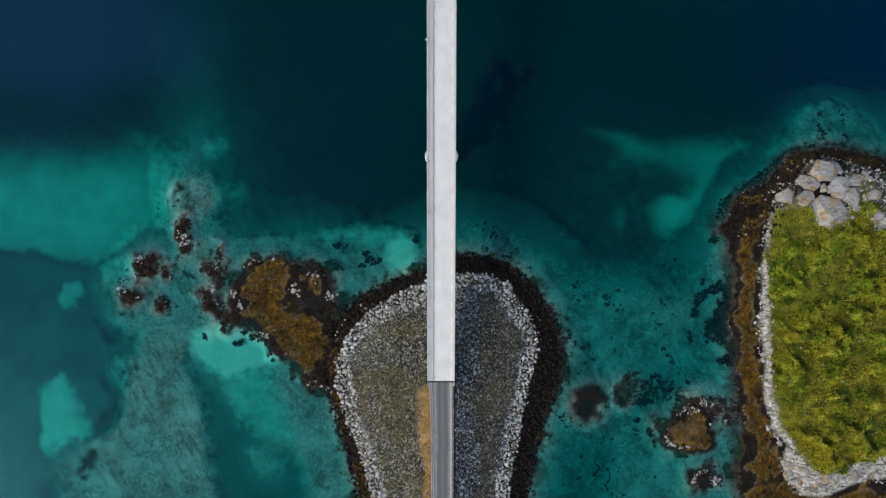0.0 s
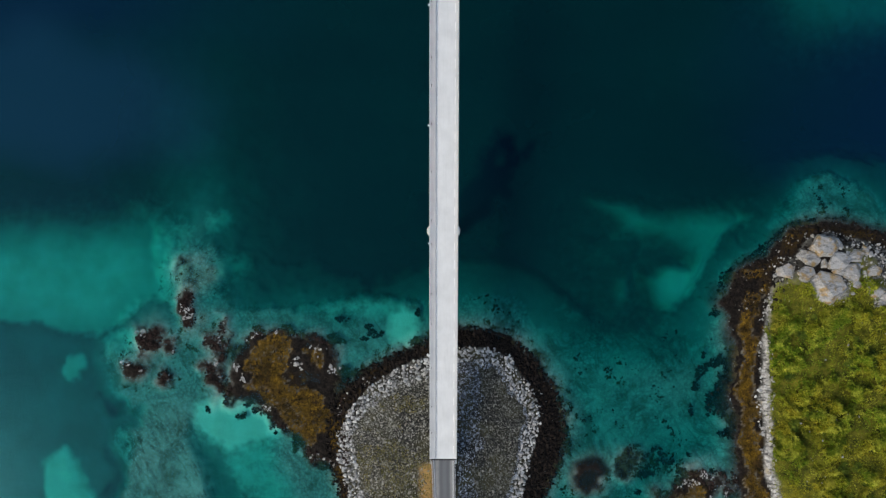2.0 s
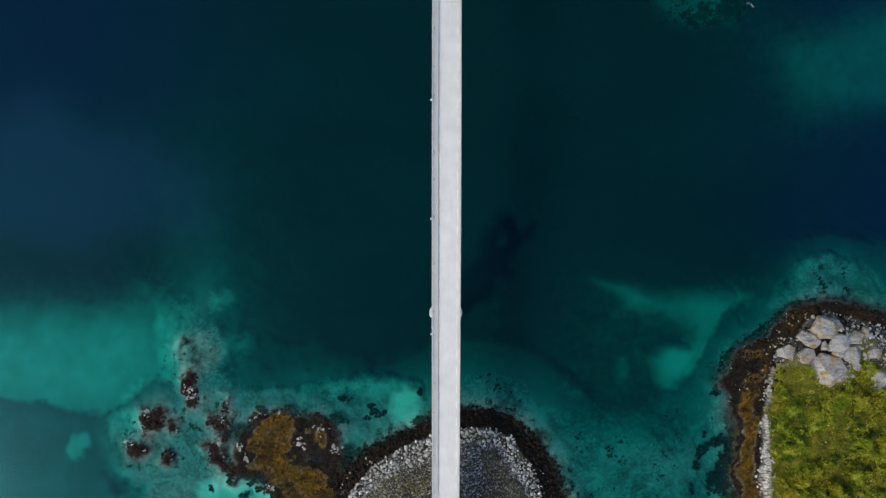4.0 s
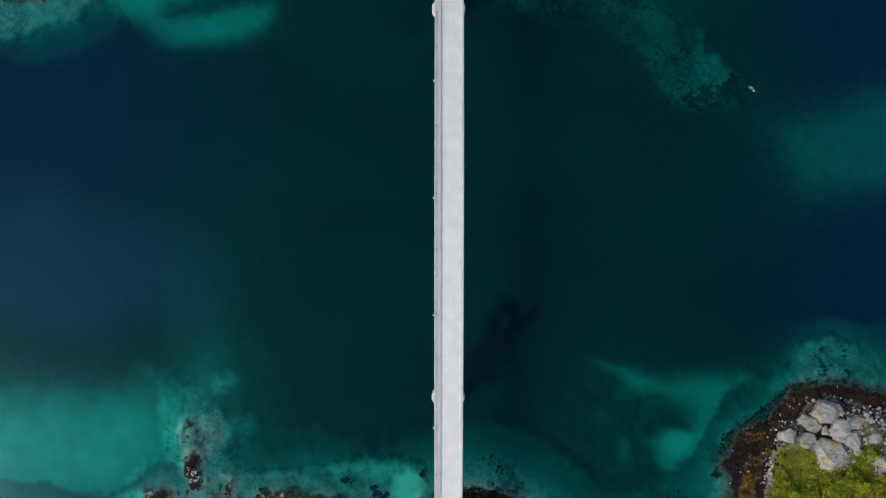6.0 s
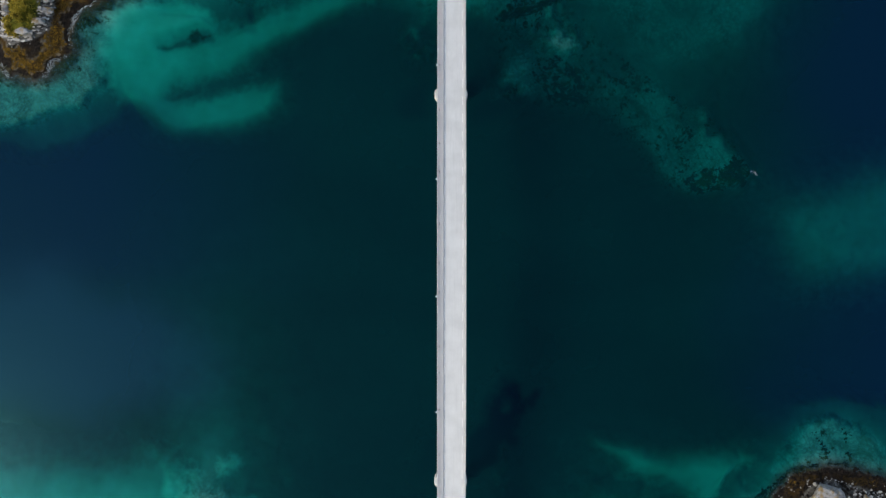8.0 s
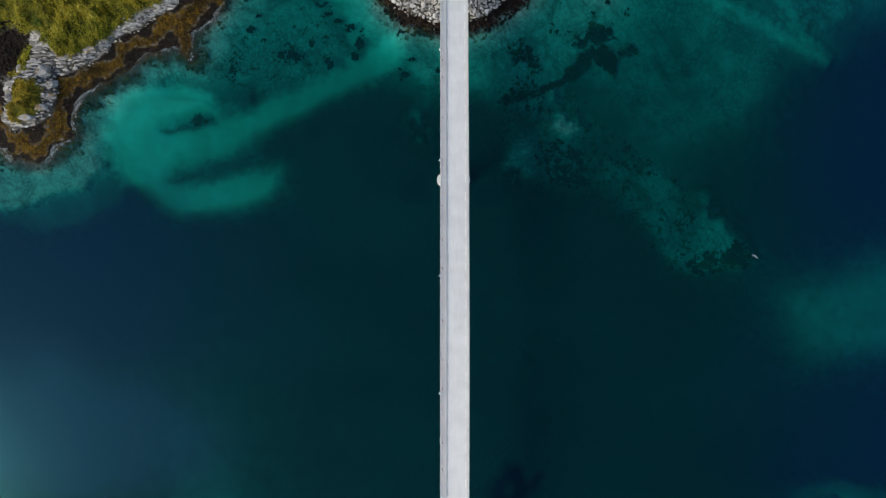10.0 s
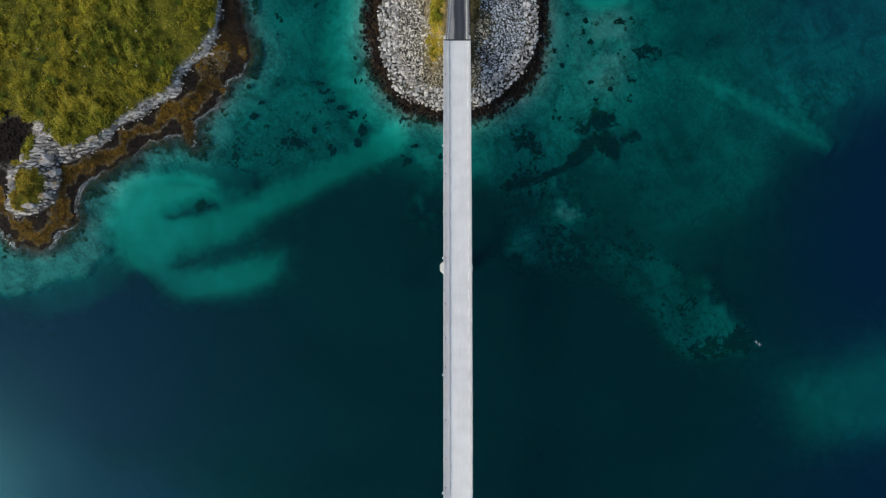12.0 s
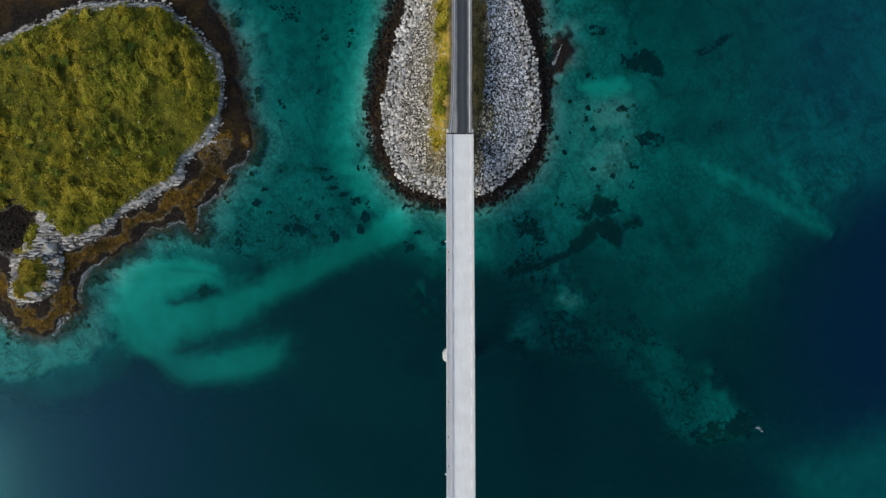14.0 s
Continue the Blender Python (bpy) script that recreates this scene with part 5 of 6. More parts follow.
bm.to_mesh(DASH)
bm.free()
DASH.materials.append(M_DASH)
for x in (-1.92, 3.02):
    for y in np.arange(JOINT_S + 3.0, JOINT_N - 2.0, 5.0):
        lean = math.degrees(math.atan((float(road_z(y + 1)) - float(road_z(y - 1))) / 2))
        shared("edge_dash", DASH, bridge, pose(float(road_x(y)) + x, y, float(road_z(y)) + 0.037, lean))

for y in (JOINT_S, JOINT_N):
    bm = bmesh.new()
    z0 = float(road_z(y))
    box(bm, float(road_x(y)) - W, float(road_x(y)) + W, y - 0.26, y + 0.22, z0 - 0.5, z0 + 0.055)
    part("expansion_joint", bm, M_RUBBER, bridge, "black rubber expansion joint")

for y in PIERS:
    cx, deck = float(road_x(y)), float(road_z(y))
    pier = new("pier")
    pier.parent = bridge
    tagged(pier, "concrete bridge pier on a round-ended footing")
    bm = bmesh.new()
    ring = []
    for i in range(40):
        a = math.tau * i / 40
        ring.append((cx + math.copysign(abs(math.cos(a)) ** 0.75, math.cos(a)) * 5.15, y + math.copysign(abs(math.sin(a)) ** 0.75, math.sin(a)) * 2.5))
    levels = [(-20.0, 1.0), (3.0, 1.0), (3.35, 0.97), (3.4, 0.94)]
    rows = [[bm.verts.new((cx + (px - cx) * k, y + (py - y) * k, h)) for px, py in ring] for h, k in levels]
    for a, b in zip(rows, rows[1:]):
        for i in range(40):
            bm.faces.new((a[i], a[(i + 1) % 40], b[(i + 1) % 40], b[i]))
    bm.faces.new(rows[-1])
    part("footing", bm, M_PIER, pier, smooth=False)
    bm = bmesh.new()
    box(bm, cx - 2.2, cx + 2.2, y - 1.1, y + 1.1, 3.4, deck - girder_depth(y) + 0.02, 0.25)
    part("column", bm, M_PIER, pier)

for y, way in ((JOINT_S, -1), (JOINT_N, 1)):
    bm = bmesh.new()
    z0 = float(road_z(y))
    cx = float(road_x(y))
    box(bm, cx - W, cx + W, min(y - 1.2 * way, y + 1.4 * way), max(y - 1.2 * way, y + 1.4 * way), z0 - 6.0, z0 - 1.95)
    box(bm, cx - W, cx + W, min(y + 0.3 * way, y + 1.4 * way), max(y + 0.3 * way, y + 1.4 * way), z0 - 1.96, z0 - 0.42)
    part("abutment", bm, M_PIER, bridge)

DRAIN = bpy.data.meshes.new("drain")
bm = bmesh.new()
box(bm, -0.16, 0.16, -0.35, 0.35, 0.0, 0.02)
bm.to_mesh(DRAIN)
bm.free()
DRAIN.materials.append(M_RUBBER)
for y in np.arange(JOINT_S + 6.0, JOINT_N - 4.0, 11.0):
    y = y + random.uniform(-3.5, 3.5)
    shared("drain", DRAIN, bridge, pose(float(road_x(y)) - 3.45, y, float(road_z(y)) + 0.142) @ Matrix.Diagonal((0.45, random.uniform(0.5, 1.2), 1, 1)))

BRACKET = bpy.data.meshes.new("drain_bracket")
bm = bmesh.new()
box(bm, -0.28, 0.20, -0.22, 0.22, -0.30, 0.10, 0.04)
box(bm, -0.05, 0.30, -0.08, 0.08, -0.45, -0.28, 0.02)
bm.to_mesh(BRACKET)
bm.free()
BRACKET.materials.append(M_WHITE)
for i in range(-2, 5):
    y = 57.2 + 32.3 * i
    if JOINT_S + 4 < y < JOINT_N - 4:
        tagged(shared("bracket", BRACKET, bridge, pose(float(road_x(y)) - W - 0.16, y, float(road_z(y)) + 0.6)), "small white box on the parapet")


# ---- the roads on the causeways ----
def road(y0, y1, name, surface):
    ys = np.linspace(y0, y1, 40)
    thing = tagged(new(name), "grey asphalt road with darker wheel tracks on the causeway", "road", kind="structure")

    def half(y, side=0):
        near = math.exp(-max(abs(y - MID) - HALF, 0) / 9.0)
        off = (-0.25, 0.6) if y < MID else (-0.8, 0.45)
        return 2.85 + 0.45 * near + (0 if side == 0 else off[side > 0] * (1 - near))
    bm = bmesh.new()
    sweep(bm, lambda y: [(-half(y, -1), -0.28), (half(y, 1), -0.28), (half(y, 1), -0.02), (0, 0.03), (-half(y, -1), -0.02)], ys)
    part("asphalt", bm, surface, thing)
    for side in (-1, 1):
        bm = bmesh.new()
        sweep(bm, lambda y: [(side * (half(y, side) - 0.42) + a, b) for a, b in ((-0.10, -0.02), (0.10, -0.02), (0.10, 0.012), (-0.10, 0.012))], ys)
        part("edge_line", bm, M_PAINT, thing, "worn white edge line")
    for side in (-1, 1):
        rail = tagged(new("guard_rail"), "galvanised steel guard rail along the causeway road", "guard rail", "guard rails")
        bm = bmesh.new()
        sweep(bm, lambda y: [(side * (half(y, side) + 0.18) + a, b) for a, b in ((-0.06, 0.40), (0.06, 0.40), (0.03, 0.47), (0.06, 0.55), (0.03, 0.63), (0.06, 0.71), (-0.06, 0.71), (-0.03, 0.55))], ys)
        part("beam", bm, M_STEEL, rail)
        for y in np.arange(y0 + 1, y1, 4.0):
            shared("post", POST, rail, pose(float(road_x(y)) + side * (half(y, side) + 0.30), y, float(road_z(y)) - 0.45))
    return thing


road(JOINT_N + 0.24, JOINT_N + 150.0, "road_north", M_ASPHALT_NORTH)
road(JOINT_S - 150.0, JOINT_S - 0.28, "road_south", M_ASPHALT_SOUTH)


# ---- rock armour and rubble of the causeways ----
def causeway_rock(rim, shore, label, stretch_y, rubble):
    armour = tagged(new("rock_armour"), label, "rip-rap", "causeway rock armour")
    rng = np.random.RandomState(int(abs(stretch_y[0])))

    def off_road(x, y):
        return (np.abs(x - road_x(y)) > 4.3) | (np.abs(y - MID) < HALF - 2)

    def belt(lo, hi):
        def keep(x, y):
            b = inside(rim, x, y)
            return (b > lo + 0.5 * FIELD.fbm(x, y, 3.0, 2)) & (b < hi + np.where(x < 0, 1.0, -0.4) + 1.6 * FIELD_B.fbm(x, y, 9.0, 3)) & off_road(x, y)
        return keep
    x, y = spots(rim, 0.84, belt(-0.7, 4.2), rng)
    size = (rng.uniform(0.55, 1.2, len(x)) + 0.5 * (rng.rand(len(x)) > 0.9)) * np.where(y > MID, 1.12, 1.0)
    z = sample(GZ, x, y) + 0.12 * size
    first = np.argsort(np.abs(y - stretch_y[1]))[:300]
    meshes = []
    for co, tri in STONES:
        me = bpy.data.meshes.new("armour_stone")
        me.from_pydata([tuple(v) for v in co], [], [tuple(int(i) for i in f) for f in tri])
        me.materials.append(M_ARMOUR_ONE)
        meshes.append(me)
    for i in first:
        s = size[i]
        shared("armour_stone", meshes[rng.randint(len(meshes))], armour,
               pose(x[i], y[i], z[i], rng.uniform(-18, 18), rng.uniform(-18, 18), rng.uniform(0, 360)) @ Matrix.Diagonal((s * rng.uniform(0.85, 1.25), s, s * 0.9, 1)))
    rest = np.setdiff1d(np.arange(len(x)), first)
    tagged(crowd("armour_rest", STONES, x[rest], y[rest], z[rest], size[rest], M_ARMOUR, 0.9, 0.3, 0.25, armour, rng), kind="stuff")

    x, y = spots(rim, 0.42, lambda a, b: (inside(rim, a, b) > 3.2) & off_road(a, b) & (inside(VERGE_N, a, b) < 0.4 + 2.4 * rng.rand(len(a)) ** 3) & (inside(VERGE_S, a, b) < 0.2 + 1.6 * rng.rand(len(a)) ** 2) & (inside(VERGE_NE, a, b) < 0.2), rng)
    few = rng.rand(len(x)) < 0.95 - 0.25 * step(inside(rim, x, y), 6, 18)
    x, y = x[few], y[few]
    size = rng.uniform(0.30, 0.78, len(x)) * np.where(y > MID, np.where(x < 0, 0.98, 0.86), 0.85) + 0.55 * (rng.rand(len(x)) > 0.97)
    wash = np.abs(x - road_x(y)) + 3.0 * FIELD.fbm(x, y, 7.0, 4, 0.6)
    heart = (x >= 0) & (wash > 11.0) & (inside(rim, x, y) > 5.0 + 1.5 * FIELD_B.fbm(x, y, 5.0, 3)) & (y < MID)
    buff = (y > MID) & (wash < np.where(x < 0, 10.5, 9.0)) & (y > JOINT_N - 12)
    # east stones take the blue-grey that imitates the slope's shade
    for w, material, label in (((x < 0) & ~buff, rubble[0], "loose buff-grey rubble slope of broken stone"), (buff, M_RUBBLE_BUFF, "small buff rubble with thin grass beside the verge"), ((x >= 0) & ~heart & ~buff, rubble[1], "loose broken-stone rubble slope tinted blue-grey for shade"),
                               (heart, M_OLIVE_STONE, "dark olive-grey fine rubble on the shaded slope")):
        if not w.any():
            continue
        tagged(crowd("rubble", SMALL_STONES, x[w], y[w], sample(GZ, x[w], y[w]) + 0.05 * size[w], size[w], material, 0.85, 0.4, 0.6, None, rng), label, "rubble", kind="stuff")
    x, y = spots(shore, 0.95, lambda a, b: (inside(rim, a, b) < -0.2) & (inside(shore, a, b) > -0.9), rng)
    size = rng.uniform(0.8, 1.7, len(x))
    pale = rng.rand(len(x)) < 0.10 * step(FIELD_B.fbm(x, y, 8.0, 3), -0.1, 0.6)
    tagged(crowd("barnacled_stones", SMALL_STONES, x[pale], y[pale], sample(GZ, x[pale], y[pale]) + 0.2, 0.45 * size[pale], M_SHORE, 0.7, 0.3, 0.4, None, rng),
           "few pale barnacled stones in the dark tidal belt", "stones", kind="stuff")
    tagged(crowd("tidal_stones", SMALL_STONES, x, y, sample(GZ, x, y) + 0.1 * size, size, M_WET, 0.85, 0.3, 0.25, None, rng),
           "black wet stones in the tidal belt", "stones", kind="stuff")


causeway_rock(CAUSEWAY_S_RIM, CAUSEWAY_S_SHORE, "pale rounded armour boulders round the causeway's foot", (31, -25.0), (M_RUBBLE, M_RUBBLE_SHADE))
causeway_rock(CAUSEWAY_N_RIM, CAUSEWAY_N_SHORE, "pale rounded armour boulders round the causeway's foot", (57, 205.0), (M_RUBBLE_PALE, M_RUBBLE_PALE_SHADE))


# ---- islets: shore rock, boulders, heath ----
def shore_rock(rim, heath, seed, turn, stretch):
    rng = np.random.RandomState(seed)
    x, y = spots(rim, 0.72, lambda a, b: (inside(rim, a, b) > -0.8 + 0.9 * FIELD.fbm(a, b, 2.5, 3)) & (np.hypot(a - 117.0, b - 18.0) > 5.0) & (heath_reach(rim, heath, a, b) < 0.8) & (inside(WEST_POOL, a, b) < -3.5) & (inside(KNOB_TURF, a, b) < 0), rng)
    few = rng.rand(len(x)) < np.where((y > 9) & (y < 60) & (x < 124), 0.25, np.where((x < -110) & (y < 194), 0.28, 0.62))
    x, y = x[few], y[few]
    size = rng.uniform(0.35, 0.95, len(x)) + np.where(y > 100, 0.35, 0.9) * (rng.rand(len(x)) > 0.90)
    tagged(crowd("shore_stones", SMALL_STONES + STONES[:3], x, y, sample(GZ, x, y) + 0.08 * size, size, M_SHORE, 0.6, 0.4, stretch, None, rng, turn),
           "pale frost-split rock along the islet's shore", "stones", kind="stuff")


shore_rock(EAST_RIM, EAST_HEATH, 5, (0.0, 2 * np.pi), 0.6)
shore_rock(WEST_RIM, WEST_HEATH, 6, (-0.45, 0.55), 1.5)


def knob_slabs(seed):
    """Split layers of pale rock that run from west to east over the knob."""
    rng = np.random.RandomState(seed)
    x, y = spots(WEST_RIM, 0.95, lambda a, b: (inside(WEST_RIM, a, b) > -0.3) & (heath_reach(WEST_RIM, WEST_HEATH, a, b) < 0.5) & (a < -104) & (b < 195) & (inside(WEST_POOL, a, b) < -3.0) & (inside(KNOB_TURF, a, b) < 0.3), rng, jitter=0.6)
    size = rng.uniform(0.45, 1.15, len(x))
    tagged(crowd("rock_slabs", STONES, x, y, sample(GZ, x, y) + 0.12 * size, size, M_SHORE, 0.5, 0.25, 3.4, None, rng, (-0.15, 0.2)),
           "pale layered slabs of split shore rock", "rock", kind="stuff")


knob_slabs(8)


def boulder(x, y, lx, ly, h, turn, seed, label):
    """A weathered block of granite: a few flat faces, split edges worn round."""
    rng = random.Random(seed)
    bm = bmesh.new()
    bmesh.ops.create_icosphere(bm, subdivisions=4, radius=1.0)
    cuts = []
    for i in range(9):
        a = math.tau * (i + rng.uniform(-0.3, 0.3)) / 6
        up = rng.uniform(-0.1, 0.45) if i < 6 else rng.uniform(0.8, 2.5)
        cuts.append((Vector((math.cos(a), math.sin(a), up)).normalized(), rng.uniform(0.60, 0.78)))
    for v in bm.verts:
        p = v.co.copy()
        v.co *= 1.12 / (abs(p.x) ** 4 + abs(p.y) ** 4 + abs(p.z) ** 4) ** 0.25
        for way, reach in cuts:
            over = v.co.dot(way) - reach
            if over > 0:
                v.co -= way * over * 0.97
        crack = noise.noise(p * 1.9 + Vector((seed * 1.7, 0, 0)))
        v.co *= 1 + 0.05 * crack + 0.025 * noise.noise(p * 6.0)
        v.co = Vector((v.co.x * lx * 0.52, v.co.y * ly * 0.52, v.co.z * h * 0.6))
    ob = part("boulder", bm, M_BOULDER, None)
    ob.matrix_basis = pose(x, y, float(sample(GZ, np.array([x]), np.array([y]))[0]) + 0.1 * h, rng.uniform(-8, 8), rng.uniform(-8, 8), turn)
    return tagged(ob, label, "boulder", "shore boulders")


for k, (x, y, lx, ly, h, turn) in enumerate((
        (117.7, 23.5, 8.6, 7.6, 2.8, -25), (113.3, 20.0, 6.0, 5.4, 2.4, -40), (121.1, 19.6, 8.2, 4.9, 2.4, 28), (118.0, 12.4, 10.2, 9.4, 3.0, -38),
        (107.0, 16.5, 5.2, 5.4, 2.0, 10), (111.8, 15.9, 6.0, 5.0, 1.8, 20), (123.9, 16.4, 5.2, 6.2, 2.2, 80), (126.8, 21.2, 5.8, 4.0, 1.7, 20), (121.4, 24.9, 6.6, 2.6, 1.8, -35),
        (131.6, 10.2, 5.2, 4.6, 1.9, -20), (132.0, 16.4, 4.6, 3.6, 1.8, 15), (130.4, 22.6, 3.4, 2.6, 1.3, 70), (126.4, 12.4, 3.2, 2.6, 1.3, 0), (136.8, 1.0, 4.6, 3.6, 1.7, 40), (121.2, 17.0, 4.4, 3.2, 1.9, 25), (117.0, 18.4, 2.6, 2.0, 1.2, 60))):
    boulder(x, y, lx * 1.16, ly * 1.16, h, turn, 40 + k, "weathered grey granite boulder with ochre lichen on the shore")
for k, (x, y, lx, ly, h, turn) in enumerate((
        (107.4, -67.0, 4.6, 3.2, 1.4, 20), (107.9, -69.8, 5.0, 3.0, 1.4, 35), (110.4, -71.9, 4.4, 3.2, 1.3, 10), (113.9, -74.0, 5.0, 2.6, 1.2, 25), (111.5, -68.4, 4.2, 2.8, 1.3, -10), (115.3, -71.9, 3.8, 3.0, 1.2, 40),
        (117.4, -70.5, 5.2, 2.4, 1.3, 38), (120.6, -71.2, 4.6, 2.6, 1.2, 30), (123.8, -68.0, 5.4, 2.6, 1.3, 42), (126.9, -69.8, 4.2, 3.2, 1.2, 15))):
    boulder(x, y, lx, ly, h, turn, 60 + k, "pale split rock slab at the islet's foot")
for k, (x, y, lx, ly, h, turn) in enumerate((
        (-127.8, 184.2, 6.0, 4.2, 1.8, -10), (-126.2, 180.4, 5.2, 2.6, 1.5, 5), (-126.6, 176.8, 4.6, 2.2, 1.4, 8), (-128.8, 173.4, 4.6, 2.0, 1.3, 10),
        (-133.4, 170.0, 6.0, 2.2, 1.3, 4), (-137.6, 177.0, 3.2, 4.6, 1.4, 0), (-134.0, 185.4, 4.0, 2.6, 1.4, 20), (-120.6, 189.4, 7.0, 3.0, 1.3, 8), (-113.6, 191.0, 5.6, 2.4, 1.2, 14))):
    boulder(x, y, lx, ly, h, turn, 70 + k, "layered pale grey shore rock slab beside brown wrack")


def heath(outline, name, material, label, seed, rim=None, relief=0.8):
    rng = np.random.RandomState(seed)
    tufts = [tuft_shape(seed + s, 9, 0.55, 0.55, 0.085) for s in range(8)]
    x, y = spots(rim or outline, 0.42, lambda a, b: ((heath_reach(rim, outline, a, b) if rim else inside(outline, a, b)) > -0.3 + 0.7 * FIELD.fbm(a, b, 3.0, 2)) & (inside(WEST_POOL, a, b) < 0) & (np.abs(a - road_x(b)) > 4.1), rng)
    clump = step(0.5 * FIELD.fbm(x, y, 11.0, 3) + 0.95 * FIELD_B.fbm(x + 0.5 * y, y - 0.5 * x, 4.4, 3, 0.5), -0.5, 0.75)
    size = rng.uniform(0.6, 1.2, len(x)) * (0.65 + 0.9 * clump)
    few = rng.rand(len(x)) < 0.55 + 0.5 * clump
    x, y, size, clump = x[few], y[few], size[few], clump[few]
    z = sample(GZ, x, y) + relief * clump * clump - 0.05
    tagged(crowd(name, tufts, x, y, z, size, material, 1.0, 0.3, 0.2, None, rng), label, "vegetation", kind="stuff")


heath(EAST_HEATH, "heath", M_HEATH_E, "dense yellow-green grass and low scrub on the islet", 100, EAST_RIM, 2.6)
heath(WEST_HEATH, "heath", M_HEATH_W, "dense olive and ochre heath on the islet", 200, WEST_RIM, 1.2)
heath(TURF_LINK, "turf", M_HEATH_W, "narrow strip of green-ochre turf between the rocks", 310)
heath(KNOB_TURF, "turf", M_TURF, "small cap of ochre turf on the rock", 300, None, 0.25)
heath(VERGE_NE, "verge_grass", M_DULL_GRASS, "thin brown-olive grass beside the road", 420)
heath(VERGE_N, "verge_grass", M_VERGE, "yellowed grass verge beside the road", 400)


def sparse_grass(seed):
    """Thin weeds between the stones of the southern slope."""
    rng = np.random.RandomState(seed)
    tufts = [tuft_shape(seed + s, 6, 0.42, 0.3, 0.06) for s in range(6)]
    x, y = spots(CAUSEWAY_S_RIM, 0.62, lambda a, b: (inside(CAUSEWAY_S_RIM, a, b) > 5.5) & (b < -20.0) & (a < -4.0) & (FIELD.fbm(a + 60, b, 8.0, 4, 0.7) + 0.45 * np.exp(-((a + 19.0) / 5.0) ** 2) > 0.20 - 0.006 * (-22.0 - b)), rng)
    tagged(crowd("sparse_grass", tufts, x, y, sample(GZ, x, y) + 0.20, rng.uniform(0.45, 1.2, len(x)), M_WEEDS, 1.0, 0.3, 0.2, None, rng),
           "thin olive weeds between the stones", "vegetation", kind="stuff")


sparse_grass(450)


def shrub_parts(seed, leaves):
    rng = random.Random(seed)
    stems = bmesh.new()
    co, tri = [], []
    for i in range(7):
        a, tilt = rng.uniform(0, math.tau), rng.uniform(0.3, 0.9)
        way = Vector((math.cos(a) * tilt, math.sin(a) * tilt, 1)).normalized()
        length = rng.uniform(0.9, 1.5)
        bmesh.ops.create_cone(stems, segments=5, radius1=0.05, radius2=0.015, depth=length, matrix=Matrix.Translation(way * length / 2) @ way.to_track_quat('Z', 'Y').to_matrix().to_4x4())
        for j in range(70):
            p = way * length * rng.uniform(0.45, 1.1) + Vector((rng.gauss(0, 0.30), rng.gauss(0, 0.30), rng.gauss(0, 0.18)))
            u = Vector((rng.gauss(0, 1), rng.gauss(0, 1), rng.gauss(0, 0.5))).normalized() * rng.uniform(0.10, 0.20)
            v = u.cross(Vector((rng.gauss(0, 0.4), rng.gauss(0, 0.4), 1))).normalized() * u.length * 0.6
            k = len(co)
            co += [tuple(p - u), tuple(p + v), tuple(p + u), tuple(p - v)]
            tri += [(k, k + 1, k + 2), (k, k + 2, k + 3)]
    leaf = bpy.data.meshes.new("crown")
    leaf.from_pydata(co, [], tri)
    leaf.materials.append(leaves)
    wood = bpy.data.meshes.new("stems")
    stems.to_mesh(wood)
    stems.free()
    wood.materials.append(M_TWIG)
    return wood, leaf


def shrubs(outline, count, seed):
    rng = np.random.RandomState(seed)
    kinds = []
    for s in range(4):
        wood, leaf = shrub_parts(seed + s, (M_SHRUB, M_SHRUB_PALE)[s % 2])
        thing = tagged(new("shrub"), ("low dark-green leafy shrub in the heath", "low yellow-green leafy shrub in the heath")[s % 2], "shrub", "shrubs on the islets")
        shared("stems", wood, thing, Matrix())
        shared("crown", leaf, thing, Matrix())
        kinds.append(thing)
    x, y = spots(outline, 4.0, lambda a, b: (inside(outline, a, b) > 2.0) & (FIELD_B.fbm(a, b, 16.0, 3) > -0.05), rng)
    order = rng.permutation(len(x))[:count]
    for n, i in enumerate(order):
        s = rng.uniform(0.9, 1.5)
        m = pose(x[i], y[i], float(sample(GZ, x[i:i + 1], y[i:i + 1])[0]) - 0.05, 0, 0, rng.uniform(0, 360))
        if n < 4:
            kinds[n].scale = (s, s, s * 0.8)
            kinds[n].matrix_basis = m @ Matrix.Diagonal((s, s, s * 0.8, 1))
        else:
            copy_thing(kinds[n % 4], m @ Matrix.Diagonal((s, s, s * 0.75, 1)))


def heath_stones(outline, count, seed):
    rng = np.random.RandomState(seed)
    x, y = spots(outline, 2.0, lambda a, b: (inside(outline, a, b) > 0.5) & (FIELD.fbm(a, b + 90, 14.0, 3) > 0.0), rng)
    few = rng.permutation(len(x))[:count]
    x, y = x[few], y[few]
    size = rng.uniform(0.25, 0.65, len(x))
    tagged(crowd("heath_stones", SMALL_STONES, x, y, sample(GZ, x, y) + 0.9, size, M_SHORE, 0.8, 0.4, 0.5, None, rng),
           "pale stone tops showing through the heath", "stones", kind="stuff")


heath_stones(EAST_HEATH, 60, 31)
heath_stones(WEST_HEATH, 26, 32)
shrubs(EAST_HEATH, 90, 500)
shrubs(WEST_HEATH, 80, 600)


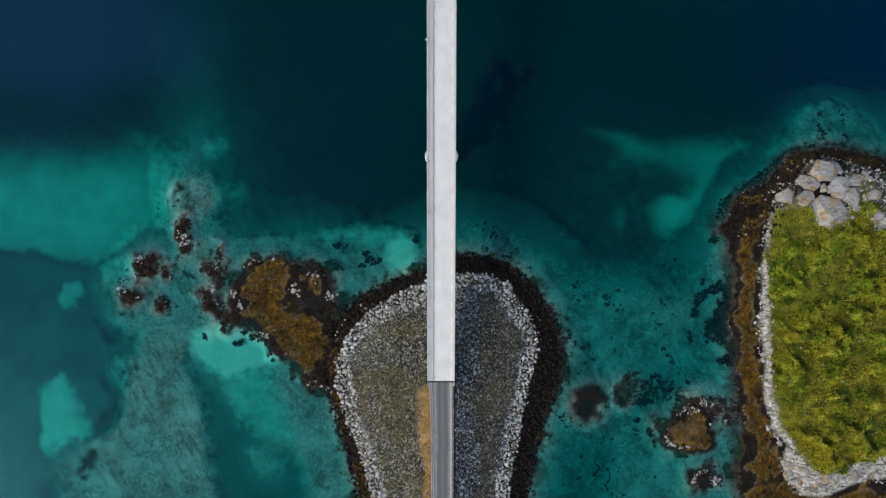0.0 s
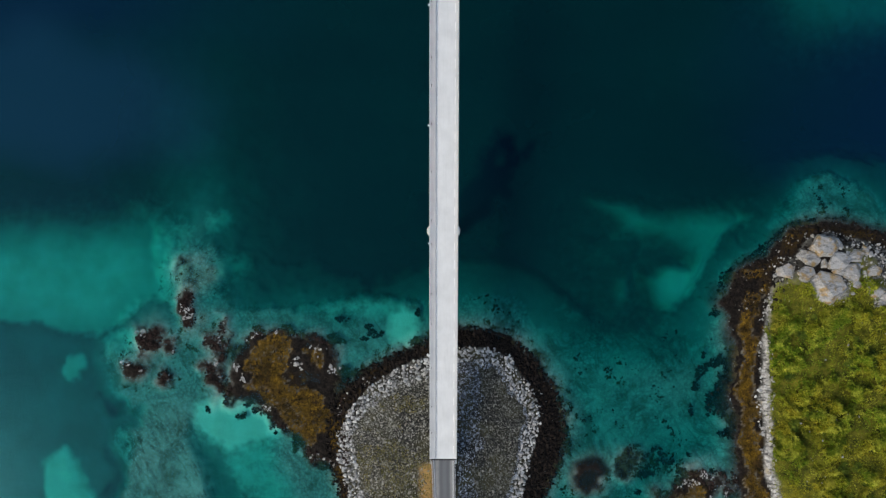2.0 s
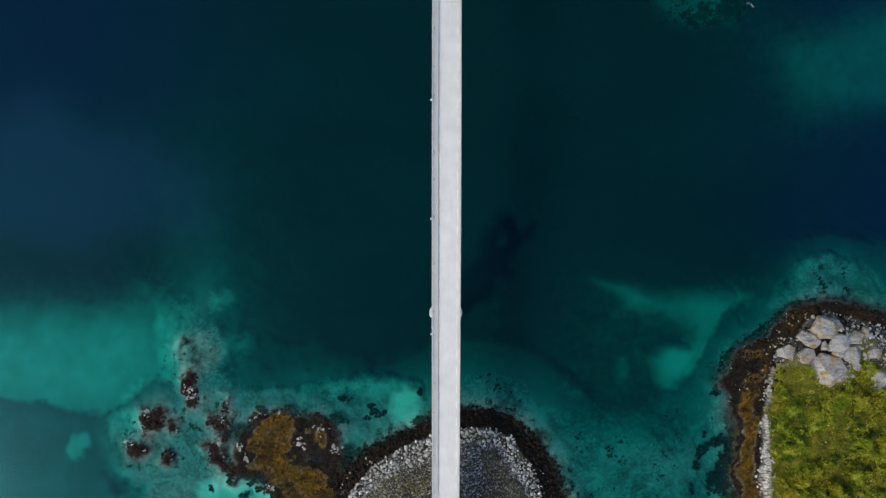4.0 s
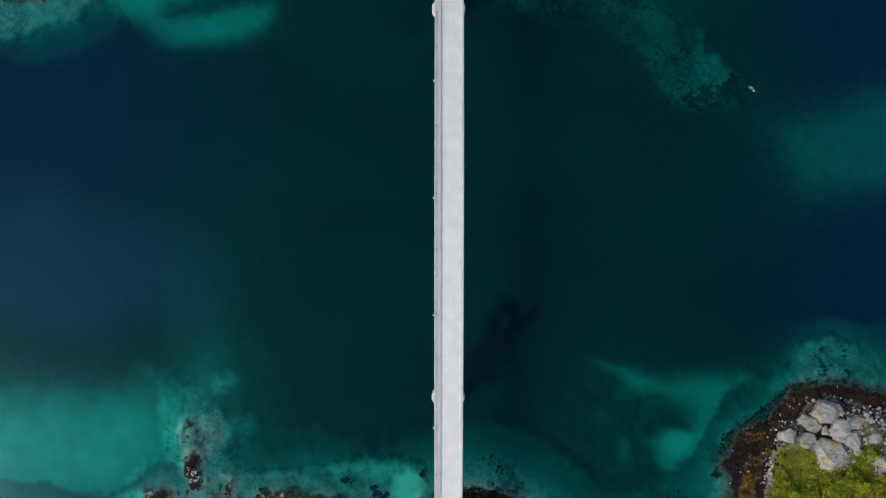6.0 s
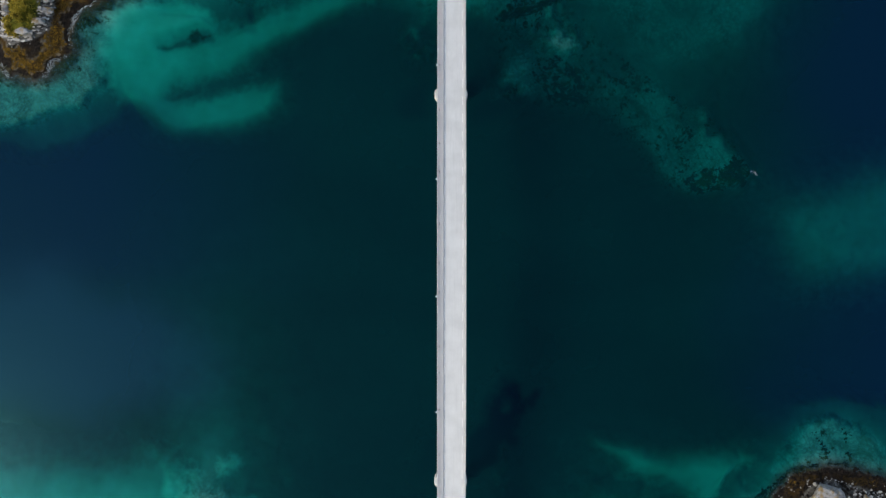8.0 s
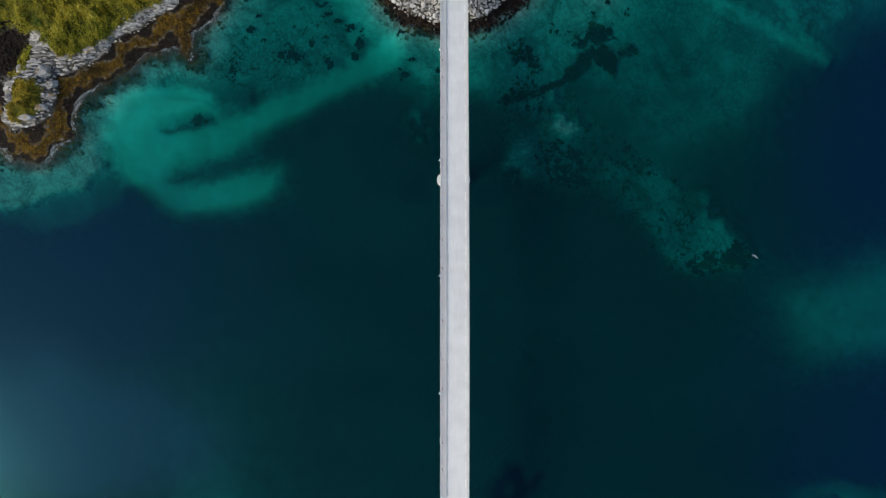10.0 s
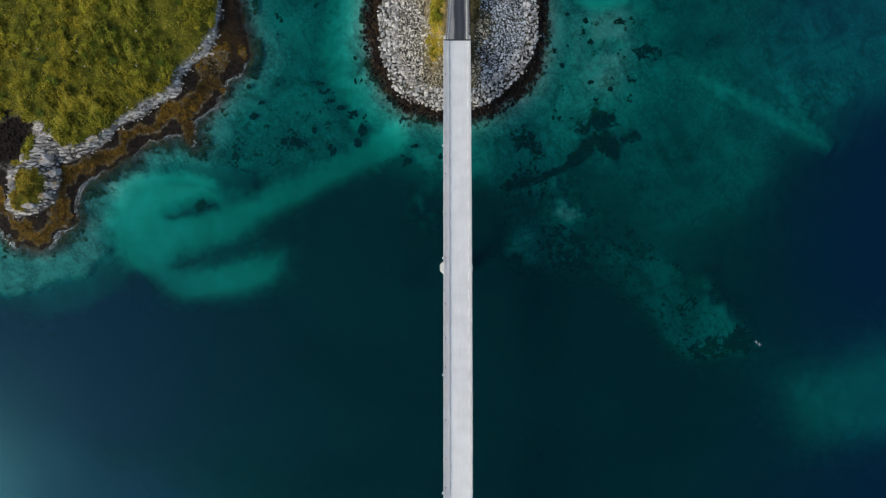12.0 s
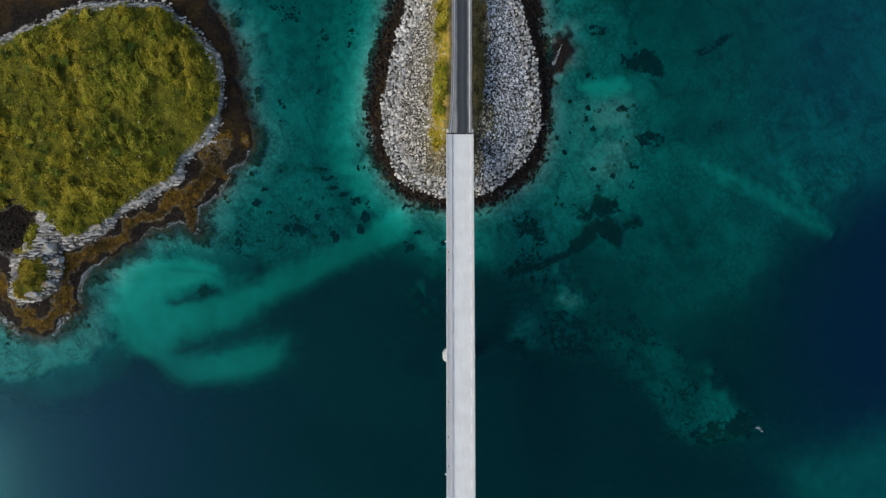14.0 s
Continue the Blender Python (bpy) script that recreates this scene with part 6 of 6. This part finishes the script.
# ---- dark stones on the skerries ----
def skerry_stones(seed):
    rng = np.random.RandomState(seed)
    x, y = rng.uniform(-112, -24, 26000), rng.uniform(-46, 24, 26000)
    x, y = np.concatenate((x, rng.uniform(62, 94, 4000))), np.concatenate((y, rng.uniform(-80, -42, 4000)))
    z = sample(GZ, x, y)
    near = np.full(len(x), -45.0)
    for cx, cy, rx, ry, top in SKERRIES:
        near = np.maximum(near, (1.25 - np.hypot((x - cx) / rx, (y - cy) / ry)) * min(rx, ry))
    for outline in (SHOAL_WRACK, SHOAL_EAST, SHOAL_SOUTH, SHOAL_STRIP):
        near = np.maximum(near, -np.abs(inside(outline, x, y) + 1.0) + 2.2)
    ok = (near > 0) & (z > -0.32) & (FIELD_B.fbm(x, y, 5.0, 3) > -0.25)
    x, y, z = x[ok], y[ok], z[ok]
    size = rng.uniform(0.35, 1.1, len(x))
    pale = (rng.rand(len(x)) < np.where(x > 0, 0.9, 0.75) * step(FIELD_B.fbm(x + 30, y, 3.4, 3), 0.05, 0.5)) & (z > -0.12)
    size = np.where(pale, size * 0.9, size)
    for w, material, label in ((~pale, M_SKERRY, "dark reddish-brown weedy stones of the skerries"), (pale, M_SHORE, "barnacled pale stones on the skerries")):
        tagged(crowd("skerry_stones", SMALL_STONES, x[w], y[w], z[w] + 0.05, size[w], material, 0.7, 0.3, 0.3, None, rng), label, "stones", kind="stuff")


skerry_stones(21)


def shallow_rocks(places, seed):
    """Small groups of pale rocks that just break the surface: (x, y, spread, count)."""
    rng = np.random.RandomState(seed)
    x = np.concatenate([cx + rng.normal(0, r, n) for cx, cy, r, n in places])
    y = np.concatenate([cy + rng.normal(0, r * 0.7, n) for cx, cy, r, n in places])
    tagged(crowd("shallow_rocks", SMALL_STONES, x, y, np.maximum(sample(GZ, x, y), -0.1), rng.uniform(0.4, 1.3, len(x)), M_SHORE, 0.5, 0.3, 0.6, None, rng),
           "pale barnacled rocks breaking the surface by the shoal", "stones", kind="stuff")


shallow_rocks([(-47.0, -13.2, 1.3, 16), (-35.4, -15.0, 1.2, 16), (-41.0, -8.4, 1.4, 14), (-25.6, -19.0, 2.0, 14), (-65.6, -14.2, 0.7, 14), (-64.0, -17.5, 0.6, 12), (-96.0, -3.2, 0.9, 10), (-101.0, -13.0, 0.9, 12), (-72.8, -13.0, 0.9, 16)], 27)


def tip_stones(seed):
    """Weedy black stones, a few of them pale, below the boulders of the eastern islet."""
    rng = np.random.RandomState(seed)
    x, y = spots(EAST_SHORE, 0.85, lambda a, b: (inside(EAST_RIM, a, b) < 3.0) & (b > 4.0) & (a < 145), rng)
    z = sample(GZ, x, y)
    keep = (z > -0.18) & (rng.rand(len(x)) < 0.75) & (np.hypot(x - 117.0, y - 18.0) > 7.0)
    x, y, z = x[keep], y[keep], z[keep]
    size = rng.uniform(0.5, 1.5, len(x))
    edge = inside(EAST_SHORE, x, y)
    pale = rng.rand(len(x)) < 0.45 * step(FIELD_B.fbm(x, y, 7.0, 3), 0.0, 0.6) + 0.45 * step(-np.abs(edge - 2.2), -1.6, -0.4) * step(FIELD.fbm(x, y, 6.0, 3), -0.1, 0.5)
    size = np.where(pale, size * 0.5, size)
    for w, material, label in ((~pale, M_WET, "weedy black stones below the boulders"), (pale, M_SHORE, "small pale stones among dark weed")):
        tagged(crowd("tip_stones", SMALL_STONES, x[w], y[w], z[w] + 0.04, size[w], material, 0.6, 0.3, 0.4, None, rng), label, "stones", kind="stuff")


tip_stones(23)


def pool_stones(seed):
    rng = np.random.RandomState(seed)
    x, y = spots(WEST_POOL, 0.9, lambda a, b: (inside(WEST_POOL, a, b) > -2.0) & (rng.rand(len(a)) < 0.8), rng)
    tagged(crowd("hollow_stones", SMALL_STONES, x, y, sample(GZ, x, y), rng.uniform(0.5, 1.6, len(x)), M_WET, 0.6, 0.3, 0.5, None, rng),
           "dark stones in a hollow of the islet", "stones", kind="stuff")


pool_stones(22)


# ---- wrack, kelp and foam at the water's edge ----
def wrack_on(outlines, gap, name, material, label, seed, low, high, dense=0.8, flat=0.5, size=(0.5, 1.2), mask="wrack"):
    rng = np.random.RandomState(seed)
    fronds = [tuft_shape(seed + s, 8, 0.75, 0.28, 0.12) for s in range(6)]
    xs, ys = [], []
    for outline in outlines:
        x, y = spots(outline, gap, lambda a, b: inside(outline, a, b) > -3, rng)
        xs.append(x)
        ys.append(y)
    x, y = np.concatenate(xs), np.concatenate(ys)
    z = sample(GZ, x, y)
    ok = (z > low) & (z < high) & (sample(MASKS[mask], x, y) > 0.4) & (rng.rand(len(x)) < dense)
    x, y, z = x[ok], y[ok], z[ok]
    s = rng.uniform(size[0], size[1], len(x))
    tagged(crowd(name, fronds, x, y, z + 0.02, s, material, flat, 0.25, 0.6, None, rng), label, "seaweed", kind="stuff")


wrack_on((EAST_SHORE, WEST_SHORE, CAUSEWAY_S_SHORE, SHOAL_WRACK, SHOAL_EAST, SHOAL_SOUTH), 0.6, "wrack", M_WRACK, "orange-brown knotted wrack over the tidal rocks", 700, -0.21, 2.0, 0.7)


def kelp_patches(outline, gap, seed, dense):
    """Dark clumps that float just under the surface."""
    rng = np.random.RandomState(seed)
    fronds = [tuft_shape(seed + s, 10, 0.8, 0.2, 0.16) for s in range(6)]
    x, y = spots(outline, gap, lambda a, b: (inside(outline, a, b) > -1.5) & (FIELD.fbm(a + 500, b, 4.0, 3) > 1 - 2 * dense), rng)
    z = sample(GZ, x, y)
    ok = z < -0.1
    x, y, z = x[ok], y[ok], z[ok]
    tagged(crowd("kelp", fronds, x, y, np.maximum(z, -0.2), rng.uniform(0.7, 1.4, len(x)), M_KELP_DARK, 0.5, 0.2, 0.5, None, rng),
           "dark kelp clumps close under the water", "seaweed", kind="stuff")


kelp_patches(WEED_EAST, 0.7, 800, 0.45)


def kelp_on_bed(outline, gap, seed, dense, size, wave=6.0, material=M_KELP):
    """Separate dark plants rooted on the bed."""
    rng = np.random.RandomState(seed)
    fronds = [tuft_shape(seed + s, 14, 0.9, 0.35, 0.2) for s in range(6)]
    x, y = spots(outline, gap, lambda a, b: (inside(outline, a, b) > 0) & (FIELD.fbm(a + 700, b, wave, 4, 0.65) > 1 - 2 * dense) & (sample(MASKS["sand"], a, b) < 0.55), rng)
    z = sample(GZ, x, y)
    ok = z < -0.28
    x, y, z = x[ok], y[ok], z[ok]
    tagged(crowd("kelp", fronds, x, y, z + 0.02, size[0] + (size[1] - size[0]) * rng.rand(len(x)) ** 3, material, 0.5, 0.2, 0.5, None, rng),
           "scattered dark kelp plants on the pale sea bed", "seaweed", kind="stuff")


def kelp_clumps(places, seed, material, label):
    """Round tangles of weed: (x, y, half widths)."""
    rng = np.random.RandomState(seed)
    fronds = [tuft_shape(seed + s, 12, 0.8, 0.22, 0.17) for s in range(6)]
    xs, ys = [], []
    for cx, cy, rx, ry in places:
        n = int(26 * rx * ry) + 10
        a, r = rng.uniform(0, 2 * np.pi, n), np.sqrt(rng.rand(n)) * (0.75 + 0.35 * rng.rand(n))
        x, y = cx + rx * r * np.cos(a), cy + ry * r * np.sin(a)
        ok = FIELD.fbm(x + 210, y, 1.6, 3) > -0.15
        xs.append(x[ok])
        ys.append(y[ok])
    x, y = np.concatenate(xs), np.concatenate(ys)
    z = np.minimum(np.maximum(sample(GZ, x, y) - 0.02, -1.0), -0.30)
    tagged(crowd("kelp", fronds, x, y, z, rng.uniform(0.45, 0.95, len(x)), material, 0.5, 0.2, 0.5, None, rng), label, "seaweed", kind="stuff")


CLUMPS_BAY = [(-32.8, 199.0, 1.6, 1.4), (-29.8, 194.2, 1.4, 2.1), (-31.4, 190.1, 1.1, 1.4), (-52.2, 190.1, 4.3, 2.1), (-39.6, 187.9, 1.4, 2.1), (-45.0, 194.2, 0.9, 0.9), (-16.3, 196.8, 1.8, 1.4), (-17.8, 185.2, 1.2, 1.2),
              (-13.1, 189.7, 1.1, 1.2), (-15.5, 184.3, 1.4, 0.9), (-39.6, 203.7, 1.1, 0.9), (-36.9, 201.3, 1.1, 0.7), (-42.2, 206.7, 1.8, 0.9), (-64.6, 198.7, 1.4, 1.2), (-61.9, 202.3, 1.1, 0.9)]
CLUMPS_NE = [(35.5, 230.6, 0.7, 0.5), (41.2, 228.4, 0.7, 0.9), (39.8, 227.0, 0.7, 0.5), (42.7, 221.7, 0.7, 1.1), (45.9, 214.2, 0.9, 0.7), (49.0, 207.1, 0.7, 0.7), (42.7, 209.2, 0.7, 0.5), (35.2, 220.3, 0.9, 0.7), (33.8, 214.6, 0.7, 0.5),
             (40.9, 239.4, 0.9, 1.2), (42.6, 253.2, 1.4, 1.8), (44.7, 252.7, 1.6, 1.1), (51.5, 243.8, 1.1, 1.8), (31.1, 219.0, 0.7, 0.7)]
CLUMPS_COVE = [(-63.0, -25.6, 1.6, 1.4), (-60.3, -27.9, 1.1, 1.1), (-69.2, -25.1, 1.1, 0.9), (-75.5, -27.9, 1.2, 1.2), (-54.5, -34.5, 1.1, 1.8), (-56.8, -26.5, 0.9, 1.1),
               (-22.1, -3.4, 2.8, 1.6), (-23.8, -1.6, 1.8, 0.9), (-32.7, 0.9, 2.5, 0.9), (-25.6, -5.2, 1.4, 0.7), (-8.7, 2.8, 0.7, 2.1)]
CLUMPS_MID = [(66.9, -41.1, 2.8, 1.4), (70.5, -44.3, 2.5, 1.1), (74.9, -47.0, 2.1, 1.1), (63.4, -48.8, 3.2, 1.4), (59.8, -42.5, 1.4, 1.1), (61.6, -54.1, 1.1, 0.7), (66.0, -57.7, 1.8, 1.4), (77.6, -42.2, 0.7, 0.7), (85.6, -47.9, 2.1, 1.4), (87.4, -50.5, 1.2, 2.1)]
for k, places in enumerate((CLUMPS_BAY, CLUMPS_NE, CLUMPS_COVE, CLUMPS_MID)):
    kelp_clumps(places, 890 + k, M_KELP_DARK, "round dark kelp tangles on the pale bed")
kelp_clumps([(51.6, 228.2, 1.9, 0.9)], 896, M_SKERRY, "reddish weed on a drowned rock")
kelp_on_bed(SHELF_NORTH, 0.8, 870, 0.17, (0.25, 1.2))
kelp_on_bed(SHELF_TAIL, 0.9, 872, 0.25, (0.3, 1.2))
for k, outline in enumerate((WEED_STREAK, WEED_STREAK_B, WEED_STREAK_C, WEED_STREAK_D, WEED_FAR_A, WEED_FAR_C, WEED_FAR_D)):
    kelp_on_bed(outline, 0.42, 873 + 3 * k, 0.80 if k == 0 else 0.62, (0.3, 1.0), 1.7, M_KELP_DARK)
for k, outline in enumerate((WEED_TAIL, ROCK_BREAK)):
    kelp_on_bed(outline, 0.6, 899 + k, 0.44, (0.4, 1.3), 3.0, M_KELP_DARK)
kelp_on_bed(SHELF_EAST, 1.0, 878, 0.24, (0.25, 1.2))
kelp_on_bed(WEED_MID, 0.8, 880, 0.55, (0.5, 1.0), 4.0)


def kelp_fringe(shore, seed, reach):
    """Dark tangles in the shallows just off the rocks."""
    rng = np.random.RandomState(seed)
    fronds = [tuft_shape(seed + s, 10, 0.8, 0.2, 0.16) for s in range(6)]
    x, y = spots(shore, 0.6, lambda a, b: (inside(shore, a, b) > -reach) & (inside(shore, a, b) < 1.5) & (FIELD.fbm(a + 300, b, 5.0, 4, 0.6) > 0.12 - 0.10 * inside(shore, a, b)), rng)
    z = sample(GZ, x, y)
    ok = (z < 0.1)
    x, y, z = x[ok], y[ok], z[ok]
    tagged(crowd("kelp", fronds, x, y, np.maximum(z, -0.25), rng.uniform(0.6, 1.3, len(x)), M_KELP, 0.5, 0.2, 0.5, None, rng),
           "dark kelp fringe in the shallows off the rocks", "seaweed", kind="stuff")


kelp_fringe(EAST_SHORE, 810, 3.0)
kelp_on_bed([(84.0, 2.0), (88.0, 15.5), (94.5, 19.5), (103.0, 26.0), (108.0, 31.0), (116.0, 33.0), (127.0, 33.5), (127.0, 29.0), (113.0, 28.5), (104.0, 22.5), (95.5, 16.0), (90.0, 12.0), (87.0, 2.0)], 0.55, 885, 0.62, (0.5, 1.1), 4.0, M_KELP_DARK)
kelp_fringe(WEST_SHORE, 820, 6.0)
kelp_fringe(SHOAL_WRACK, 830, 6.0)
kelp_fringe(SHOAL_EAST, 840, 8.0)
kelp_fringe(CAUSEWAY_S_SHORE, 850, 2.5)
kelp_fringe(CAUSEWAY_N_SHORE, 860, 2.0)


def foam(places, seed, scale=1.0):
    """Thin broken foam where the swell meets the rock."""
    rng = np.random.RandomState(seed)
    x, y = np.array([p[0] for p in places]), np.array([p[1] for p in places])
    tagged(crowd("foam", [stone_shape(90 + s, 8, 0.12, 0.0) for s in range(6)], x, y, np.maximum(sample(GZ, x, y), 0.0) + 0.03, scale * rng.uniform(0.12, 0.34, len(x)), M_FOAM, 0.5, 0.05, 1.2, None, rng),
           "thin white foam along the waterline", "foam", kind="stuff")


def waterline(outline, seed, dense, keep, band=0.12):
    """Places where the ground comes up through the water."""
    rng = np.random.RandomState(seed)
    x, y = spots(outline, 0.24, keep, rng)
    z = sample(GZ, x, y)
    ok = (np.abs(z) < band) & (rng.rand(len(x)) < dense * step(FIELD.fbm(x, y, 9.0, 3), -0.3, 0.5))
    return list(zip(x[ok], y[ok]))


foam(waterline(WEST_SHORE, 1, 3.0, lambda x, y: y < 178.0, 0.14), 900, 0.62)
foam(waterline(WEST_SHORE, 3, 1.0, lambda x, y: (y >= 178.0) & (y < 215.0), 0.10), 903, 0.5)
foam(waterline(EAST_SHORE, 2, 0.25, lambda x, y: (x < 140.0), 0.06), 901, 0.6)
foam([(96.2 + 1.7 * k + random.gauss(0, 0.25), 126.0 - 0.9 * k + random.gauss(0, 0.2)) for k in [random.uniform(-1, 0.4) for _ in range(22)]], 902, 0.8)
foam([(31.0 + 1.1 * k + random.gauss(0, 0.25), 244.6 + 2.6 * k + random.gauss(0, 0.25)) for k in [random.uniform(-1, 1) for _ in range(40)]], 904, 1.0)
